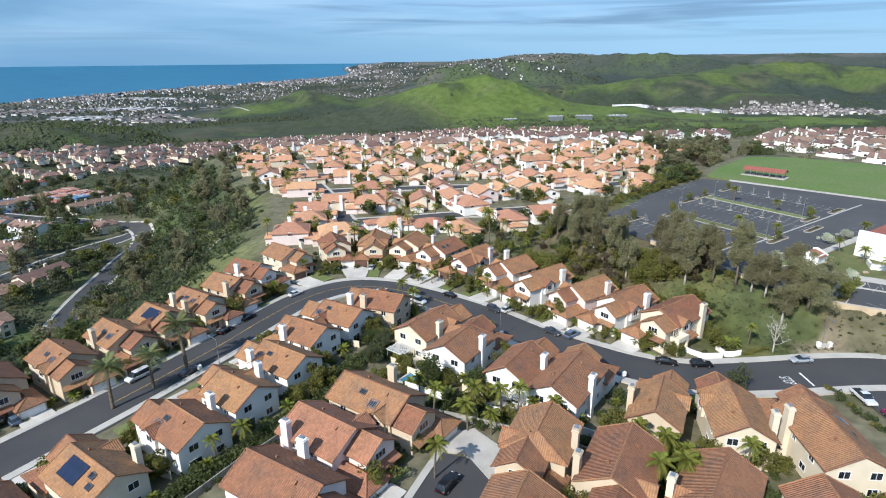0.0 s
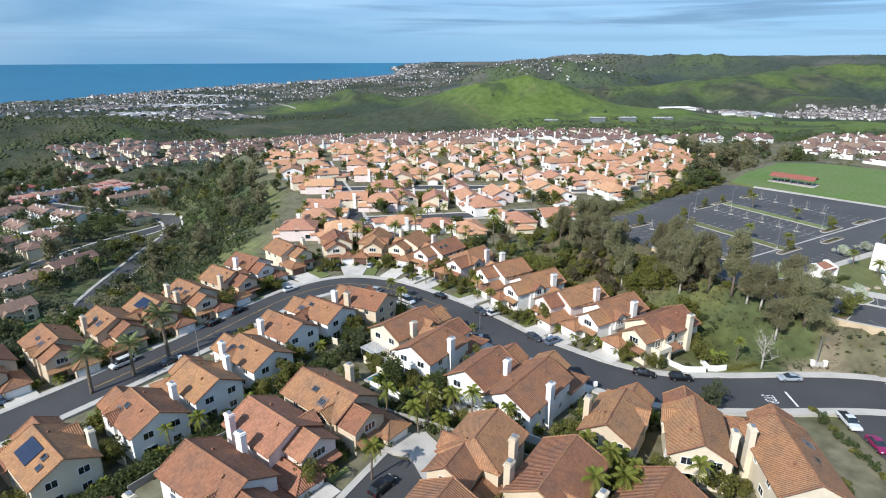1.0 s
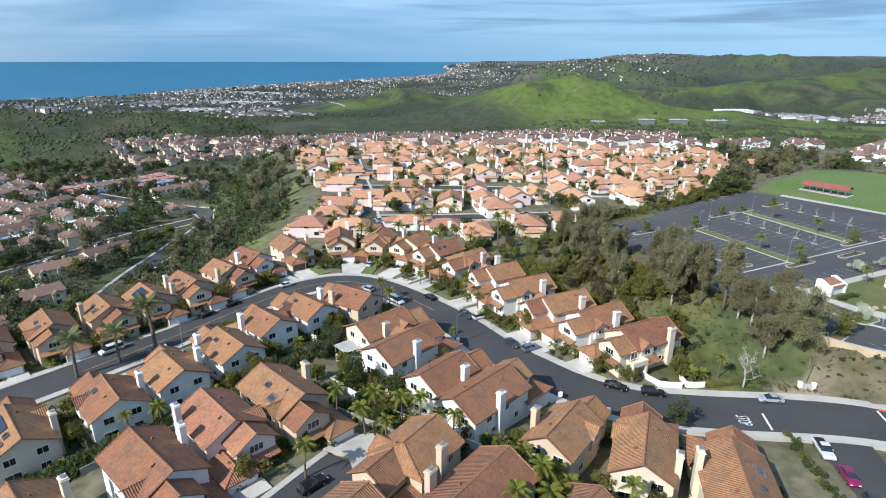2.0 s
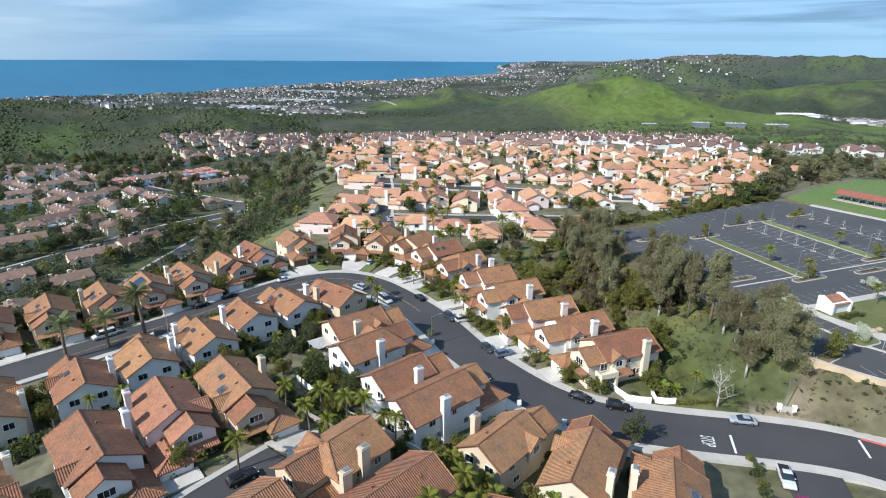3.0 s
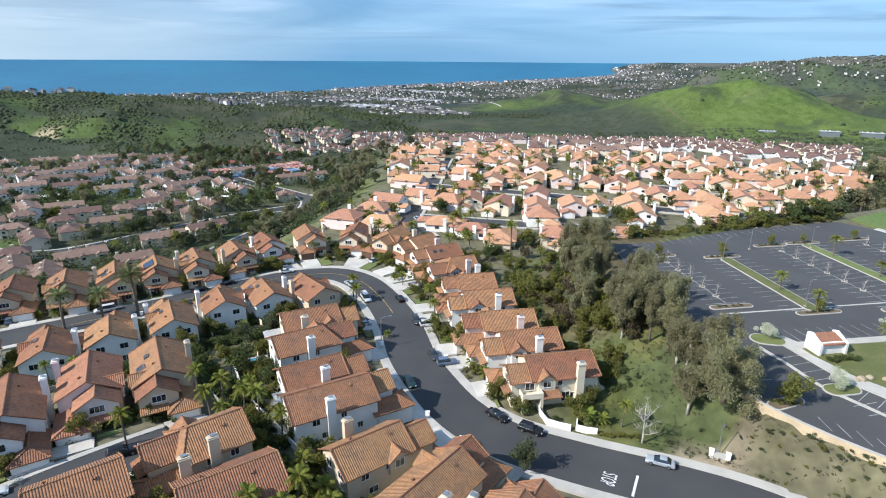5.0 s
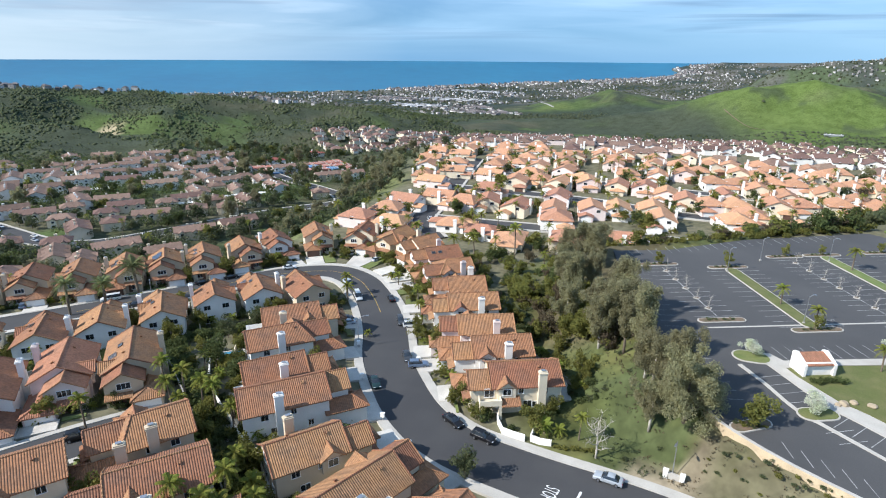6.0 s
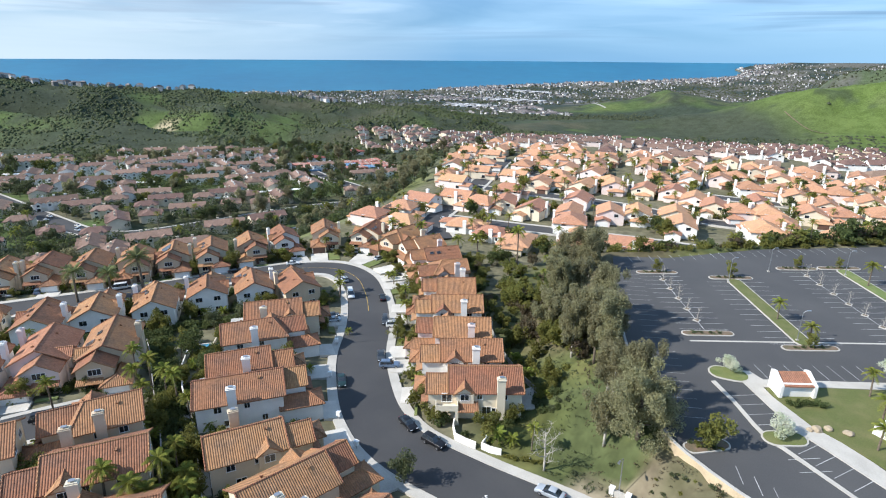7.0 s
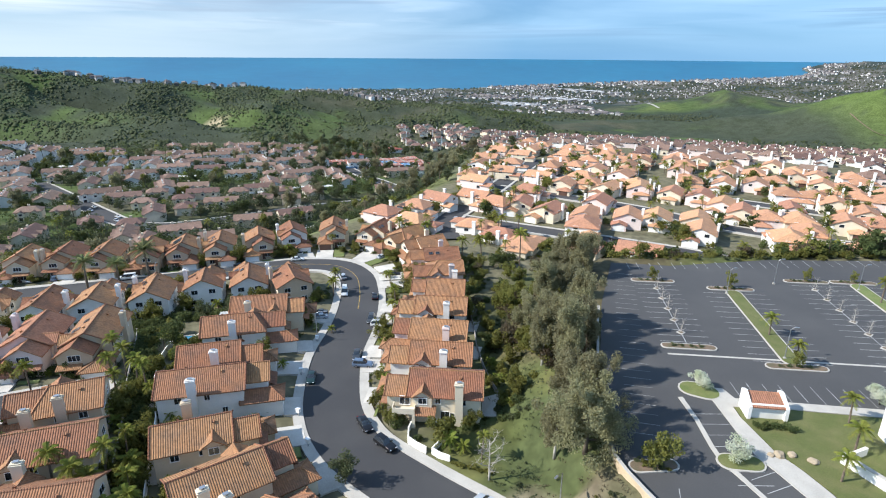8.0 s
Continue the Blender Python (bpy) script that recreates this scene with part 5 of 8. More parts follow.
rng = random.Random(4)
NORTH_A = [(-60, 214), (-57, 231), (-60, 249), (-51, 266), (-22, 230), (-6, 227), (-27, 270), (-11, 268), (5, 273), (19, 284), (-37, 323), (-28, 337), (-15, 333), (-2, 343), (-3, 299), (-46, 377), (-62, 381), (-54, 424), (-40, 430), (-26, 372)]
NORTH_B = [(-76, 297), (-83, 331), (-96, 358), (-114, 393), (-121, 419), (27, 231), (51, 215), (29, 291), (14, 345), (-8, 352), (28, 348), (41, 338), (43, 299), (50, 283), (52, 329), (63, 326), (74, 330), (70, 230), (82, 244), (92, 254)]
NORTH_C = [(90, 340), (101, 349), (104, 266), (38, 404), (44, 421), (-8, 415), (9, 384), (14, 432), (-13, 464), (-27, 450), (-46, 441), (57, 387), (69, 391), (66, 427), (86, 404), (48, 445), (45, 464), (28, 482), (58, 455), (77, 428)]
NORTH_D = [(97, 404), (116, 360), (133, 362), (124, 374), (82, 312), (80, 378), (67, 350), (78, 297), (112, 318), (107, 433), (153, 431), (168, 414), (-35, 262), (-43, 331), (-58, 333), (-72, 368), (-77, 390), (-90, 415), (12, 258), (7, 222)]
placed, FARTHER = [], []
for spots in (NORTH_A, NORTH_B, NORTH_C, NORTH_D):
    for i, (x, y) in enumerate(spots):
        if any(math.hypot(x - a, y - b) < 10.5 for a, b in placed):
            continue
        placed.append((x, y))
        road = min((NORTH_STREET, NORTH_CROSS, NORTH_LOOP, NORTH_BACK), key=lambda q: min(math.hypot(x - a, y - b) for a, b in q))
        rx, ry = min(road, key=lambda q: math.hypot(x - q[0], y - q[1]))
        yaw = math.degrees(math.atan2(ry - y, rx - x))
        yaw = round((yaw - 15) / 90) * 90 + 15 + rng.uniform(-12, 12)
        low = (y < 245 and x > 50) or (y < 235 and -30 < x < 20)
        mid_house(x, y, yaw, 4 if low else rng.randrange(4), walls=(0, 1, 1, 3)[rng.randrange(4)], stuff=FARTHER if y > 355 else None)
# the gaps between them
GAPS = []
for j in range(15):
    for i in range(18):
        x, y = -125 + i * 14.2 + (j % 2) * 7 + rng.uniform(-2, 2), 214 + j * 13.6 + rng.uniform(-2, 2)
        if edge(x, y, MESA) > -3 or edge(x, y, LOT) < 9 or any(math.hypot(x - a, y - b) < 16.5 for a, b in placed) or rng.random() < 0.25 or x > 130 or any(math.hypot(x - a, y - b) < 15 for a, b, r in HOUSES[:47]):
            continue
        if min(line_dist(np.array(x), np.array(y), q) for q in (NORTH_STREET, NORTH_CROSS, NORTH_LOOP, NORTH_BACK)) < 11:
            continue
        placed.append((x, y))
        mid_house(x, y, rng.choice((15, 105, 195, 285)) + rng.uniform(-10, 10), rng.randrange(4), walls=(0, 1, 1, 3)[rng.randrange(4)], stuff=GAPS if y > 300 else None)
# further rows to the end of the plateau
FAR_ROWS, BROWN_ROWS = [], []
for j in range(11):
    for i in range(22):
        x, y = -150 + i * 14.5 + rng.uniform(-2, 2) + (j % 2) * 6, 395 + j * 15.5 + rng.uniform(-2, 2) - 0.12 * i * 3
        if edge(x, y, MESA) > 45 or any(math.hypot(x - a, y - b) < 15 for a, b in placed) or x > 190 - 0.4 * (y - 395) or (x > 25 and y > 485) or rng.random() < 0.2:
            continue
        placed.append((x, y))
        mid_house(x, y, rng.choice((15, 105, 195, 285)) + rng.uniform(-12, 12), rng.randrange(4), TILE_FAR if y < 470 else TILE_RUST, (0, 1, 3)[rng.randrange(3)], stuff=FAR_ROWS)
# brown-roofed rows beyond the plateau, following the valley side
band = curve_points([(-478, 630), (-430, 700), (-398, 775), (-372, 845), (-320, 920), (-220, 1000), (-100, 1030), (60, 1010), (240, 980)], 15.5)
for j in range(7):
    for i, (bx, by) in enumerate(band):
        nx, ny = band[min(i + 1, len(band) - 1)][0] - band[max(i - 1, 0)][0], band[min(i + 1, len(band) - 1)][1] - band[max(i - 1, 0)][1]
        l = math.hypot(nx, ny)
        x, y = bx + ny / l * (j - 2.5) * 23 + rng.uniform(-3, 3), by - nx / l * (j - 2.5) * 23 + rng.uniform(-3, 3)
        if rng.random() < 0.22 or any(math.hypot(x - a, y - b) < 13 for a, b in placed):
            continue
        placed.append((x, y))
        mid_house(x, y, math.degrees(math.atan2(ny, nx)) + rng.choice((0, 90, 180, 270)) + rng.uniform(-10, 10), rng.randrange(4), TILE_RUST, (1, 2, 1)[rng.randrange(3)], "brown-roofed houses", stuff=BROWN_ROWS)
merged("far_houses", FAR_ROWS + GAPS + FARTHER, "orange-roofed houses at the far end of the plateau", "houses")
merged("far_houses", BROWN_ROWS, "brown-roofed houses stepping down the slope", "houses")
# houses beyond the field
BEYOND = []
for j in range(11):
    for i in range(7):
        a, b = i / 6 + rng.uniform(-0.03, 0.03), j / 10 + rng.uniform(-0.012, 0.012)
        x, y = 302 - 36 * a + 143 * b, 390 + 91 * a + 196 * b
        if rng.random() < 0.3:
            continue
        mid_house(x, y, rng.choice((35, 125, 215, 305)) + rng.uniform(-8, 8), rng.randrange(4), TILE_RUST, 0, "pale houses beyond the field", sink=0.5, stuff=BEYOND if j > 6 else None)
# white houses between the trees behind the plateau
for j in range(4):
    for i in range(16):
        x, y = 34 + i * 15 + j * 5 + rng.uniform(-3, 3), 522 + j * 17 + abs(i - 8) * 2.0 + rng.uniform(-4, 4)
        if rng.random() < 0.6:
            mid_house(x, y, rng.choice((20, 110, 200, 290)) + rng.uniform(-8, 8), rng.randrange(4), TILE_RUST, 0, "pale houses beyond the field", stuff=BEYOND)
merged("far_houses", BEYOND, "white-walled houses with dull roofs between trees", "houses")


def row_house(x, y, yaw, kind, stuff=None):
    """A row of joined homes with gabled bays, or a long white block with balconies."""
    z = gz(x, y) + 0.2
    HOUSES.append((x, y, 13))
    key = ("row", kind)
    if key in PROTO:
        if stuff is not None:
            stuff.append((PROTO[key], pose(x, y, z, 0, 0, yaw)))
            return None
        return again(PROTO[key], pose(x, y, z, 0, 0, yaw))
    words = ("row of cream town houses with rust tile roofs", "pair of cream town houses with rust tile roofs", "long white apartment block with balconies and tile roof")[kind]
    ob = thing("apartment_block" if kind == 2 else "town_house", x, y, z, yaw, words, "building", "blocks in the valley")
    PROTO[key] = ob
    L, W, e = ((22, 10, 5.6), (14, 10, 5.6), (26, 11, 6.0))[kind]
    st = STUCCO[0 if kind == 2 else 1]
    h, w = L / 2, W / 2
    part("wall", add_mesh("wall", *wall_shape(-h, h, -w, w, -4, e, 2.2, kind != 1, kind != 1), st), ob)
    shape, lines = roof_shape(-h, h, -w, w, e, 2.2, 0 if kind != 1 else 4.5, 0 if kind != 1 else 4.5, ov=0.6)
    part("roof", add_mesh("roof", *shape, TILE_RUST, uv=True), ob)
    n = {0: 3, 1: 2, 2: 4}[kind]
    for i in range(n):
        x0 = -h + L * (i + 0.5) / n
        for s in (-1, 1):
            y0, y1 = sorted((s * (w - 2.5), s * (w + 1.5)))
            part("wall", add_mesh("wall", *wall_shape(x0 - 1.9, x0 + 1.9, y0, y1, -4, e - 0.5, 1.2, True, True, "y"), st), ob)
            shape, lines = roof_shape(x0 - 1.9, x0 + 1.9, y0, y1, e - 0.5, 1.2, 0, 0, "y", 0.4)
            part("roof", add_mesh("roof", *shape, TILE_RUST, uv=True), ob)
            part("window", whole_window_mesh(1.6, 1.3), ob, m=pose(x0, s * (w + 1.5), 4.0, 0, 0, 90 * s))
            if i % 2 == 0:
                part("window", whole_window_mesh(2.0, 1.9), ob, m=pose(x0, s * (w + 1.5), 1.2, 0, 0, 90 * s))
            if kind == 2:
                part("balcony", cached("balc", lambda: add_mesh("balcony", *join(box(-1.3, 1.3, 0, 1.4, 2.7, 2.85), box(-1.3, 1.3, 1.3, 1.4, 2.85, 3.8), box(-1.3, -1.2, 0, 1.3, 2.85, 3.8), box(1.2, 1.3, 0, 1.3, 2.85, 3.8)), WHITE)), ob, m=pose(x0 + 2.9, s * w, 0, 0, 0, 0 if s > 0 else 180))
    for i in range(n - 1):
        part("chimney", chimney_mesh(1.3, 0.8, e + 7.2, st), ob, m=pose(-h + L * (i + 1) / n, 1.2, -4, 0, 0, 90))
    return ob


for x, y, yaw in ((-533, 221, 60), (-504, 249, 62), (-460, 265, 55), (-382, 291, 58), (-425, 355, 60), (-461, 337, 62), (-489, 311, 60), (-410, 320, 50), (-345, 300, 60), (-370, 335, 55)):
    if float(ridge(np.array(x), np.array(y), CANYON, 330)[0]) < 0.22:
        row_house(x, y, yaw, 2)
VALLEY_A = [(-413, 148), (-414, 180), (-373, 190), (-347, 210), (-330, 224), (-365, 145), (-332, 152), (-295, 133), (-287, 150), (-247, 152), (-230, 168), (-278, 220), (-253, 190), (-290, 240), (-278, 262), (-283, 282), (-262, 290), (-252, 210), (-254, 236), (-228, 254)]
VALLEY_B = [(-245, 305), (-206, 268), (-308, 192), (-165, 217), (-138, 201), (-214, 285), (-236, 280), (-159, 187), (-195, 256), (-175, 190), (-310, 215), (-316, 245), (-350, 240), (-380, 232), (-395, 205), (-195, 130), (-215, 100), (-180, 105), (-240, 120), (-260, 95), (-165, 160), (-300, 100), (-340, 110)]
for spots in (VALLEY_A, VALLEY_B):
    for x, y in spots:
        if x < -320 and y > 200:
            continue
        if line_dist(np.array(x), np.array(y), VALLEY_ROAD[::2]) > 13 and line_dist(np.array(x), np.array(y), LOWER_ROAD[::2]) > 13:
            row_house(x, y, rng.choice((150, 155, 60, 65)) + rng.uniform(-8, 8), rng.randrange(2))
VALLEY_REST = []
for j in range(16):
    for i in range(22):
        x, y = -640 + i * 24 + (j % 2) * 11 + rng.uniform(-4, 4), 85 + j * 23 + i * 4 + rng.uniform(-4, 4)
        if edge(np.array(x), np.array(y), MESA) < 70 or any(math.hypot(x - a, y - b) < 19 for a, b, r in HOUSES) or rng.random() < 0.38:
            continue
        if line_dist(np.array(x), np.array(y), VALLEY_ROAD[::2]) < 15 or line_dist(np.array(x), np.array(y), LOWER_ROAD[::2]) < 15 or y > 450 or float(ridge(np.array(x), np.array(y), CANYON, 330)[0]) > 0.2:
            continue
        row_house(x, y, rng.choice((150, 155, 60, 65)) + rng.uniform(-8, 8), 2 if x < -330 + 0.2 * y and rng.random() < 0.8 else rng.randrange(2), VALLEY_REST)
merged("valley_houses", VALLEY_REST, "cream town houses with rust roofs across the valley", "houses")
# red tile courts and car sheds of the club in the valley
for x, y in ((-399, 470), (-386, 520)):
    mid_house(x, y, 60, 4, TILE_RED, 0, "club buildings")
for j in range(3):
    for i in range(6):
        x, y = -336 + i * 6.2 - j * 17.6 - 8, 418 + i * 16.2 + j * 6.8
        HOUSES.append((x, y, 15))
        m = pose(x, y, 0, 0, 0, 69)
        v = []
        for a, b in ((-7.6, -7.6), (7.6, -7.6), (7.6, 7.6), (-7.6, 7.6)):
            q = m @ Vector((a, b, 0))
            v.append((q.x, q.y, gz(q.x, q.y) + 1.3))
        v += [(a, b, c - 2.5) for a, b, c in v]
        court = tagged(new("court", add_mesh("court", v, [(0, 1, 2, 3), (4, 5, 1, 0), (5, 6, 2, 1), (6, 7, 3, 2), (7, 4, 0, 3)], COURT_CLAY if (i + j) % 4 else COURT_BLUE)), "terracotta sports court with white lines and a net" if (i + j) % 4 else "blue sports court with white lines and a net", "court", "courts of the club")
        z = sum(q[2] for q in v[:4]) / 4
        top = m.copy()
        top.translation = (x, y, z)
        part("line", cached("court_line", lambda: add_mesh("line", *join(*[box(-6, 6, b - 0.12, b + 0.12, 0.2, 0.24) for b in (-5.5, 0, 5.5)], *[box(a - 0.12, a + 0.12, -5.5, 5.5, 0.2, 0.24) for a in (-6, 6)]), LINE)), court, "white court lines", top)
        part("net", cached("court_net", lambda: add_mesh("net", *join(box(-0.04, 0.04, -6.2, 6.2, 0.25, 1.2), box(-0.08, 0.08, -6.3, -6.2, 0, 1.35), box(-0.08, 0.08, 6.2, 6.3, 0, 1.35)), FENCE)), court, "grey net", top)
for x, y, yaw in ((-435, 218, 40), (-413, 213, 40), (-465, 205, 40), (-369, 263, 60), (-276, 303, 60), (-272, 281, 60), (-268, 325, 55)):
    ob = thing("carport", x, y, gz(x, y), yaw, "long flat white carport roof on posts", "carport", "carports")
    part("roof", add_mesh("roof", *box(-14, 14, -3, 3, 2.6, 2.8), WHITE), ob)
    for i in range(6):
        for s in (-1, 1):
            part("post", cached("cpost", lambda: add_mesh("post", *box(-0.1, 0.1, -0.1, 0.1, -1, 2.6), METAL)), ob, m=pose(-12.5 + i * 5, s * 2.6, 0))

# ---- plants ----


def leaf_quads(rs, centres, radii, per, size, flat=0.75, droop=0.0, long=1.6):
    """Many small leaves round clump centres, thicker towards the outside of each clump."""
    n = len(centres) * per
    c = np.repeat(np.asarray(centres, float), per, 0)
    r = np.repeat(np.asarray(radii, float), per)
    d = rs.normal(size=(n, 3))
    d /= np.linalg.norm(d, axis=1)[:, None]
    p = c + d * (r * rs.uniform(0.12 if droop > 0.5 else 0.4, 1.1, n) ** 0.7)[:, None] * np.array((1, 1, flat))
    a = rs.normal(size=(n, 3)) + d * 0.3
    a[:, 2] -= droop
    a /= np.linalg.norm(a, axis=1)[:, None]
    b = np.cross(a, rs.normal(size=(n, 3)))
    b /= np.linalg.norm(b, axis=1)[:, None] + 1e-9
    s = size * rs.uniform(0.6, 1.35, n)[:, None]
    v = np.stack([p - a * s * long / 2, p + b * s * 0.5, p + a * s * long / 2, p - b * s * 0.5], 1).reshape(-1, 3)
    f = np.arange(4 * n).reshape(-1, 4)
    return v, f


def leaf_mesh(name, v, f, material):
    me = bpy.data.meshes.new(name)
    me.from_pydata(v.tolist(), [], f.tolist())
    me.materials.append(material)
    return me


def limbs(rs, height, count, spread_r, start=0.35, trunk_r=0.22, lean=0.6):
    """A tapering trunk with limbs; gives the shape and the limb ends."""
    lx, ly = rs.uniform(-lean, lean, 2)
    trunk = [(lx * k * k, ly * k * k, -0.5 + (height * 0.8 + 0.5) * k) for k in (0, 0.25, 0.5, 0.75, 1)]
    ps = [tube(trunk, [trunk_r * q for q in (1.15, 0.9, 0.7, 0.48, 0.25)], 7)]
    ends = [trunk[-1]]
    for i in range(count):
        k = start + (0.95 - start) * (i + rs.uniform(0, 1)) / count
        j = min(3, int(k * 4))
        base = Vector(trunk[j]).lerp(Vector(trunk[j + 1]), k * 4 - j)
        a = i * 2.4 + rs.uniform(-0.5, 0.5)
        reach = spread_r * rs.uniform(0.55, 1.0) * (1.15 - 0.5 * k)
        end = base + Vector((math.cos(a) * reach, math.sin(a) * reach, height * rs.uniform(0.08, 0.24)))
        mid = base.lerp(end, 0.5) + Vector((0, 0, -0.1 * reach))
        ps.append(tube([base, mid, end], [trunk_r * 0.42, trunk_r * 0.28, trunk_r * 0.1], 5))
        ends += [tuple(end), tuple(base.lerp(end, 0.6))]
    return join(*ps), ends


def tree_proto(name, seed, height, spread_r, count, clump, per, size, leaf, bark, label, category, flat=0.75, droop=0.0, start=0.35, trunk_r=0.22, long=1.6, extra=0):
    rs = np.random.RandomState(seed)
    shape, ends = limbs(rs, height, count, spread_r, start, trunk_r)
    ob = thing(name, 0, 0, -500, 0, label, category)
    part("trunk", add_mesh("trunk", *shape, bark, smooth_faces=True), ob)
    cs = list(ends)
    for i in range(extra):
        e = ends[rs.randint(len(ends))]
        cs.append((e[0] + rs.normal() * clump * 1.1, e[1] + rs.normal() * clump * 1.1, e[2] + rs.normal() * clump * 0.9))
    v, f = leaf_quads(rs, cs, rs.uniform(0.65, 1.2, len(cs)) * clump, per, size, flat, droop, long)
    part("crown", leaf_mesh("crown", v, f, leaf), ob)
    return ob


def palm_proto(seed, height, fronds, reach, leaf, trunk_r, label, thick=1.0, sag=0.9, pairs=17):
    """A palm: ringed trunk and arching feather fronds, each with its leaflets."""
    rs = np.random.RandomState(seed)
    ob = thing("palm_tree", 0, 0, -500, 0, label, "palm tree")
    lx, ly = rs.uniform(-0.5, 0.5, 2)
    ks = [i / 8 for i in range(9)]
    trunk = [(lx * k * k, ly * k * k, -0.6 + (height + 0.6) * k) for k in ks]
    part("trunk", add_mesh("trunk", *tube(trunk, [trunk_r * (1.25 - 0.4 * k + (0.35 if k > 0.9 else 0)) for k in ks], 8), BARK, smooth_faces=True), ob)
    top = Vector(trunk[-1])
    cv, cf = [], []
    for i in range(fronds):
        a = i * 2.399 + rs.uniform(-0.2, 0.2)
        up = 1.15 - 1.7 * (i / fronds) + rs.uniform(-0.12, 0.12)
        ln = reach * rs.uniform(0.85, 1.1)
        pts = []
        for k in range(9):
            q = k / 8
            out = ln * q * math.cos(up * 0.9) * (1 - 0.12 * q)
            z = ln * (q * math.sin(up * 0.9) - sag * q * q * 0.55)
            pts.append(top + Vector((math.cos(a) * out, math.sin(a) * out, z)))
        side = Vector((-math.sin(a), math.cos(a), 0))
        v, f = [], []
        rv, rf = tube(pts, [0.045 * thick * (1 - 0.8 * k / 8) for k in range(9)], 3, False)
        v, f = [tuple(p) for p in rv], list(rf)
        for k in range(1, pairs):
            q = k / pairs
            j = min(7, int(q * 8))
            p = pts[j].lerp(pts[j + 1], q * 8 - j)
            d = (pts[j + 1] - pts[j]).normalized()
            wl = ln * 0.23 * thick * math.sin(math.pi * (0.12 + 0.85 * q)) ** 0.7
            for s in (-1, 1):
                tip = p + side * s * wl + d * wl * 0.55 + Vector((0, 0, -wl * rs.uniform(0.25, 0.6)))
                w = d * 0.095 * thick * 17 / pairs + Vector((0, 0, 0.03))
                n = len(v)
                v += [tuple(p - w), tuple(p + w), tuple(tip)]
                f.append((n, n + 1, n + 2))
        n = len(cv)
        cv += v
        cf += [tuple(q + n for q in face) for face in f]
    part("crown", add_mesh("crown", cv, cf, leaf), ob)
    return ob


def shrub_proto(seed, r, h, per, size, leaf, label, clumps=7, name="shrub"):
    rs = np.random.RandomState(seed)
    cs = [(rs.normal() * r * 0.45, rs.normal() * r * 0.45, h * rs.uniform(0.3, 0.75)) for _ in range(clumps)]
    v, f = leaf_quads(rs, cs, [r * rs.uniform(0.4, 0.62) for _ in cs], per, size, h / r * 0.8)
    return thing(name, 0, 0, -500, 0, label, "shrub", me=leaf_mesh(name, v, f, leaf))


E1 = "tall eucalyptus with open grey-green crown"
EUCS = [tree_proto("eucalyptus_tree", 11 + i, hh, sp, 11, 1.05, 340, 0.155, EUC, PALE_BARK if i % 2 else BARK, E1, "tree", 1.35, 0.9, 0.33, 0.30, 2.4, 22) for i, (hh, sp) in enumerate(((14.5, 2.5), (12.5, 2.8), (15.5, 2.2), (11.5, 2.8)))]
BIG_EUC = tree_proto("eucalyptus_tree", 31, 12.5, 6.0, 16, 1.5, 430, 0.165, EUC, BARK, "broad eucalyptus with dense grey-green crown on the slope", "tree", 0.95, 0.8, 0.22, 0.42, 2.2, 44)
BROADS = [tree_proto("tree", 41 + i, hh, sp, 8, 1.25, 90, 0.33, m, BARK, lb, "tree", 0.8, 0.1, 0.3, 0.18, 1.5, 5) for i, (hh, sp, m, lb) in enumerate(((7, 2.8, BROAD, "round dark green garden tree"), (6, 2.6, BRIGHT, "small bright green garden tree"), (8.5, 2.6, BROAD, "tall dark green garden tree"), (5.5, 2.5, RUSSET, "thin russet tree in early leaf"), (8, 3.4, SCRUB, "dense dark oak-like tree")))]
FAR_EUCS = [tree_proto("eucalyptus_tree", 15 + i, hh, sp, 9, 1.35, 60, 0.44, EUC, BARK, E1, "tree", 0.95, 0.7, 0.3, 0.30, 1.9, 14) for i, (hh, sp) in enumerate(((13.0, 3.3), (11.5, 3.8)))]
FAR_BROADS = [tree_proto("tree", 45 + i, hh, sp, 7, 1.4, 38, 0.55, m, BARK, lb, "tree", 0.8, 0.1, 0.3, 0.18, 1.4, 6) for i, (hh, sp, m, lb) in enumerate(((7, 3.0, BROAD, "round dark green tree in the valley"), (6.5, 2.8, BRIGHT, "bright green tree in the valley"), (8.5, 2.8, SCRUB, "tall grey-green tree in the valley"), (8, 3.4, SCRUB, "dense dark oak-like tree")))]
PALMS = [palm_proto(51 + i, hh, 17, 2.7, PALM, 0.17, "feather palm with yellow-green fronds and slim trunk") for i, hh in enumerate((7.5, 6.0, 9.0, 5.0))]
FAR_PALMS = [palm_proto(55 + i, hh, 13, 3.1, PALM, 0.17, "feather palm with yellow-green fronds and slim trunk", 1.0, 0.9, 8) for i, hh in enumerate((7.5, 9.5))]
DATES = [palm_proto(61, 9.8, 38, 4.3, DATE, 0.34, "tall date palm with full grey-green head by the street", 0.9, 0.62, 24)]
LITTLE_PALM = palm_proto(71, 2.2, 16, 2.3, PALM, 0.2, "low bushy palm in a front garden", 1.0, 0.7)
SHRUBS = [shrub_proto(81, 1.3, 1.4, 40, 0.26, BROAD, "rounded dark green garden shrub"), shrub_proto(82, 1.1, 1.1, 36, 0.26, BRIGHT, "rounded yellow-green garden shrub"), shrub_proto(83, 1.7, 2.3, 44, 0.32, BROAD, "tall dense dark green shrub", 9), shrub_proto(84, 1.5, 1.2, 40, 0.28, SCRUB, "low spreading grey-green shrub"), shrub_proto(85, 2.2, 3.0, 56, 0.36, BRIGHT, "large loose yellow-green bush", 10)]
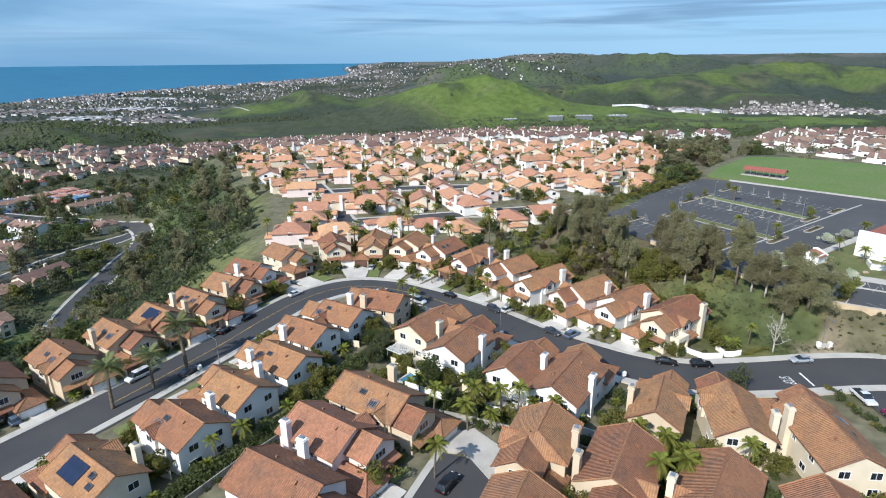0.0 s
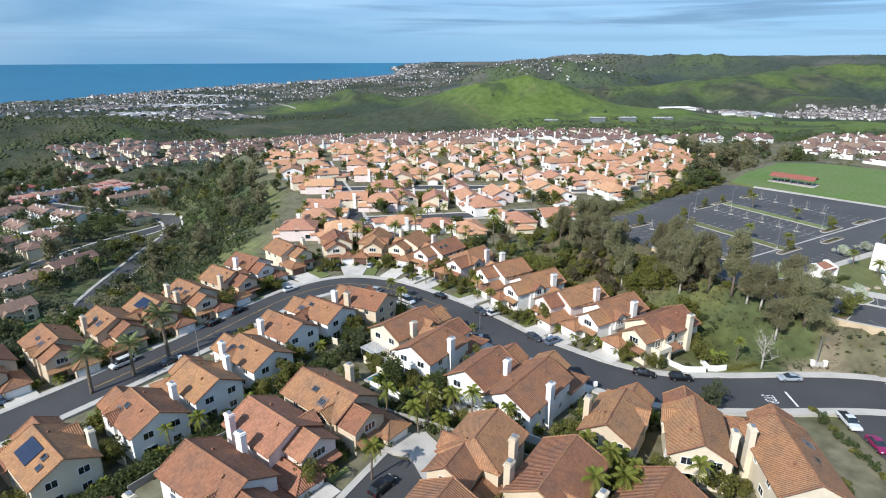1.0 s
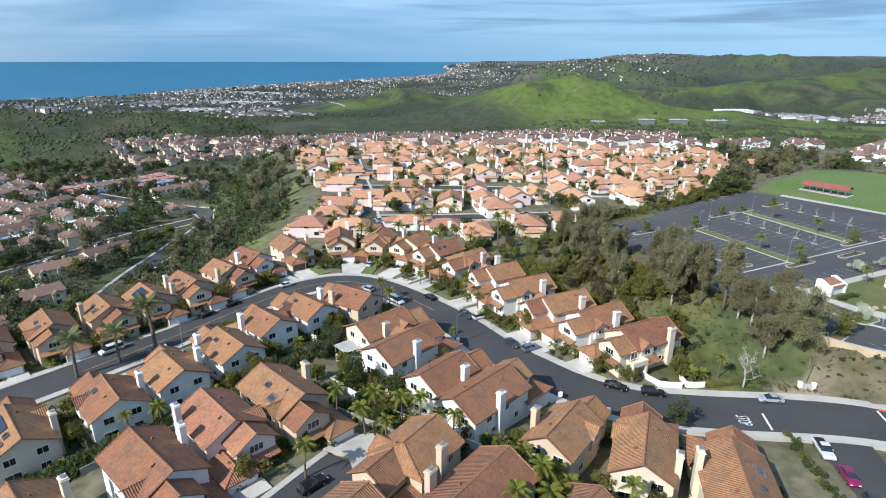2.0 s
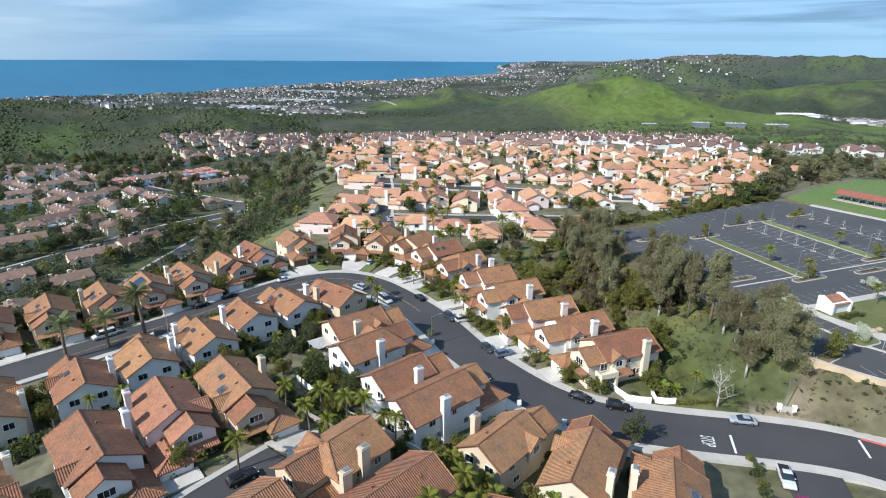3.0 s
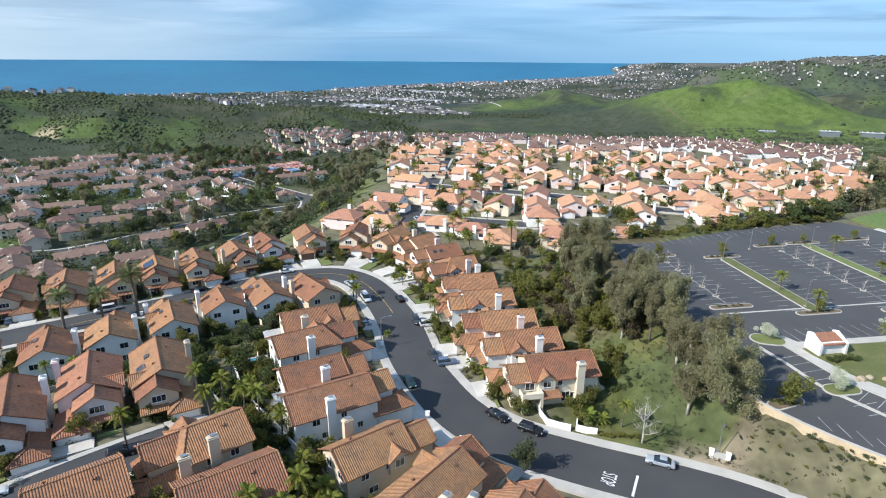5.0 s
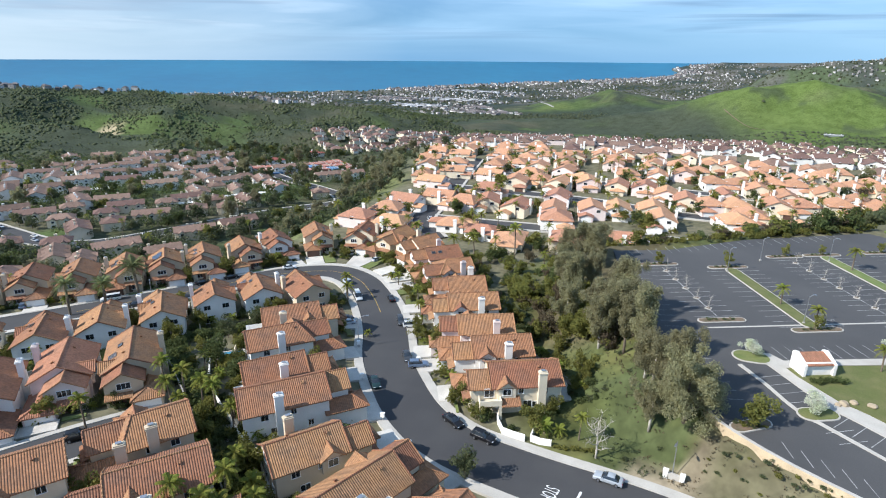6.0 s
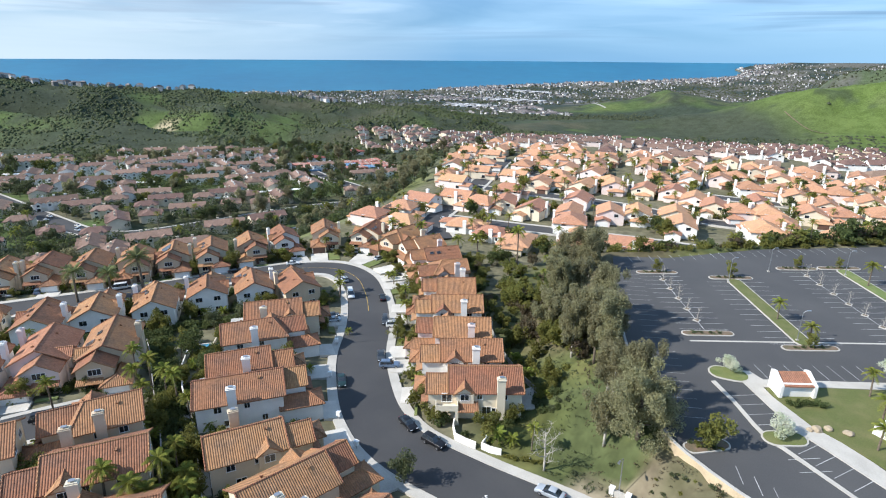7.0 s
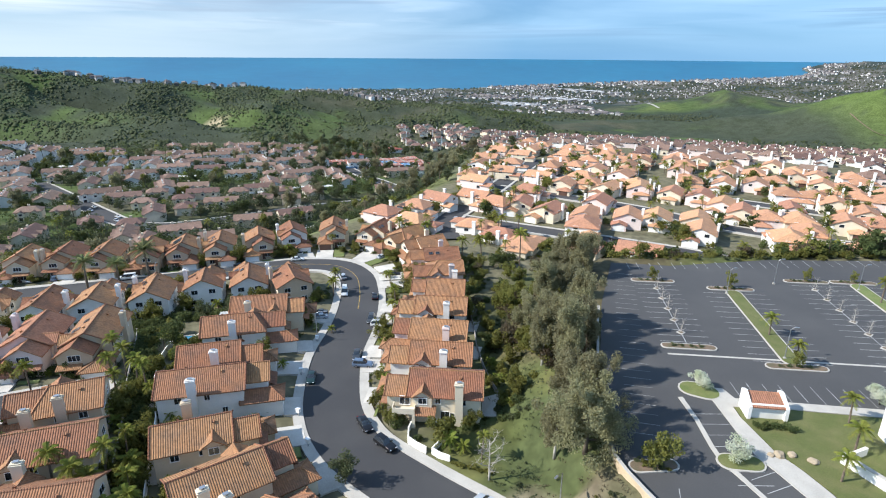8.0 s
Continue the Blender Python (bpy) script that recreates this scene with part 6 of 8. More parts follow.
FAR_SHRUBS = [shrub_proto(86, 1.7, 2.2, 17, 0.5, BROAD, "dense dark green shrub", 7), shrub_proto(87, 2.0, 2.6, 18, 0.55, BRIGHT, "large loose yellow-green bush", 8), shrub_proto(88, 1.6, 1.5, 17, 0.45, SCRUB, "low grey-green shrub", 7)]
BLOSSOMS = tree_proto("blossom_tree", 91, 3.8, 1.9, 8, 0.85, 170, 0.17, BLOSSOM, BARK, "small tree covered in white blossom", "tree", 0.85, 0, 0.3, 0.1, 1.2, 6)
YELLOW_TREE = tree_proto("tree", 93, 4.0, 1.4, 7, 0.7, 70, 0.2, BRIGHT, BARK, "small thin yellow-green tree on an island", "tree", 0.8, 0, 0.4, 0.08, 1.3, 2)


def bare_proto(seed, height, sp, twigs, r, label, material):
    """A leafless tree with forking limbs and fine twigs."""
    rs = np.random.RandomState(seed)
    ob = thing("bare_tree", 0, 0, -500, 0, label, "tree")
    shape, ends = limbs(rs, height, 10, sp, 0.25, r, 0.3)
    part("trunk", add_mesh("trunk", *shape, material, smooth_faces=True), ob)
    ps = []
    for e in ends:
        for _ in range(twigs):
            d = Vector((rs.normal() * 0.6, rs.normal() * 0.6, abs(rs.normal()) * 0.7)) * sp * 0.35
            m = Vector(e) + d * 0.5 + Vector((rs.normal() * 0.1, rs.normal() * 0.1, 0))
            ps.append(tube([e, m, Vector(e) + d], [r * 0.12, r * 0.08, r * 0.04], 3, False))
    part("crown", add_mesh("crown", *join(*ps), material), ob)
    return ob


BARE = bare_proto(95, 8.5, 3.2, 7, 0.2, "leafless pale tree above the pavement", PALE_BARK)
BARE_YOUNG = bare_proto(96, 4.0, 1.1, 4, 0.07, "leafless young tree in a kerbed pit", PALE_BARK)
TALLY, REST = {}, []


def plant(proto, x, y, s=1.0, sink=0.0, z=None, turn=None, stuff=False):
    s *= prg.uniform(0.9, 1.12)
    a = prg.uniform(0, 360) if turn is None else turn
    proto.scale = (s, s, s * prg.uniform(0.93, 1.08))
    m = pose(x, y, (gz(x, y) if z is None else z) - sink, 0, 0, a)
    kind = proto.name.split(".")[0]
    TALLY[kind] = TALLY.get(kind, 0) + 1
    if stuff or TALLY[kind] > {"tree": 230, "palm_tree": 240}.get(kind, 290):
        REST.append((proto, m @ Matrix.Diagonal((*proto.scale, 1))))
    else:
        again(proto, m)
    proto.scale = (1, 1, 1)


prg = random.Random(9)


def on_road(x, y, extra=0.5):
    for pts, half, ww in ROADS:
        if min((x - a) ** 2 + (y - b) ** 2 for a, b in pts[::2]) < (half + ww + extra) ** 2:
            return True
    return False


def clear_of_houses(x, y, gap=0.0):
    return all((x - a) ** 2 + (y - b) ** 2 > (r - 2.6 + gap) ** 2 for a, b, r in HOUSES)


# eucalyptus belt between the gardens and the car park
for i, (x, y) in enumerate([(40, 193), (46.5, 184), (52, 166), (53.5, 157), (62.3, 150), (68, 147.5), (71.5, 141.5), (77.6, 133.5), (66, 157), (50, 190), (73, 148), (48, 174), (64, 161.5), (55, 171), (43, 181), (52, 184), (69, 153), (47, 190), (75.5, 137.5), (79.5, 130.5), (83.5, 128.5), (65.5, 144.5)]):
    plant(EUCS[i % 4], x, y, prg.uniform(0.92, 1.1), 0.3)
plant(BIG_EUC, 86.4, 124.2, 0.92, 0.2)
plant(EUCS[1], 81.0, 124.6, 0.9, 0.2)
for _ in range(95):
    k = prg.uniform(0, 1)
    x, y = 36 + 34 * k + prg.uniform(-9, 8), 186 - 40 * k + prg.uniform(-9, 9)
    if edge(np.array(x), np.array(y), LOT) > 1.5 and clear_of_houses(x, y, 1):
        plant(prg.choice((SHRUBS[4], SHRUBS[3], SHRUBS[3], SHRUBS[4], BROADS[3], SHRUBS[1], BROADS[1])), x, y, prg.uniform(0.45, 0.9), 0.1)
for _ in range(12):
    k = prg.uniform(0, 1)
    x, y = 62 + 22 * k + prg.uniform(-5, 4), 144 - 24 * k + prg.uniform(-6, 3)
    if edge(np.array(x), np.array(y), LOT) > 1.5 and clear_of_houses(x, y, 1):
        plant(prg.choice((SHRUBS[1], SHRUBS[3], SHRUBS[3])), x, y, prg.uniform(0.4, 0.8), 0.1)
# trees and bushes that fill the ground behind the upper gardens
for _ in range(60):
    k = prg.uniform(0, 1)
    x, y = 26 + 33 * k + prg.uniform(1, 13), 176 - 35 * k + prg.uniform(1, 12)
    if edge(np.array(x), np.array(y), LOT) > 2 and clear_of_houses(x, y, 1.5):
        plant(prg.choice((SHRUBS[4], SHRUBS[3], SHRUBS[1], BROADS[1], SHRUBS[3], BROADS[3])), x, y, prg.uniform(0.5, 0.9), 0.1)
# gardens and slope between the bend and the belt
for _ in range(110):
    x, y = prg.uniform(6, 48), prg.uniform(168, 226)
    if x + 0.75 * y > 138 and edge(np.array(x), np.array(y), LOT) > 2 and clear_of_houses(x, y, 0.6) and not on_road(x, y, 0.6):
        plant(prg.choice((SHRUBS[0], SHRUBS[1], SHRUBS[2], SHRUBS[3], BROADS[0], BROADS[1], BROADS[3], PALMS[3])), x, y, prg.uniform(0.5, 0.85), 0.1)
# bare cutting with rows of low plants
for j in range(4):
    for i in range(17):
        x, y = 91 + i * 1.9 + prg.uniform(-0.5, 0.5), 119.6 - j * 1.5 - 0.36 * i + prg.uniform(-0.3, 0.3)
        plant(SHRUBS[3] if (i + j) % 3 else SHRUBS[1], x, y, prg.uniform(0.25, 0.5), 0.05)
plant(BARE, 74.6, 115.6, 1.05, 0.1)
# flowering and young trees, palms and shrubs of the car park
for x, y in ((94.2, 152.2), (104.9, 136.0), (118.4, 167.5), (127, 172)):
    plant(BLOSSOMS, x, y, 0.95, z=lotz(x, y) + 0.15)
plant(BROADS[1], 96.4, 127.0, 0.72, z=lotz(96, 127) + 0.15)
for x, y, k in ((104.6, 172.5, 1), (97.6, 182.0, 3), (115.4, 157.9, 1), (117, 141.5, 3), (117.3, 150.5, 3), (113, 217, 1), (122, 203.5, 3), (131, 171, 1)):
    plant(PALMS[k], x, y, 0.85, z=lotz(x, y) + 0.15)
for p in BARE_SPOTS:
    plant(BARE_YOUNG, p[0], p[1], 0.9, z=lotz(*p) + 0.1)
for i, p in enumerate(ISLAND_SPOTS):
    if i % 2 == 0 or i > 5:
        plant(YELLOW_TREE, p[0], p[1], 0.75 if i % 3 else 1.0, z=lotz(*p) + 0.1)
    for k in (-3, -1.4, 0.6, 2.4):
        q = at(p, 0, k)
        plant(SHRUBS[3], q[0], q[1], 0.42, z=lotz(*q) + 0.1)
for k in range(7):
    q = at((105.0, 146.7), 0, k * 0.85 - 0.4)
    plant(SHRUBS[0], q[0], q[1], 0.62, z=lotz(*q) + 0.1)
for k in range(8):
    plant(SHRUBS[1 if k % 3 == 0 else 3], 95 + k * 0.5 - (k % 2) * 1.8, 126 + k * 0.25, 0.42, z=lotz(96, 127) + 0.1)
# trees along the far edge of the car park and round the field
for i in range(190):
    k = i / 189
    x, y = 50 + 68 * k + prg.uniform(-5, 1), 207 + 57 * k + prg.uniform(-1, 5)
    plant(prg.choice((FAR_SHRUBS[0], FAR_SHRUBS[1], FAR_SHRUBS[0], FAR_SHRUBS[1], FAR_BROADS[0], BROADS[3], FAR_BROADS[1], FAR_SHRUBS[2], BROADS[3])), x, y, prg.uniform(0.55, 0.85), 0.3)
    if i % 2:
        plant(SHRUBS[prg.choice((1, 3, 4))], x + 2.2, y - 2.6, prg.uniform(0.5, 0.8), 0.2)
for _ in range(150):
    x, y = prg.uniform(118, 235), prg.uniform(268, 480)
    if edge(np.array(x), np.array(y), LOT) > 5 and clear_of_houses(x, y, 2):
        plant(prg.choice((FAR_BROADS[0], FAR_BROADS[2], FAR_BROADS[3], FAR_EUCS[1], BROADS[3], SHRUBS[2])), x, y, prg.uniform(0.9, 1.4), 0.3)

# palms of the street and gardens
for x, y, s in ((-68, 100.3, 1.0), (-63.3, 107.8, 0.95), (-59.2, 115.2, 1.05)):
    plant(DATES[0], x, y, s)
for i, (x, y, s) in enumerate([(-1.5, 71.5, 0.85), (4, 84, 1.0), (5.5, 86, 0.9), (36, 76, 0.9), (33.5, 73, 1.0), (38.5, 74.5, 0.85), (31, 77, 0.8), (8, 83, 0.9), (10, 86.5, 0.95), (-5, 97.5, 0.8), (13, 87, 0.85), (-9, 148, 1.0), (-12, 151, 0.85), (16, 149, 0.8), (12.5, 153, 0.75), (-4, 166, 0.75), (-33, 197, 1.1), (-30, 199, 1.2), (-19, 198, 1.15), (-15, 200, 1.1), (-46, 176, 0.7), (-52, 160.5, 0.7), (-49.5, 91, 0.7), (-35, 84, 0.8), (-38.5, 80, 0.7), (2, 204, 1.2), (17, 206, 1.25), (-6, 203, 1.1), (70.5, 118.8, 0.65), (44, 70, 0.9), (46, 72, 0.8), (16, 88.5, 0.8), (19, 86, 0.75), (41.5, 72, 0.9), (-1.9, 86.5, 0.8), (18.8, 77.4, 0.9), (35.3, 68.4, 1.0), (37.2, 70.4, 0.95), (30.2, 66.9, 0.9)]):
    plant(PALMS[i % 4], x, y, s)
for x, y, s in ((44.8, 119.6, 0.9), (46.6, 118.6, 0.8), (36.3, 127.6, 0.7), (64.5, 117.6, 0.9), (67.2, 118.2, 0.8), (27.5, 137, 0.8), (18.5, 146.2, 0.8), (-8.5, 168.5, 0.8), (33, 131, 0.7), (12, 131.5, 0.6), (20, 112.5, 0.7)):
    plant(LITTLE_PALM, x, y, s)
# round tree at the kerb, oaks by the hedge
plant(BROADS[4], 58.3, 99.3, 0.62)
for x, y, k, s in ((-12.5, 103, 1, 0.65), (-16, 112, 4, 0.6), (-25, 103, 1, 0.8), (-3, 99, 2, 0.85), (6, 97, 2, 0.7), (1, 93, 0, 0.6), (-29, 98, 1, 0.7), (-6.5, 80.5, 3, 0.7), (-4.5, 78, 0, 0.5), (-14, 119, 4, 0.7), (-18, 124, 0, 0.6)):
    plant(BROADS[k], x, y, s)

# hedge slopes behind the gardens
for line, n in (([(-46, 66), (-40, 75), (-33, 83.5), (-27.5, 92), (-24, 101), (-21, 111), (-14, 122)], 190), ([(48, 68.5), (35, 75), (21, 82), (8, 87.5), (-2, 92), (-14, 97), (-21, 101)], 210)):
    pts = curve_points(line, 1.2)
    for i in range(n):
        x, y = pts[int(i / n * (len(pts) - 1))]
        plant(SHRUBS[(0, 3, 2, 0, 3)[i % 5]], x + prg.uniform(-2.2, 2.2), y + prg.uniform(-1.9, 1.9), prg.uniform(0.7, 1.1), 0.1)
# hedge by the side lane
for i in range(13):
    plant(SHRUBS[0 if i % 3 else 1], 77.6 + 0.12 * i + prg.uniform(-0.5, 0.5), 100 - i * 2.0, 0.8)
# hedges in front of the last house
for i in range(8):
    plant(SHRUBS[1], 67.6 + i * 0.9, 114.6 + 0.35 * i + prg.uniform(-0.2, 0.2), 0.5)

# gardens: shrubs round each near house
for x, y, r in list(HOUSES)[:47]:
    for _ in range(34):
        a, d = prg.uniform(0, 2 * math.pi), prg.uniform(6.4, 11.5)
        px, py = x + d * math.cos(a), y + d * math.sin(a)
        if not on_road(px, py, 0.6) and clear_of_houses(px, py, 0.4) and edge(np.array(px), np.array(py), LOT) > 3:
            plant(prg.choice((SHRUBS[0], SHRUBS[1], SHRUBS[0], SHRUBS[3], SHRUBS[2], SHRUBS[2], BROADS[1], LITTLE_PALM)), px, py, prg.uniform(0.45, 0.9), 0.05)
# planting in the front gardens along the upper side and the bend
for x, y, front, length, side in ((-53, 181.5, -40, 15, -1), (-38.5, 190.5, -68, 14, 1), (-25.5, 192.5, -92, 15, -1), (-12.5, 190, -112, 13.5, 1), (-1.5, 183.5, -128, 15, 1), (8.5, 174.5, -132, 14.5, -1), (19.5, 163, -142, 14, 1),
                                  (27.5, 152.5, -143, 16.5, -1), (37, 141.5, -145, 16.5, 1), (45.2, 133.2, -143, 16.5, -1), (54.2, 124.8, -143, 17.5, -1), (-66.4, 142.6, -32, 15, 1), (-62.3, 155.2, -30, 14.5, -1), (-60.2, 168, -27, 14.5, 1), (-71.6, 132, -33, 14, 1), (-77, 122, -34, 15, -1)):
    m = pose(x, y, 0, 0, 0, front)
    for _ in range(9):
        c = m @ Vector((length / 2 + prg.uniform(2.0, 6.5), -side * prg.uniform(0.9, 5.0), 0))
        if not on_road(c.x, c.y, 0.2):
            plant(prg.choice((SHRUBS[0], SHRUBS[1], SHRUBS[3], SHRUBS[1], LITTLE_PALM, SHRUBS[0], BROADS[1])), c.x, c.y, prg.uniform(0.3, 0.6), z=gz(c.x, c.y) + 0.2)
# paved patios and planting behind the houses on both sides of the street
for x, y, front, length in ((-1.5, 183.5, -128, 15), (8.5, 174.5, -132, 14.5), (19.5, 163, -142, 14), (27.5, 152.5, -143, 16.5), (37, 141.5, -145, 16.5), (45.2, 133.2, -143, 16.5), (54.2, 124.8, -143, 17.5),
                            (38, 87.2, 63, 15.5), (24.2, 95.6, 56, 19), (15.8, 101.2, 57, 15.5), (4.8, 112.4, 57, 17.5), (-2.6, 123.2, 52, 17)):
    m = pose(x, y, 0, 0, 0, front)
    h = length / 2
    q = [m @ Vector(c) for c in ((-h - 0.2, -3.6, 0), (-h - 0.2, 2.6, 0), (-h - 3.0, 2.6, 0), (-h - 3.6, -3.6, 0))]
    v = [(c.x, c.y, gz(c.x, c.y) + 0.3) for c in q] + [(c.x, c.y, gz(c.x, c.y) - 0.6) for c in q]
    tagged(new("patio", add_mesh("patio", v, [(0, 3, 2, 1)[::-1], (0, 1, 5, 4), (1, 2, 6, 5), (2, 3, 7, 6), (3, 0, 4, 7)], DRIVE)), "pale concrete patio behind a house", "patio", kind="structure")
    for _ in range(16):
        c = m @ Vector((-h - prg.uniform(3.9, 7.5), prg.uniform(-5.5, 5.5), 0))
        if clear_of_houses(c.x, c.y, 0.2) and edge(np.array(c.x), np.array(c.y), LOT) > 2:
            plant(prg.choice((SHRUBS[0], SHRUBS[1], SHRUBS[2], SHRUBS[3], LITTLE_PALM, BROADS[1])), c.x, c.y, prg.uniform(0.4, 0.75), 0.05)
# trees and palms among the further houses
for x, y in [p for p in placed if p[1] < 440]:
    for _ in range(7):
        a, d = prg.uniform(0, 2 * math.pi), prg.uniform(7.2, 10.5)
        px, py = x + d * math.cos(a), y + d * math.sin(a)
        if clear_of_houses(px, py) and not on_road(px, py):
            plant(prg.choice((FAR_PALMS[0], FAR_PALMS[1], FAR_BROADS[0], FAR_PALMS[0], FAR_BROADS[1], FAR_SHRUBS[0], FAR_SHRUBS[1], FAR_SHRUBS[1])), px, py, prg.uniform(0.7, 1.0))
# slope below the outer row
for x, y, k in ((-118, 205, 4), (-105, 215, 0), (-112, 235, 1), (-100, 250, 2), (-125, 255, 1), (-115, 275, 3), (-108, 290, 0), (-130, 300, 4), (-140, 285, 1), (-125, 320, 1), (-142, 330, 0), (-150, 350, 3), (-135, 345, 4), (-160, 372, 1), (-150, 385, 0), (-172, 395, 4), (-185, 420, 1), (-120, 180, 3), (-132, 190, 0), (-138, 215, 1), (-128, 165, 3), (-140, 240, 3), (-155, 265, 1), (-98, 268, 3)):
    plant(FAR_EUCS[k % 2], x, y, prg.uniform(0.8, 1.1), 0.5)
for _ in range(110):
    y = prg.uniform(70, 460)
    x = prg.uniform(-210, -70)
    d = float(edge(np.array(x), np.array(y), MESA))
    if 3 < d < 60 and clear_of_houses(x, y):
        plant(prg.choice((FAR_SHRUBS[2], FAR_SHRUBS[0], FAR_BROADS[3], FAR_SHRUBS[1], FAR_SHRUBS[2], FAR_BROADS[0])), x, y, prg.uniform(0.7, 1.2), 0.2, stuff=True)
count = 0
while count < 420:
    x, y = prg.uniform(-520, -100), prg.uniform(70, 560)
    d = float(edge(np.array(x), np.array(y), MESA))
    if d < 18 or on_road(x, y, 1) or not clear_of_houses(x, y, 0.5) or (prg.random() < 0.45 and d < 60):
        continue
    count += 1
    plant(prg.choice((FAR_BROADS[0], FAR_BROADS[2], FAR_BROADS[3], FAR_BROADS[3], FAR_BROADS[1], FAR_EUCS[1], FAR_BROADS[0], FAR_PALMS[1])), x, y, prg.uniform(0.85, 1.35), 0.3)
merged("garden_plants", [j for j in REST if j[0].name.startswith("shrub")], "shrubs of the gardens and slopes", "shrubs")
merged("valley_trees", [j for j in REST if not j[0].name.startswith("shrub")], "trees among the houses and in the valley", "trees")
for ob in FAR_PALMS + FAR_SHRUBS + EUCS + FAR_EUCS + FAR_BROADS + BROADS + PALMS + DATES + SHRUBS + [BIG_EUC, LITTLE_PALM, BLOSSOMS, YELLOW_TREE, BARE, BARE_YOUNG]:
    for o in (*family(ob), ob):
        bpy.data.objects.remove(o)


def blob_field(name, rs, xy, z, radius, material, label, leaves=0, size=0.5):
    """Countless bushes as one mesh: each a ragged clump."""
    n = len(xy)
    if leaves:
        c = np.column_stack([xy, z + radius * 0.55])
        v, f = leaf_quads(rs, c, radius, leaves, size, 0.8, 0, 1.3)
    else:
        base = np.array([(0, 0, 1), (0.9, 0, 0.35), (0.28, 0.86, 0.35), (-0.73, 0.53, 0.35), (-0.73, -0.53, 0.35), (0.28, -0.86, 0.35), (1, 0.1, -0.3), (0.2, 0.95, -0.3), (-0.8, 0.6, -0.3), (-0.8, -0.6, -0.3), (0.25, -1, -0.3)])
        tri = [(0, 1 + k, 1 + (k + 1) % 5) for k in range(5)] + [(1 + k, 6 + k, 6 + (k + 1) % 5) for k in range(5)] + [(1 + k, 6 + (k + 1) % 5, 1 + (k + 1) % 5) for k in range(5)]
        jit = rs.uniform(0.65, 1.3, (n, 11, 1))
        v = base[None] * jit * radius[:, None, None]
        v[:, :, 2] *= 0.8
        v += np.column_stack([xy, z])[:, None, :]
        f = (np.array(tri)[None] + (np.arange(n) * 11)[:, None, None]).reshape(-1, 3)
        v = v.reshape(-1, 3)
    me = leaf_mesh(name, v, f, material)
    if not leaves:
        me.polygons.foreach_set("use_smooth", [True] * len(me.polygons))
    return tagged(new(name, me), label, "bushes", kind="stuff")


def field_z(x, y):
    return ground(x.reshape(1, -1), y.reshape(1, -1))[0]


rs = np.random.RandomState(5)
# scrub on the canyon hills
x, y = rs.uniform(-1150, -380, 46000), rs.uniform(60, 1080, 46000)
cfp = ridge(x, y, CANYON, 330)[0]
nn = np.array([noise.fractal((a / 70, b / 70, 2.2), 1, 2, 3) for a, b in zip(x, y)])
ok = (cfp > 0.1) & (nn + rs.uniform(-0.13, 0.13, len(x)) > -0.04)
x, y = x[ok], y[ok]
blob_field("scrub", rs, np.column_stack([x, y]), field_z(x, y), rs.uniform(1.0, 2.7, len(x)) * np.where(rs.uniform(size=len(x)) < 0.06, 1.7, 1.0), SCRUB, "dense grey-green chaparral on the canyon hills")
x, y = rs.uniform(-1150, -380, 16000), rs.uniform(60, 1080, 16000)
ok = ridge(x, y, CANYON, 330)[0] > 0.1
x, y = x[ok], y[ok]
blob_field("scrub", rs, np.column_stack([x, y]), field_z(x, y) - 0.3, rs.uniform(0.7, 1.7, len(x)), SCRUB, "low scattered scrub on the canyon hills")
# garden trees between the houses on the crest
x, y = rs.uniform(-1150, -500, 9000), rs.uniform(60, 1000, 9000)
ok = ridge(x, y, CANYON, 210)[0] > 0.965
x, y = x[ok][:420], y[ok][:420]
blob_field("woodland", rs, np.column_stack([x, y]), field_z(x, y) + 1.5, rs.uniform(1.4, 3.6, len(x)), FAR_LEAF, "dark garden trees along the crest", 26, 1.0)
# woods in the valley and beyond the plateau
x, y = rs.uniform(-620, 900, 9000), rs.uniform(90, 1350, 9000)
d = edge(x, y, MESA)
clear = np.ones(len(x), bool)
for a, b, r in HOUSES:
    clear &= (x - a) ** 2 + (y - b) ** 2 > (r - 1) ** 2
for pts, half, ww in ROADS[3:5]:
    clear &= line_dist(x, y, pts[::3]) > half + ww + 3
nn = np.array([noise.fractal((a / 90, b / 90, 5.2), 1, 2, 3) for a, b in zip(x, y)])
gfp = np.maximum(ridge(x, y, FRONT_HILL, 260)[0], ridge(x, y, [(60, 1180, 0), (300, 1190, 0), (560, 1240, 0), (800, 1280, 0)], 120)[0])
ok = (d > 25) & clear & (nn + rs.uniform(-0.4, 0.4, len(x)) > 0.0) & (gfp < 0.4) & ((y > 500) | (x < -150)) & (ridge(x, y, [(-455, 640, 0), (-440, 740, 0), (-390, 830, 0), (-320, 920, 0), (-220, 1000, 0), (-100, 1030, 0), (60, 1010, 0), (240, 980, 0)], 60)[0] < rs.uniform(0.3, 0.95, len(x)))
x, y = x[ok], y[ok]
blob_field("woodland", rs, np.column_stack([x, y]), field_z(x, y) + 1.5, rs.uniform(2.2, 4.6, len(x)), BROAD, "scattered dark green trees across the valley", 26, 1.25)
x, y = rs.uniform(-500, -85, 2600), rs.uniform(100, 520, 2600)
clear = (edge(x, y, MESA) > 14)
for a, b, r in HOUSES:
    clear &= (x - a) ** 2 + (y - b) ** 2 > (r - 2.5) ** 2
for pts, half, ww in ROADS[3:5]:
    clear &= line_dist(x, y, pts[::3]) > half + ww + 2
nn = np.array([noise.fractal((a / 60, b / 60, 4.4), 1, 2, 3) for a, b in zip(x, y)])
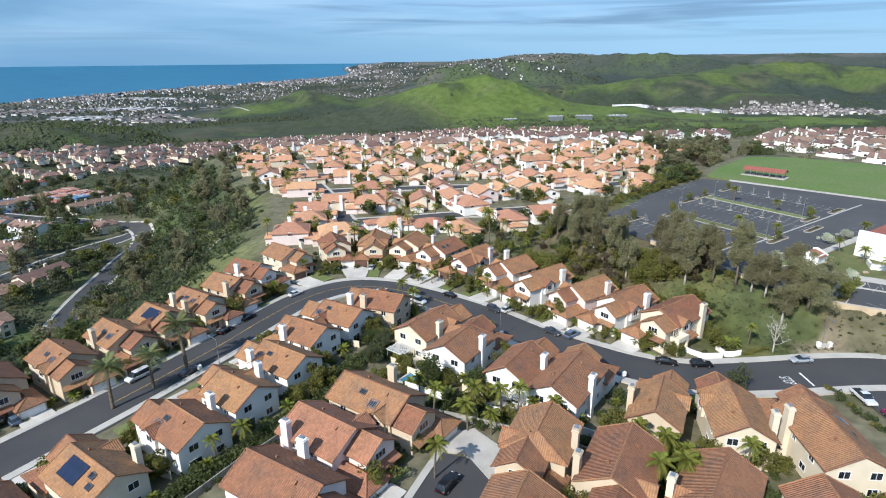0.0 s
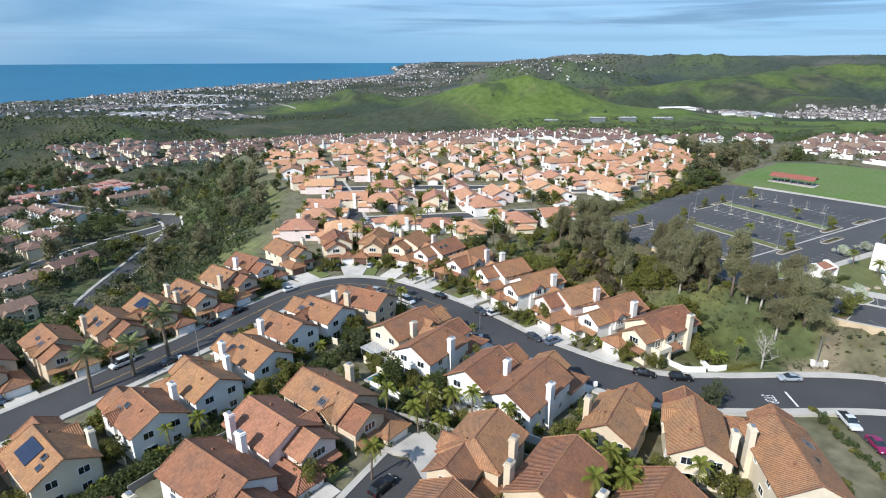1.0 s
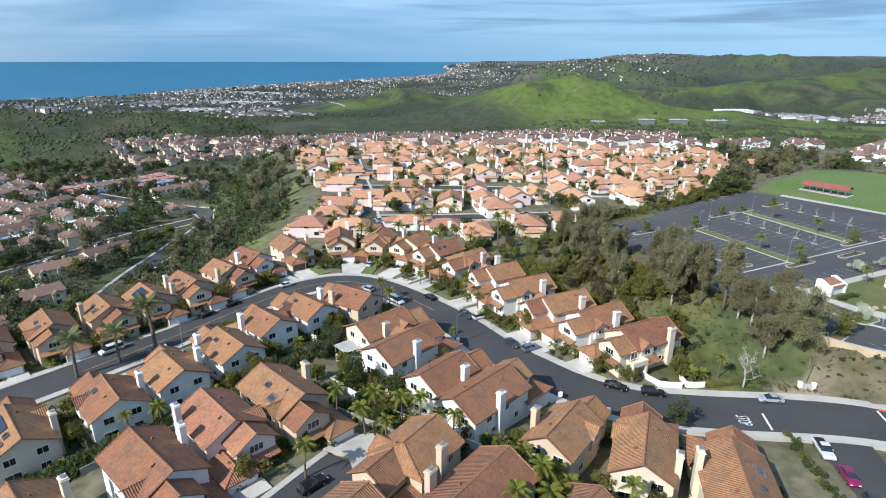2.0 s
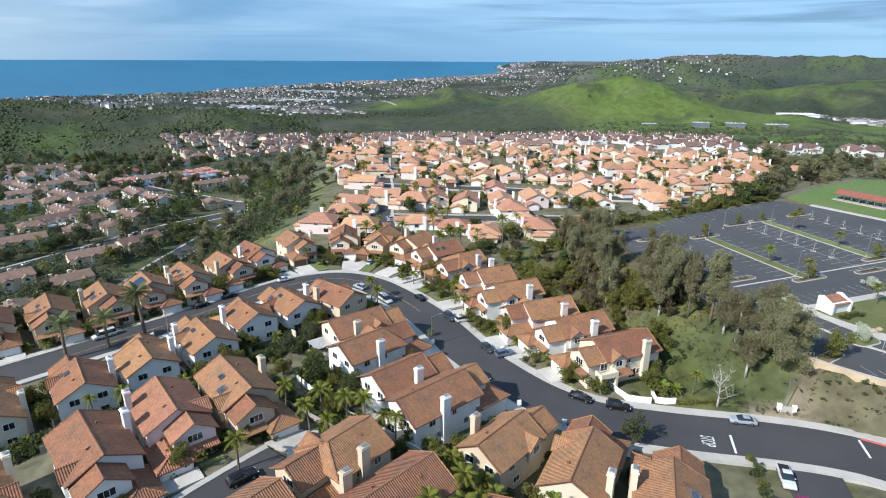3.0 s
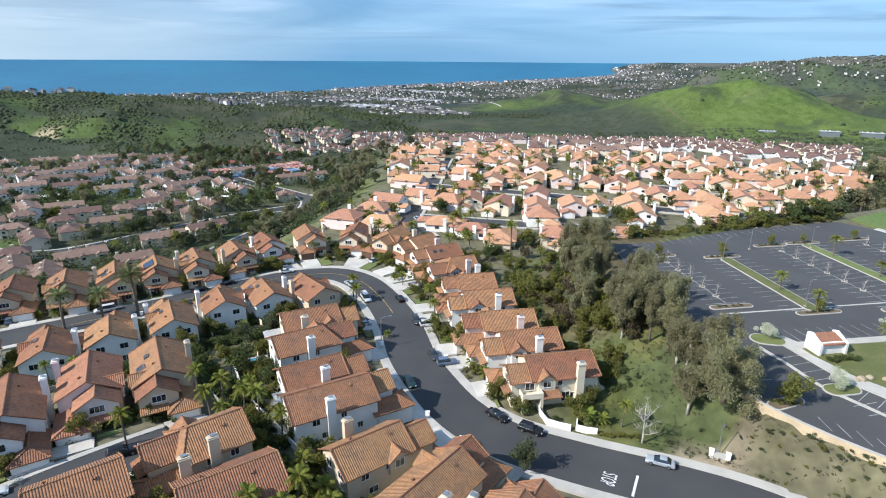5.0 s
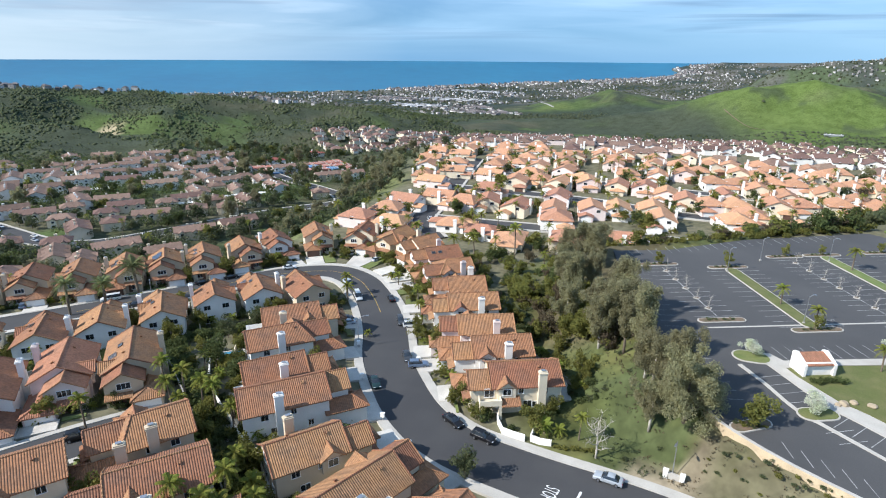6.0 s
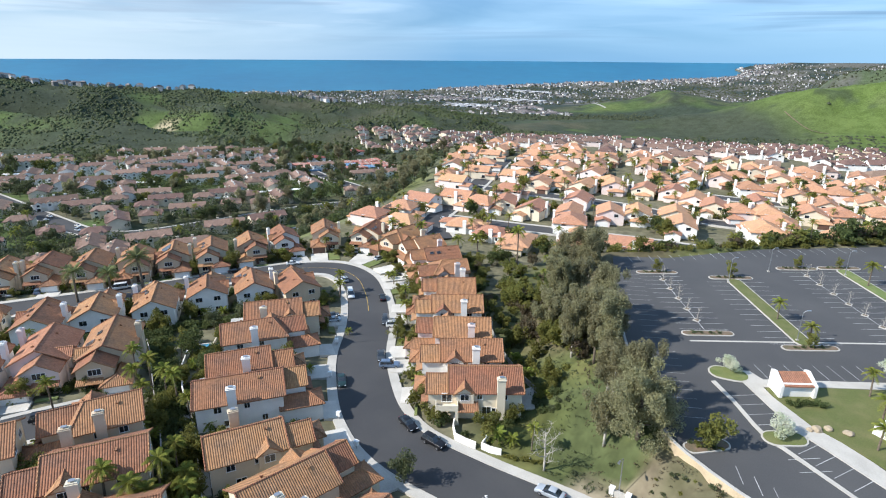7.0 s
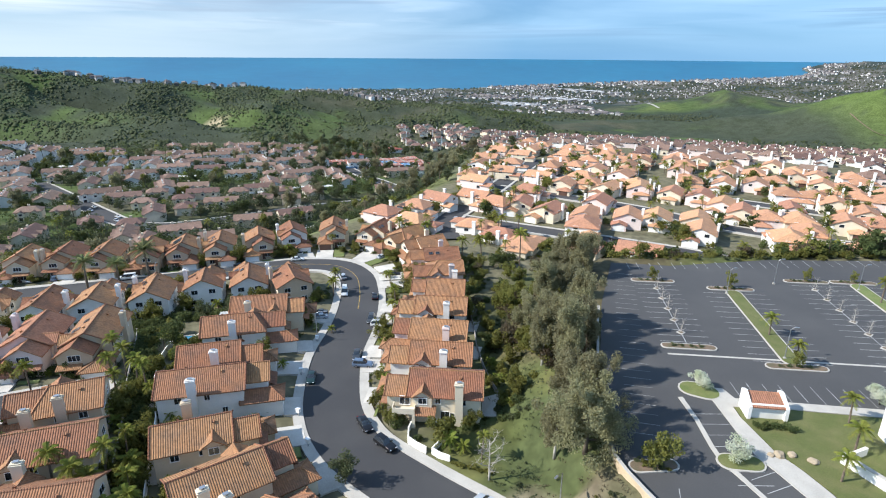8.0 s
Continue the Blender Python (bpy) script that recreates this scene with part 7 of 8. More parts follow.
ok = clear & (nn + rs.uniform(-0.4, 0.4, len(x)) > -0.08)
x, y = x[ok], y[ok]
blob_field("woodland", rs, np.column_stack([x, y]), field_z(x, y) + 1.8, rs.uniform(1.8, 3.9, len(x)), BROAD, "dense dark green trees round the valley houses", 44, 0.95)
x, y = rs.uniform(-230, -60, 2600), rs.uniform(150, 470, 2600)
d = edge(x, y, MESA)
ok = (d > 9) & (d < 85) & (np.array([noise.fractal((a / 26, b / 26, 9.4), 1, 2, 2) for a, b in zip(x, y)]) > 0.0)
for a, b, r in HOUSES:
    ok &= (x - a) ** 2 + (y - b) ** 2 > (r - 2) ** 2
for pts, half, ww in ROADS[3:5]:
    ok &= line_dist(x, y, pts[::3]) > half + ww + 2
x, y, d = x[ok][:330], y[ok][:330], d[ok][:330]
blob_field("woodland", rs, np.column_stack([x, y]), field_z(x, y) + 1.6, rs.uniform(1.4, 3.4, len(x)) * np.where(d < 26, 0.75, 1.0), SCRUB, "grey-green trees and scrub on the slope below the houses", 46, 0.85)
# woods between the valley houses and the brown-roofed rows
x, y = rs.uniform(-640, -110, 5200), rs.uniform(250, 960, 5200)
ok = edge(x, y, MESA) > 22
for a, b, r in HOUSES:
    ok &= (x - a) ** 2 + (y - b) ** 2 > (r - 1.5) ** 2
for pts, half, ww in ROADS[3:5]:
    ok &= line_dist(x, y, pts[::3]) > half + ww + 2
ok &= (ridge(x, y, CANYON, 330)[0] < 0.25) & (rs.uniform(size=len(x)) < 0.75)
x, y = x[ok], y[ok]
half = rs.uniform(size=len(x)) < 0.5
for keep, m, label in ((half, FAR_LEAF, "dark oaks and scrub along the valley"), (~half, SCRUB, "grey-green trees along the valley")):
    blob_field("woodland", rs, np.column_stack([x[keep], y[keep]]), field_z(x[keep], y[keep]) + 1.2, rs.uniform(1.6, 3.8, keep.sum()), m, label, 24, 1.0)
# dense trees along the roads at the foot of the estate's slope
x, y = rs.uniform(-270, -100, 1500), rs.uniform(40, 300, 1500)
ok = edge(x, y, MESA) > 14
for a, b, r in HOUSES:
    ok &= (x - a) ** 2 + (y - b) ** 2 > (r - 1.5) ** 2
for pts, half, ww in ROADS[3:5]:
    ok &= line_dist(x, y, pts[::3]) > half + ww + 2.5
x, y = x[ok], y[ok]
blob_field("woodland", rs, np.column_stack([x, y]), field_z(x, y) + 2.2, rs.uniform(1.6, 3.6, len(x)), FAR_LEAF, "dark street trees at the foot of the slope", 60, 0.75)
# trees beyond the plateau's right side
x, y = rs.uniform(60, 900, 3800), rs.uniform(430, 900, 3800)
out = (edge(x, y, MESA) > 10) | (x > 150)
x, y = x[out], y[out]
ok = (rs.uniform(size=len(x)) < 0.7)
x, y = x[ok], y[ok]
clear = np.ones(len(x), bool)
for a, b, r in HOUSES:
    clear &= (x - a) ** 2 + (y - b) ** 2 > (r - 1) ** 2
x, y = x[clear], y[clear]
blob_field("woodland", rs, np.column_stack([x, y]), field_z(x, y) + 1.5, rs.uniform(1.6, 3.6, len(x)), BROAD, "belt of dark green trees behind the houses", 30, 0.9)
# brush in the low ground between the canyon and the green hills
x, y = rs.uniform(-1000, 500, 15000), rs.uniform(1000, 2050, 15000)
gfp = np.max([ridge(x, y, q, w)[0] for q, w in ((FRONT_HILL, 230), (GREEN_HILL, 200), (CANYON, 200))], axis=0)
nn = np.array([noise.fractal((a / 120, b / 120, 3.2), 1, 2, 3) for a, b in zip(x, y)])
ok = (gfp < 0.35) & (nn > -0.15)
for a, b in band[::2]:
    ok &= (x - a) ** 2 + (y - b) ** 2 > 75 ** 2
x, y = x[ok], y[ok]
blob_field("scrub", rs, np.column_stack([x, y]), field_z(x, y), rs.uniform(1.5, 4.0, len(x)), FAR_LEAF, "dark brush in the low ground before the green hills")
# far dark tree belts in the hills and towns
x, y = rs.uniform(-2600, 2600, 16000), rs.uniform(900, 4300, 16000)
nn = np.array([noise.fractal((a / 330, b / 330, 8.2), 1, 2, 4) for a, b in zip(x, y)])
gfp = np.max([ridge(x, y, q, w)[0] for q, w in ((FRONT_HILL, 240), (GREEN_HILL, 240), (MID_HILL, 190), (RIGHT_HILL, 330))], axis=0) - 0.6 * (rs.uniform(size=len(x)) < 0.05)
ok = (nn + rs.uniform(-0.25, 0.25, len(x)) > 0.05) & (gfp < 0.35) & (edge(x, y, COAST) < -60)
x, y = x[ok], y[ok]
blob_field("woodland", rs, np.column_stack([x, y]), field_z(x, y), rs.uniform(3, 7, len(x)), FAR_LEAF, "dark belts of trees in the distance")

# tufts of grass and dry weeds on the slope and the cutting
x, y = rs.uniform(56, 112, 9000), rs.uniform(104, 152, 9000)
d = edge(x, y, LOT)
ok = (d > 1) & (d < 24) & (line_dist(x, y, STREET[::2]) > 8.5)
for a, b, r in HOUSES[:47]:
    ok &= (x - a) ** 2 + (y - b) ** 2 > (r + 0.5) ** 2
ok &= (x > 74) | (y > 124)
cutting = x + 0.6 * (y - 112) > 85.5
for name, keep, n, m, label in (("grass", ok & ~cutting, 420, SCRUB, "rough tufts of grass on the slope"), ("weeds", ok & cutting, 420, RUSSET, "dry weeds on the bare cutting")):
    i = np.flatnonzero(keep)
    i = i[rs.permutation(len(i))][:n]
    blob_field(name, rs, np.column_stack([x[i], y[i]]), ground(x[i], y[i]) - 0.05, rs.uniform(0.2, 0.5, len(i)), m, label, 8, 0.2)

# ---- vehicles and street furniture ----
PAINTS = {}


def car_paint(words, color, metal=0.3):
    if words not in PAINTS:
        PAINTS[words] = mat(words.replace(" ", "_") + "_paint", color, 0.28, 0.03, 1.0, 9, metal=metal, spec=0.6)
    return PAINTS[words]


COLORS = {"white": (0.72, 0.72, 0.70), "black": (0.012, 0.012, 0.014), "silver": (0.42, 0.45, 0.48), "dark grey": (0.055, 0.06, 0.065), "blue-grey": (0.13, 0.18, 0.26), "magenta": (0.28, 0.02, 0.10), "dark green": (0.02, 0.045, 0.045), "red": (0.30, 0.03, 0.03)}
SIDES = {
    "sedan": ([(-2.3, 0.35), (-2.35, 0.75), (-2.2, 0.95), (-1.35, 1.0), (0.85, 0.98), (1.9, 0.85), (2.3, 0.65), (2.3, 0.35)], [(-1.75, 0.95), (-1.05, 1.42), (0.15, 1.45), (1.05, 0.95)]),
    "suv": ([(-2.3, 0.4), (-2.35, 0.9), (-2.3, 1.05), (0.8, 1.08), (1.95, 0.98), (2.3, 0.8), (2.3, 0.4)], [(-2.2, 1.03), (-1.9, 1.68), (0.1, 1.72), (0.95, 1.03)]),
    "van": ([(-2.7, 0.4), (-2.75, 1.1), (1.6, 1.15), (2.45, 0.95), (2.65, 0.7), (2.65, 0.4)], [(-2.7, 1.08), (-2.6, 1.98), (0.9, 2.0), (1.75, 1.08)]),
    "pickup": ([(-2.8, 0.45), (-2.85, 1.05), (-0.75, 1.08), (1.1, 1.08), (2.3, 1.0), (2.7, 0.8), (2.7, 0.45)], [(-0.75, 1.05), (-0.55, 1.72), (0.55, 1.75), (1.3, 1.05)]),
}


def prism(profile, y0, y1, shrink=0.0, keep=0):
    """A side outline given width; the upper points lean inwards by shrink."""
    n = len(profile)
    zs = [p[1] for p in profile]
    lo, hi = min(zs), max(zs)
    v = []
    for s, yy in ((0, y0), (1, y1)):
        for x, z in profile:
            k = (z - lo) / (hi - lo) * shrink
            v.append((x, yy + (k if s == 0 else -k), z))
    f = [tuple(range(n)), tuple(range(n, 2 * n))[::-1]] + [(i, i + n, (i + 1) % n + n, (i + 1) % n) for i in range(n)]
    return v, [q[::-1] for q in f]


def bevelled(name, shape, material, width):
    bm = bmesh.new()
    vs = [bm.verts.new(p) for p in shape[0]]
    for f in shape[1]:
        bm.faces.new([vs[i] for i in f])
    bmesh.ops.recalc_face_normals(bm, faces=bm.faces)
    bmesh.ops.bevel(bm, geom=list(bm.edges), offset=width, segments=2, profile=0.6, affect="EDGES", clamp_overlap=True)
    me = bpy.data.meshes.new(name)
    bm.to_mesh(me)
    bm.free()
    me.polygons.foreach_set("use_smooth", [True] * len(me.polygons))
    me.materials.append(material)
    return me


CARS = {}


def car(x, y, yaw, kind, color, z=None, label=""):
    z = gz(x, y) + 0.06 if z is None else z
    key = (kind, color)
    if key in CARS:
        return again(CARS[key], pose(x, y, z, 0, 0, yaw))
    names = {"sedan": "saloon car", "suv": "sport utility car", "van": "van", "pickup": "pickup truck"}
    ob = thing("car" if kind in ("sedan", "suv") else kind, x, y, z, yaw, label or f"{color} {names[kind]} parked at the kerb", "car" if kind != "pickup" else "truck", "parked cars")
    CARS[key] = ob
    paint_m = car_paint(color, COLORS[color])
    low, cab = SIDES[kind]
    hw = 0.9 if kind in ("sedan", "suv") else 0.98
    part("body", cached(("body", key), lambda: bevelled("body", prism(low, -hw, hw, 0.05), paint_m, 0.07)), ob)
    part("cabin_glass", cached(("cab", kind), lambda: bevelled("cabin_glass", prism(cab, -hw + 0.07, hw - 0.07, 0.2), GLASS, 0.05)), ob, "dark tinted windows")
    top = [p for p in cab if p[1] > 1.2]
    xa, xb, zt = min(p[0] for p in top), max(p[0] for p in top), max(p[1] for p in top)
    part("roof", cached(("rf", key), lambda: bevelled("roof", box(xa + 0.02, xb - 0.02, -hw + 0.28, hw - 0.28, zt - 0.06, zt + 0.035), paint_m, 0.03)), ob)
    for sx in ((-0.05,) if kind != "van" else (-1.3, -0.1)):
        for s in (-1, 1):
            part("pillar", cached(("pil", key), lambda: add_mesh("pillar", *box(-0.05, 0.05, -0.02, 0.02, 0, 0.5), paint_m)), ob, m=pose(sx - 0.3, s * (hw - 0.15), cab[0][1] + 0.05, s * 17))
    xw = 1.4 if kind in ("sedan", "suv") else 1.65
    for sx in (-xw, xw):
        for s in (-1, 1):
            w = part("wheel", cached("tyre", lambda: add_mesh("tyre", *tube([(0, -0.11, 0), (0, -0.08, 0), (0, 0.08, 0), (0, 0.11, 0)], [0.29, 0.34, 0.34, 0.29], 16), TYRE)), ob, "black tyre on a light rim", pose(sx, s * (hw - 0.08), 0.34))
            part("rim", cached("rim", lambda: add_mesh("rim", *tube([(0, -0.125, 0), (0, 0.125, 0)], [0.2, 0.2], 12), RIM)), w)
    for s in (-1, 1):
        part("tail_lamp", cached("tl", lambda: add_mesh("tail_lamp", *box(-0.04, 0.04, -0.16, 0.16, -0.07, 0.07), LAMP_RED)), ob, "red tail lamp", pose(low[1][0] + 0.03, s * (hw - 0.28), 0.8))
        part("head_lamp", cached("hl", lambda: add_mesh("head_lamp", *box(-0.05, 0.04, -0.18, 0.18, -0.06, 0.06), LAMP_WHITE)), ob, "clear head lamp", pose(low[-2][0] - 0.03, s * (hw - 0.3), low[-2][1] - 0.02))
        part("mirror", cached(("mir", key), lambda: add_mesh("mirror", *box(-0.08, 0.08, -0.1, 0.1, -0.06, 0.06), paint_m)), ob, "", pose(0.75, s * (hw + 0.05), cab[0][1] + 0.1))
    if kind == "pickup":
        part("load_bed", cached("bed", lambda: add_mesh("load_bed", *box(-2.65, -0.85, -0.8, 0.8, 0.7, 1.095), TYRE)), ob, "dark load bed lining")
    return ob


def kerbside(s_pt, side, kind, color, off=4.55, back=False):
    """Park along the street at the point of its line nearest to s_pt."""
    i = min(range(len(STREET)), key=lambda k: math.hypot(STREET[k][0] - s_pt[0], STREET[k][1] - s_pt[1]))
    a, b = STREET[max(0, i - 1)], STREET[min(len(STREET) - 1, i + 1)]
    d = Vector((b[0] - a[0], b[1] - a[1])).normalized()
    x, y = STREET[i][0] - d.y * side * off, STREET[i][1] + d.x * side * off
    car(x, y, math.degrees(math.atan2(d.y, d.x)) + (180 if back else 0), kind, color)


for pt, side, kind, color, back in (((50, 112), 1, "sedan", "black", 0), ((56.5, 111.5), 1, "suv", "black", 0), ((79, 110.5), 1, "sedan", "silver", 1), ((26.5, 126.5), 1, "sedan", "dark grey", 0), ((26, 112), -1, "sedan", "dark green", 0),
                                    ((14, 143.5), 1, "suv", "dark grey", 0), ((3, 156), 1, "sedan", "black", 1), ((-19, 159), -1, "suv", "silver", 1), ((-7, 151), -1, "van", "white", 0),
                                    ((-69.5, 113), 1, "van", "white", 1), ((-56, 134), 1, "sedan", "black", 0), ((-52, 143), 1, "sedan", "black", 0), ((-47, 160), 1, "sedan", "white", 0), ((-50, 108), -1, "sedan", "dark grey", 0)):
    kerbside(pt, side, kind, color, 4.5, back)
# in driveways and side lanes
for x, y, yaw, kind, color in ((31.2, 125.6, 38, "suv", "blue-grey"), (17.5, 142.6, 40, "suv", "white"), (2.5, 134.5, 235, "sedan", "silver"), (0.2, 136.2, 235, "sedan", "dark grey"), (-51.5, 165, 145, "pickup", "white"), (-86, 96.5, 145, "suv", "blue-grey"), (-91, 91, 145, "sedan", "silver"), (-37, 183, 108, "suv", "silver"), (-24.8, 181.5, 85, "sedan", "silver"),
                                  (-9, 172, 50, "sedan", "black"), (3.5, 167.5, 48, "suv", "dark grey"), (81.4, 96, -92, "pickup", "white"), (82.4, 89.5, -92, "sedan", "magenta"), (83, 83, -92, "suv", "dark grey"), (0.5, 69.5, 58, "suv", "black"), (-9, 55, 60, "sedan", "white"), (-38, 236, 135, "suv", "silver"), (-55, 264, 115, "sedan", "white"), (-58, 282, 110, "pickup", "white"), (26, 259, 17, "sedan", "black"), (48, 285, 40, "suv", "white"),
                                  (-330, 171, 5, "van", "white"), (-305, 171, 5, "sedan", "white"), (-296, 166, 5, "sedan", "silver"), (-322, 165, 5, "suv", "dark grey"), (-268, 173, 5, "sedan", "white"), (-258, 169, 5, "suv", "silver"), (-350, 171, 2, "sedan", "black"), (-372, 165, 2, "sedan", "white"), (-222, 246, 88, "sedan", "silver"), (-226, 214, 100, "sedan", "white")):
    car(x, y, yaw, kind, color)


def post(name, x, y, z, h, r, yaw, arm, label, head=True):
    ob = thing(name, x, y, z, yaw, label, "street lamp")
    part("pole", add_mesh("pole", *tube([(0, 0, -0.5), (0, 0, h * 0.6), (0, 0, h)], [r, r * 0.8, r * 0.6], 8), METAL), ob)
    part("base", add_mesh("base", *box(-0.25, 0.25, -0.25, 0.25, -0.3, 0.35), CONCRETE), ob)
    if arm:
        part("arm", add_mesh("arm", *tube([(0, 0, h - 0.1), (arm * 0.5, 0, h + 0.35), (arm, 0, h + 0.4)], [r * 0.5, r * 0.4, r * 0.4], 6), METAL), ob)
        part("lamp_head", add_mesh("lamp_head", *join(box(arm - 0.3, arm + 0.5, -0.17, 0.17, h + 0.33, h + 0.47), box(arm - 0.2, arm + 0.4, -0.12, 0.12, h + 0.28, h + 0.33)), METAL), ob)
    return ob


post("street_lamp", 13.6, 126.0, gz(13.6, 126), 7.6, 0.11, 42, 2.2, "slim grey street lamp with a curved arm")
post("street_lamp", -51.2, 114.4, gz(-51.2, 114.4), 7.6, 0.11, 150, 2.2, "slim grey street lamp with a curved arm")
post("street_lamp", 86.6, 117.2, gz(86.6, 117.2), 7.0, 0.11, -90, 1.6, "grey street lamp on a concrete footing")
post("street_lamp", -60, 174, gz(-60, 174), 7.6, 0.11, -30, 2.0, "slim grey street lamp with a curved arm")
for x, y in ((84.0, 198.5), (102.5, 173.5), (107.8, 222.5), (127, 195.5), (91, 213)):
    post("lamp_post", x, y, lotz(x, y), 6.5, 0.1, math.degrees(TV), 1.0, "dark lamp post on a car park island")
pill = thing("entry_pillar", 86.9, 116.9, gz(86.9, 116.9), 0, "pale low stone sign wall beside the pavement", "sign")
part("panel", add_mesh("panel", *box(-1.1, 1.1, -0.25, 0.25, -0.4, 1.0), CONCRETE), pill)
for s in (-1, 1):
    part("pillar", add_mesh("pillar", *join(box(s * 1.3 - 0.35, s * 1.3 + 0.35, -0.35, 0.35, -0.4, 1.3), box(s * 1.3 - 0.42, s * 1.3 + 0.42, -0.42, 0.42, 1.3, 1.42)), STUCCO[0]), pill)
for x, y, yaw in ((38.5, 106.2, 110), (46.5, 102.2, 90), (25.0, 113.6, 130), (15.5, 127.5, 130), (29.5, 125.4, -40), (-56, 114, 150)):
    near = min(STREET, key=lambda q: math.hypot(x - q[0], y - q[1]))
    away = math.hypot(x - near[0], y - near[1])
    if away < 6.5:
        x, y = near[0] + (x - near[0]) / away * 6.5, near[1] + (y - near[1]) / away * 6.5
    ob = thing("mail_box", x, y, gz(x, y) + 0.15, yaw, "small white cluster mailbox on a post", "mailbox", "mailboxes")
    part("post", cached("mbp", lambda: add_mesh("post", *box(-0.08, 0.08, -0.08, 0.08, -0.3, 0.8), METAL)), ob)
    part("cabinet", cached("mbc", lambda: add_mesh("cabinet", *join(box(-0.28, 0.28, -0.38, 0.38, 0.75, 1.55), box(-0.32, 0.32, -0.42, 0.42, 1.55, 1.62)), WHITE)), ob)

# garden walls and fences
wall_line([(54.2, 118.7), (56, 115.6), (57.9, 113.6), (60.2, 113.5), (62.3, 113.7)], 1.2, 0.25, STUCCO[0], "low white stucco garden wall beside the pavement")
wall_line([(62.6, 117.5), (63.2, 114.2), (65, 114.2), (66.9, 114.7)], 1.2, 0.25, STUCCO[0], "low white stucco garden wall beside the pavement")
wall_line([(24, 172), (31, 163.5), (37, 157.5), (43.5, 150.5), (50, 144.5), (57, 138.5), (64, 133)], 1.2, 0.12, FENCE, "grey garden fence at the foot of the slope", name="fence")
wall_line([(47, 66.5), (34, 73), (20, 80), (7, 85.5), (-3, 90), (-13, 94.5), (-19.5, 97)], 1.5, 0.18, FENCE, "long grey rail fence along the hedge", name="fence")
wall_line([(49, 71.5), (36.5, 77.5), (23, 84.5), (9, 90), (0, 95), (-8, 101)], 1.6, 0.2, STUCCO[0], "white garden wall below the hedge")
wall_line([(-40, 70), (-34.5, 78.5), (-28, 86.5), (-23, 94)], 1.4, 0.14, FENCE, "grey rail fence along the hedge", name="fence")
wall_line([(-8, 108), (-4.5, 104.5), (-0.5, 101.5)], 1.7, 0.2, STUCCO[1], "cream garden wall between two gardens")
for a, b in (((3.5, 99), (9.5, 95)), ((-12, 113), (-6, 109)), ((14, 88.5), (19, 86)), ((27, 84), (33, 80.5)), ((-31, 114), (-25.5, 111)), ((-25.5, 125), (-20.5, 122.5)), ((-39, 101.5), (-33.5, 98.5)), ((-44.5, 90.8), (-38.5, 88)), ((-51.5, 80), (-45, 77))):
    wall_line([a, ((a[0] + b[0]) / 2, (a[1] + b[1]) / 2), b], 1.7, 0.16, STUCCO[1], "cream garden wall between two gardens")
# white slatted patio covers behind the lower row
for x, y, yaw in ((8.2, 98.5, 57), (13.5, 93.5, 57), (-2.5, 112.5, 57), (-10, 115.5, 52)):
    ob = thing("pergola", x, y, gz(x, y), yaw, "white slatted patio cover behind a house", "pergola", "patio covers")
    for i in range(14):
        part("slat", cached("slat", lambda: add_mesh("slat", *box(-2.2, 2.2, -0.06, 0.06, 2.55, 2.7), WHITE)), ob, m=pose(0, -2.4 + i * 0.37, 0))
    for s in (-1, 1):
        part("beam", cached("beam", lambda: add_mesh("beam", *box(-0.08, 0.08, -2.6, 2.6, 2.35, 2.55), WHITE)), ob, m=pose(s * 1.9, 0, 0))
        for q in (-1, 1):
            part("post", cached("ppost", lambda: add_mesh("post", *box(-0.07, 0.07, -0.07, 0.07, -0.5, 2.4), WHITE)), ob, m=pose(s * 1.9, q * 2.3, 0))
# concrete forecourt at the head of the court
v = [(x, y, gz(x, y) + 0.24) for x, y in ((-1.5, 78.6), (1.2, 83.2), (5.2, 84.6), (10.4, 77.8), (7.0, 70.6), (5.4, 73.6), (3.0, 78.2))]
n = len(v)
v += [(a, b, c - 1.0) for a, b, c in v]
tagged(new("driveway", add_mesh("driveway", v, [tuple(range(n))[::-1]] + [(i, (i + 1) % n, (i + 1) % n + n, i + n) for i in range(n)], DRIVE)), "pale concrete forecourt at the end of the court", "driveway", kind="structure")
# small swimming pool in a garden of the lower row
pool = thing("swimming_pool", -6.6, 105.4, gz(-6.6, 105.4) + 0.25, 52, "small blue swimming pool with pale coping in a garden", "pool")
part("coping", add_mesh("coping", *join(box(-3.1, 3.1, -1.9, -1.5, -0.8, 0.12), box(-3.1, 3.1, 1.5, 1.9, -0.8, 0.12), box(-3.1, -2.7, -1.5, 1.5, -0.8, 0.12), box(2.7, 3.1, -1.5, 1.5, -0.8, 0.12)), CONCRETE), pool)
part("water", add_mesh("water", *box(-2.7, 2.7, -1.5, 1.5, -0.8, 0.0), POOL), pool, "clear blue pool water")
# boulders on the lawn
for x, y, s in ((110.6, 142.9, 0.8), (113.2, 143.4, 0.9), (109, 141.6, 1.0), (108.2, 140.9, 0.6), (117.6, 148, 0.7)):
    bm = bmesh.new()
    bmesh.ops.create_icosphere(bm, subdivisions=3, radius=1.0)
    for v in bm.verts:
        v.co *= 0.8 + 0.35 * noise.noise(v.co * 1.3 + Vector((x, y, 0)))
        v.co.z *= 0.6
    me = bpy.data.meshes.new("boulder")
    bm.to_mesh(me)
    bm.free()
    me.materials.append(ROCK)
    thing("boulder", x, y, lotz(x, y) + 0.25, 30 * x, "rounded tan sandstone boulder on the lawn", "boulder", "boulders", me=me, scale=s)

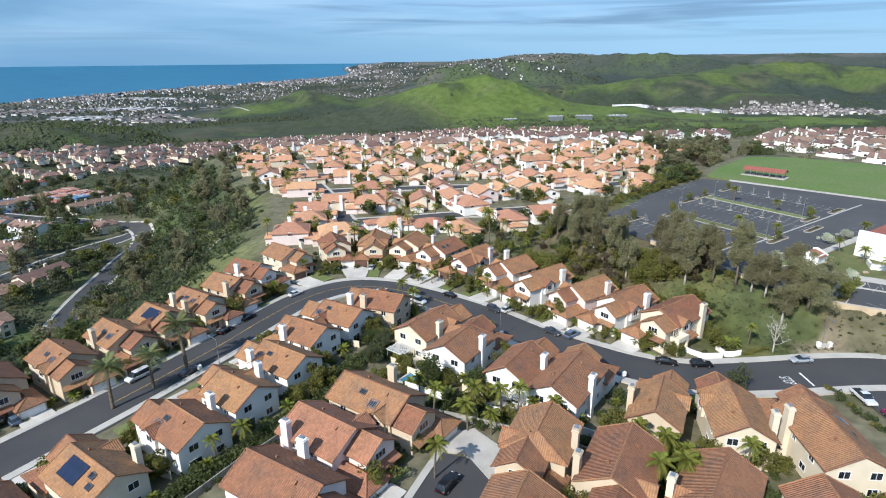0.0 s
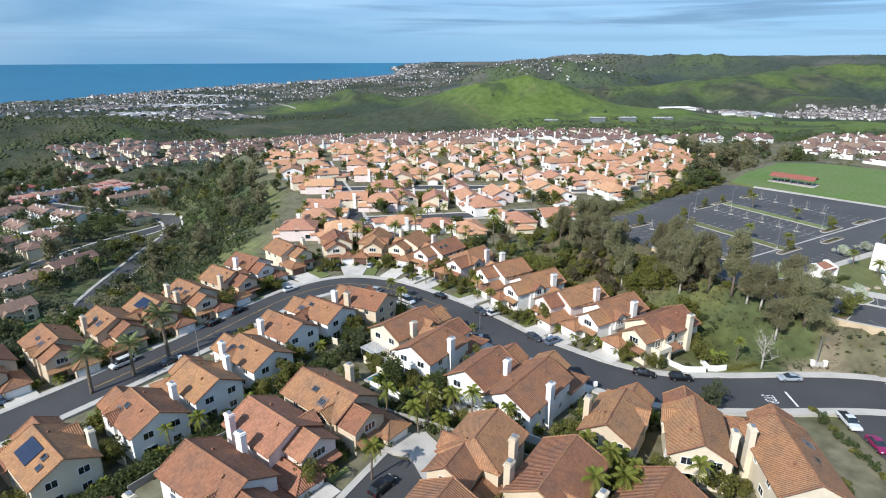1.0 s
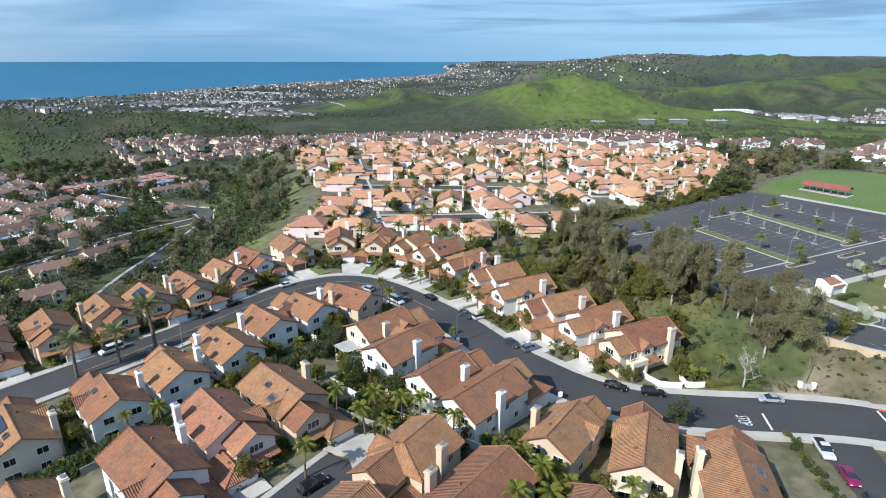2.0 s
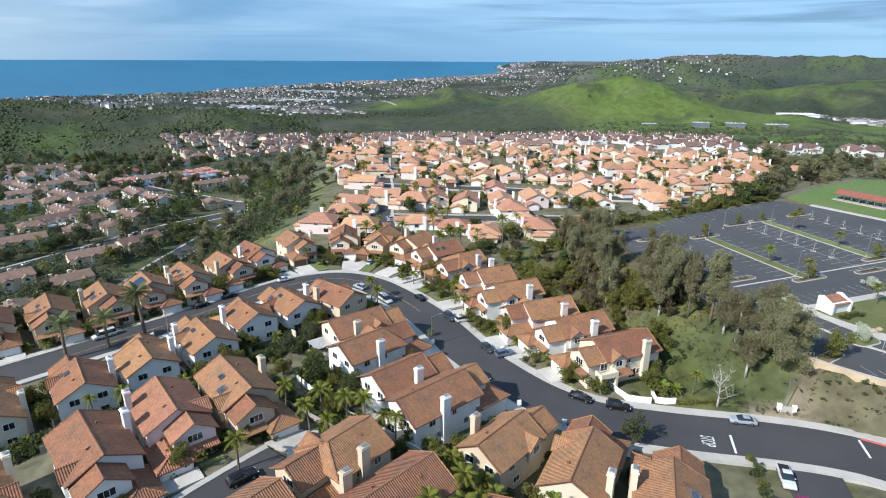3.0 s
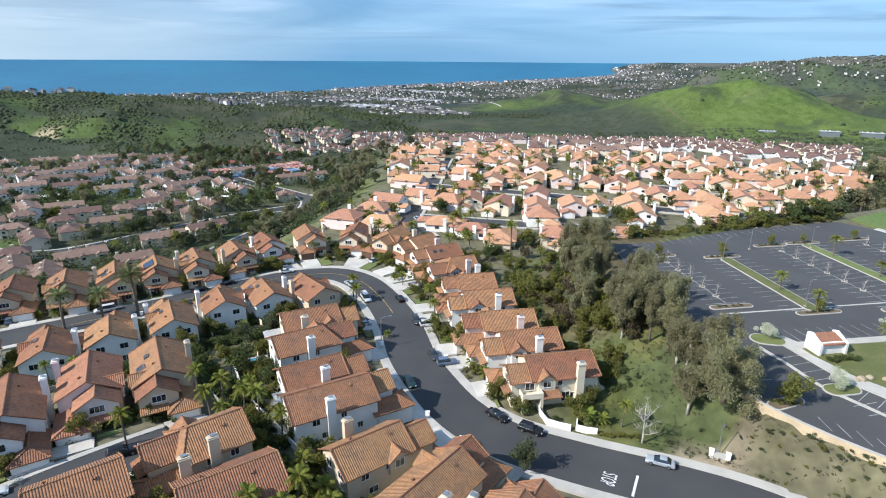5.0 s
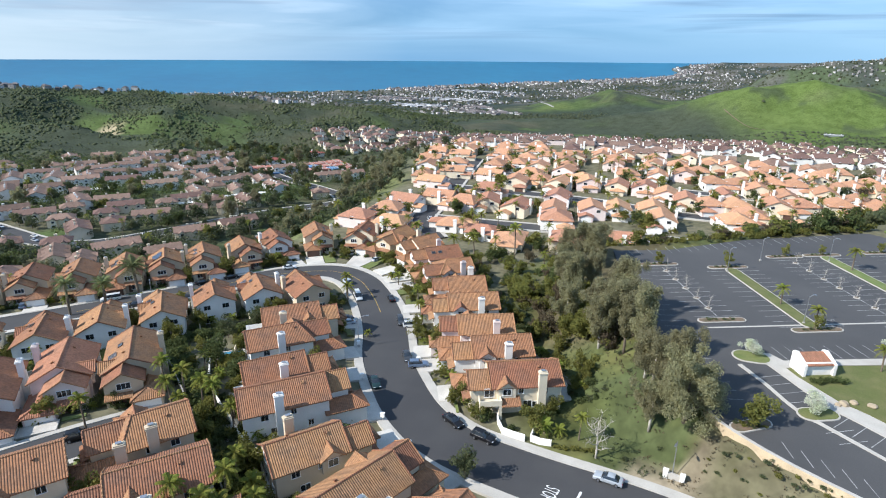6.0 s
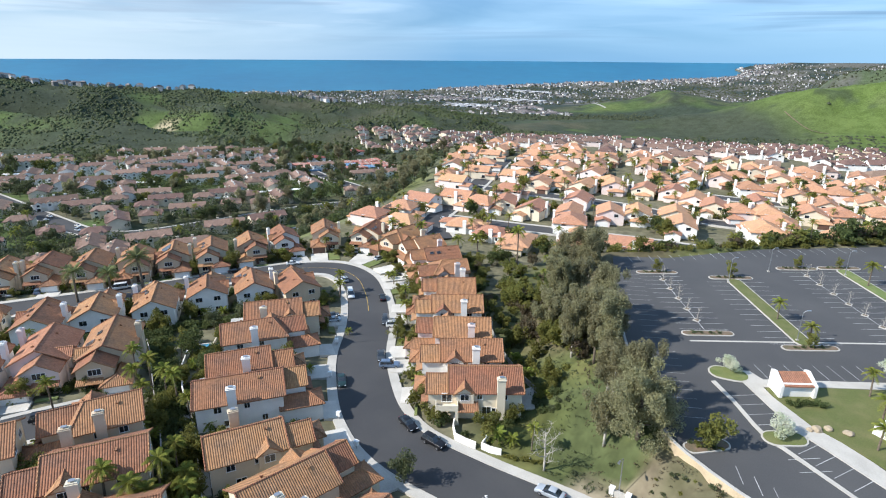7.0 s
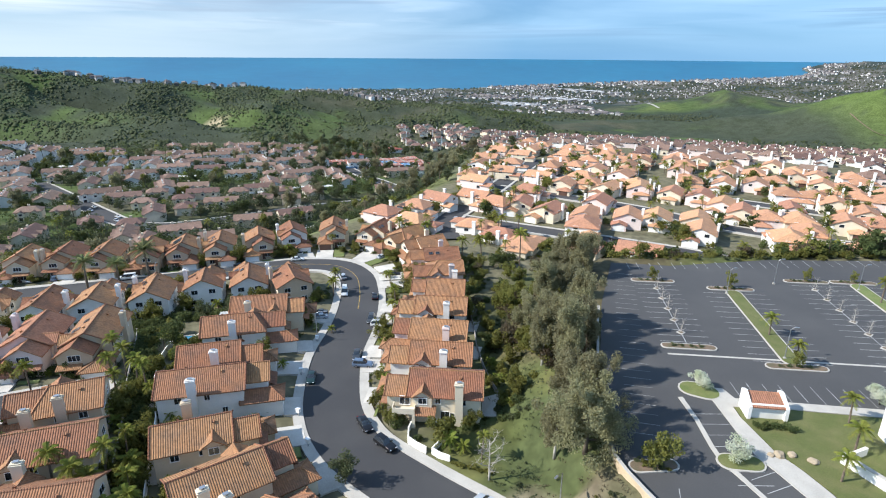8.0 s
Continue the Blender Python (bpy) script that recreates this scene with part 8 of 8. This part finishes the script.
# road markings
v, f = [], []
for i in range(len(STREET) - 1):
    a, b = STREET[i], STREET[i + 1]
    if a[0] < -70 or a[0] > 4 or a[1] < 95:
        continue
    d = Vector((b[0] - a[0], b[1] - a[1])).normalized()
    n = len(v)
    for q, s in ((a, 0.08), (b, 0.08), (b, -0.08), (a, -0.08)):
        v.append((q[0] - d.y * s, q[1] + d.x * s, gz(*q) + 0.072))
    f.append((n + 3, n + 2, n + 1, n))
tagged(new("road_marking", add_mesh("road_marking", v, f, YELLOW)), "thin worn yellow centre line on the street", "road marking", kind="structure")


def flat_bar(name, x0, x1, y0, y1, material, label, up=0.08):
    v = []
    for a, b in ((x0, y0), (x1, y0), (x1, y1), (x0, y1)):
        v.append((a, b, gz(a, b) + up))
    return tagged(new(name, add_mesh(name, v, [(0, 1, 2, 3)], material)), label, "road marking", kind="structure")


flat_bar("road_marking", 75.0, 75.4, 101.2, 106.4, LINE, "white stop line across one lane")
flat_bar("road_marking", 96.4, 96.8, 105.3, 110.3, LINE, "white stop line across one lane")
for x, y, turn in ((71.0, 103.6, -90),):
    cu = bpy.data.curves.new("stop_word", "FONT")
    cu.body, cu.align_x, cu.align_y, cu.size = "STOP", "CENTER", "CENTER", 1.0
    tmp = bpy.data.objects.new("stop_word", cu)
    scene.collection.objects.link(tmp)
    me = bpy.data.meshes.new_from_object(tmp)
    bpy.data.objects.remove(tmp)
    me.materials.append(LINE)
    ob = new("road_marking", me)
    ob.matrix_basis = pose(x, y, gz(x, y) + 0.085, 0, 0, turn) @ Matrix.Diagonal((1.25, 3.3, 1, 1))
    tagged(ob, "white STOP lettering painted on the asphalt", "road marking", kind="structure")
kb = []
for i in range(12):
    kb.append((97.0 + i * 1.3, 110.75 - 0.42 * i - 0.008 * i * i))
tagged(new("kerb", ribbon("kerb", kb, (-0.16, -0.14, 0.14, 0.16), (-0.2, 0.19, 0.19, -0.2), REDKERB)), "red painted kerb by the junction", "kerb", kind="structure")
# concrete drain down the slope behind the outer row
tagged(new("drain", ribbon("drain", curve_points([(-128, 150), (-122, 185), (-117, 215), (-104, 240), (-98, 262)], 3), (-0.9, -0.5, 0, 0.5, 0.9), (0.3, 0.3, 0.05, 0.3, 0.3), CONCRETE)), "narrow concrete drain down the grassy slope", "drain", kind="structure")

# ---- towns in the distance ----


def town(name, rs, x, y, sizes, heights, material, roof, label):
    """Countless far buildings as one mesh: walls and a low roof each."""
    n = len(x)
    z = field_z(x, y)
    a = rs.uniform(0, math.pi, n)
    l, w = sizes * rs.uniform(0.7, 1.5, n), sizes * rs.uniform(0.5, 0.9, n)
    ca, sa = np.cos(a), np.sin(a)

    def corner(sx, sy, h):
        return np.column_stack([x + ca * l * sx - sa * w * sy, y + sa * l * sx + ca * w * sy, z + h])
    h = heights
    zero = np.zeros(n) - 3
    v = np.stack([corner(sx * 0.5, sy * 0.5, zero) for sx, sy in ((-1, -1), (1, -1), (1, 1), (-1, 1))] + [corner(sx * 0.5, sy * 0.5, h) for sx, sy in ((-1, -1), (1, -1), (1, 1), (-1, 1))]
                 + [corner(sx * 0.55, sy * 0.55, h) for sx, sy in ((-1, -1), (1, -1), (1, 1), (-1, 1))] + [corner(-0.25, 0, h * 1.35), corner(0.25, 0, h * 1.35)], 1).reshape(-1, 3)
    walls = np.array([(0, 1, 5, 4), (1, 2, 6, 5), (2, 3, 7, 6), (3, 0, 4, 7)])
    tops = np.array([(8, 9, 13, 12), (10, 11, 12, 13), (9, 10, 13, 13), (11, 8, 12, 12)])
    o = (np.arange(n) * 14)[:, None, None]
    fw = (walls[None] + o).reshape(-1, 4).tolist()
    ft = [tuple(dict.fromkeys(q)) for q in (tops[None] + o).reshape(-1, 4).tolist()]
    me = bpy.data.meshes.new(name)
    me.from_pydata(v.tolist(), [], fw + ft)
    me.materials.append(material)
    me.materials.append(roof)
    me.polygons.foreach_set("material_index", [0] * len(fw) + [1] * len(ft))
    return tagged(new(name, me), label, "town", kind="stuff")


rs = np.random.RandomState(8)
HILLS = [(FRONT_HILL, 240), (GREEN_HILL, 240), (MID_HILL, 190), (RIGHT_HILL, 330)]


def hilly(x, y):
    return np.max([ridge(x, y, p, w)[0] for p, w in HILLS], axis=0)


x, y = rs.uniform(-3000, 900, 19000), rs.uniform(1300, 4700, 19000)
ok = (edge(x, y, COAST) < -40) & (np.hypot(x, y) > 1700) & (hilly(x, y) < 0.3)
x, y = x[ok], y[ok]
blob_field("woodland", rs, np.column_stack([x, y]), field_z(x, y), rs.uniform(3, 7, len(x)), FAR_LEAF, "dark trees among the far houses")
# coast town
x, y = rs.uniform(-2600, 700, 8600), rs.uniform(1500, 4800, 8600)
dc = edge(x, y, COAST)
r = np.hypot(x - 60, y - 40)
nn = np.array([noise.fractal((a / 420, b / 420, 3.1), 1, 2, 3) for a, b in zip(x, y)])
gfp = np.maximum(hilly(x, y), ridge(x, y, CANYON, 260)[0])
ok = (dc < -25) & (dc > -1500) & (r > 1700) & (gfp < 0.25) & ((x < -350) | (y > 3700)) & (nn + rs.uniform(-0.2, 0.2, len(x)) > 0.06)
x, y = x[ok], y[ok]
town("coast_town", rs, x, y, np.where(rs.uniform(size=len(x)) < 0.05, 24.0, 7.5) * np.clip(1.45 - np.hypot(x, y) / 4600, 0.5, 1.0), rs.uniform(4, 8, len(x)), TOWN, TOWN_ROOF, "pale houses of the coast town far below")
# beach rows: denser along the water
k = rs.uniform(0, 1, 1500)
pts = np.array(COAST[3:15], float)
seg = np.minimum((k * (len(pts) - 1)).astype(int), len(pts) - 2)
q = k * (len(pts) - 1) - seg
x = pts[seg, 0] + (pts[seg + 1, 0] - pts[seg, 0]) * q + np.abs(rs.normal(0, 130, len(k))) + 15
y = pts[seg, 1] + (pts[seg + 1, 1] - pts[seg, 1]) * q - rs.uniform(-10, 60, len(k))
nn = np.array([noise.fractal((a / 200, b / 200, 6.1), 1, 2, 3) for a, b in zip(x, y)])
ok = (edge(x, y, COAST) < -18) & (nn > -0.15)
town("coast_town", rs, x[ok], y[ok], np.full(ok.sum(), 11.0), rs.uniform(5, 10, ok.sum()), TOWN, TOWN_ROOF, "rows of pale houses along the beach")
# valley towns to the right
for cx, cy, sx, sy, n, sz, label in ((560, 1590, 130, 45, 90, 10, "rows of pale houses in the far valley"), (720, 1640, 170, 70, 360, 7, "rows of pale houses in the far valley"), (880, 1610, 170, 70, 360, 7, "rows of pale houses in the far valley"), (1020, 1520, 120, 60, 160, 9, "rows of pale houses in the far valley"), (600, 1560, 170, 40, 26, 24, "grey business sheds in the far valley"), (330, 3230, 260, 70, 60, 8, "pale houses on the far hillside"), (700, 2520, 420, 90, 110, 9, "pale houses between the hills"),
                                    (-1237, 1988, 110, 60, 70, 18, "pale buildings and sheds in the valley mouth"), (-1560, 2250, 150, 120, 130, 15, "pale buildings and sheds in the valley mouth"), (-1254, 2360, 160, 70, 60, 22, "pale buildings and sheds in the valley mouth"), (-880, 1860, 130, 80, 90, 16, "pale buildings and sheds in the valley mouth"), (-1443, 2832, 150, 40, 40, 30, "long white blocks above the beach"), (-970, 2040, 120, 70, 60, 16, "pale buildings and sheds in the valley mouth"),
                                    (480, 760, 300, 80, 220, 11, "pale houses behind the trees"), (-940, 420, 60, 300, 120, 8, "low houses along the crest of the canyon hills"), (-760, 800, 60, 110, 40, 8, "low houses along the crest of the canyon hills")):
    x, y = rs.normal(cx, sx * 0.55, n), rs.normal(cy, sy * 0.55, n)
    ok = (edge(x, y, COAST) < -20) & (hilly(x, y) < 0.6) & (edge(x, y, MESA) > 40)
    if "crest" in label:
        ok = ridge(x, y, CANYON, 210)[0] > 0.97
    x, y = x[ok], y[ok]
    town("far_town", rs, x, y, np.full(len(x), float(sz)), rs.uniform(4.0, 7.0, len(x)), TOWN, SHED_ROOF if sz > 16 else TOWN_ROOF, label)


def big_shed(x, y, yaw, l, w, h, label):
    ob = thing("warehouse", x, y, gz(x, y) - 1, yaw, label, "warehouse", "far warehouses")
    part("wall", add_mesh("wall", *box(-l / 2, l / 2, -w / 2, w / 2, -6, h), STUCCO[0] if l > 80 else METAL), ob)
    part("roof", add_mesh("roof", *join(box(-l / 2 - 1, l / 2 + 1, -w / 2 - 1, w / 2 + 1, h, h + 0.8), *[box(-l / 2 + l * (i + 0.4) / 5, -l / 2 + l * (i + 0.6) / 5, -3, 3, h + 0.8, h + 2.2) for i in range(5)]), WHITE if l > 80 else SHED_ROOF), ob)


big_shed(520, 1640, 12, 84, 45, 6, "large white warehouse in the far valley")
big_shed(395, 1330, 8, 42, 14, 4, "pale grey shed at the foot of the green hills")
big_shed(312, 1300, 5, 36, 12, 4, "pale grey shed at the foot of the green hills")
big_shed(246, 1290, 5, 32, 12, 4, "pale grey shed at the foot of the green hills")
big_shed(145, 1280, 5, 28, 10, 4, "pale grey shed at the foot of the green hills")
# highway climbing out of the valley mouth, path over the green hill
for pts, half, m, lb in (([(-700, 2080), (-800, 2220), (-856, 2314), (-850, 2390), (-900, 2450), (-1045, 2559)], 3.5, FENCE, "pale highway climbing out of the valley"), ([(34, 1300), (8, 1312), (-14, 1332), (-34, 1356), (-52, 1385)], 1.1, SOIL, "pale dirt track over the green hill")):
    c = curve_points(pts, 12)
    me = ribbon("track", c, (-half, half), (0, 0), m)
    co = np.array([v.co for v in me.vertices])
    co[:, 2] = field_z(co[:, 0], co[:, 1]) + 0.8
    me.vertices.foreach_set("co", co.ravel())
    tagged(new("track", me), lb, "road", kind="structure")
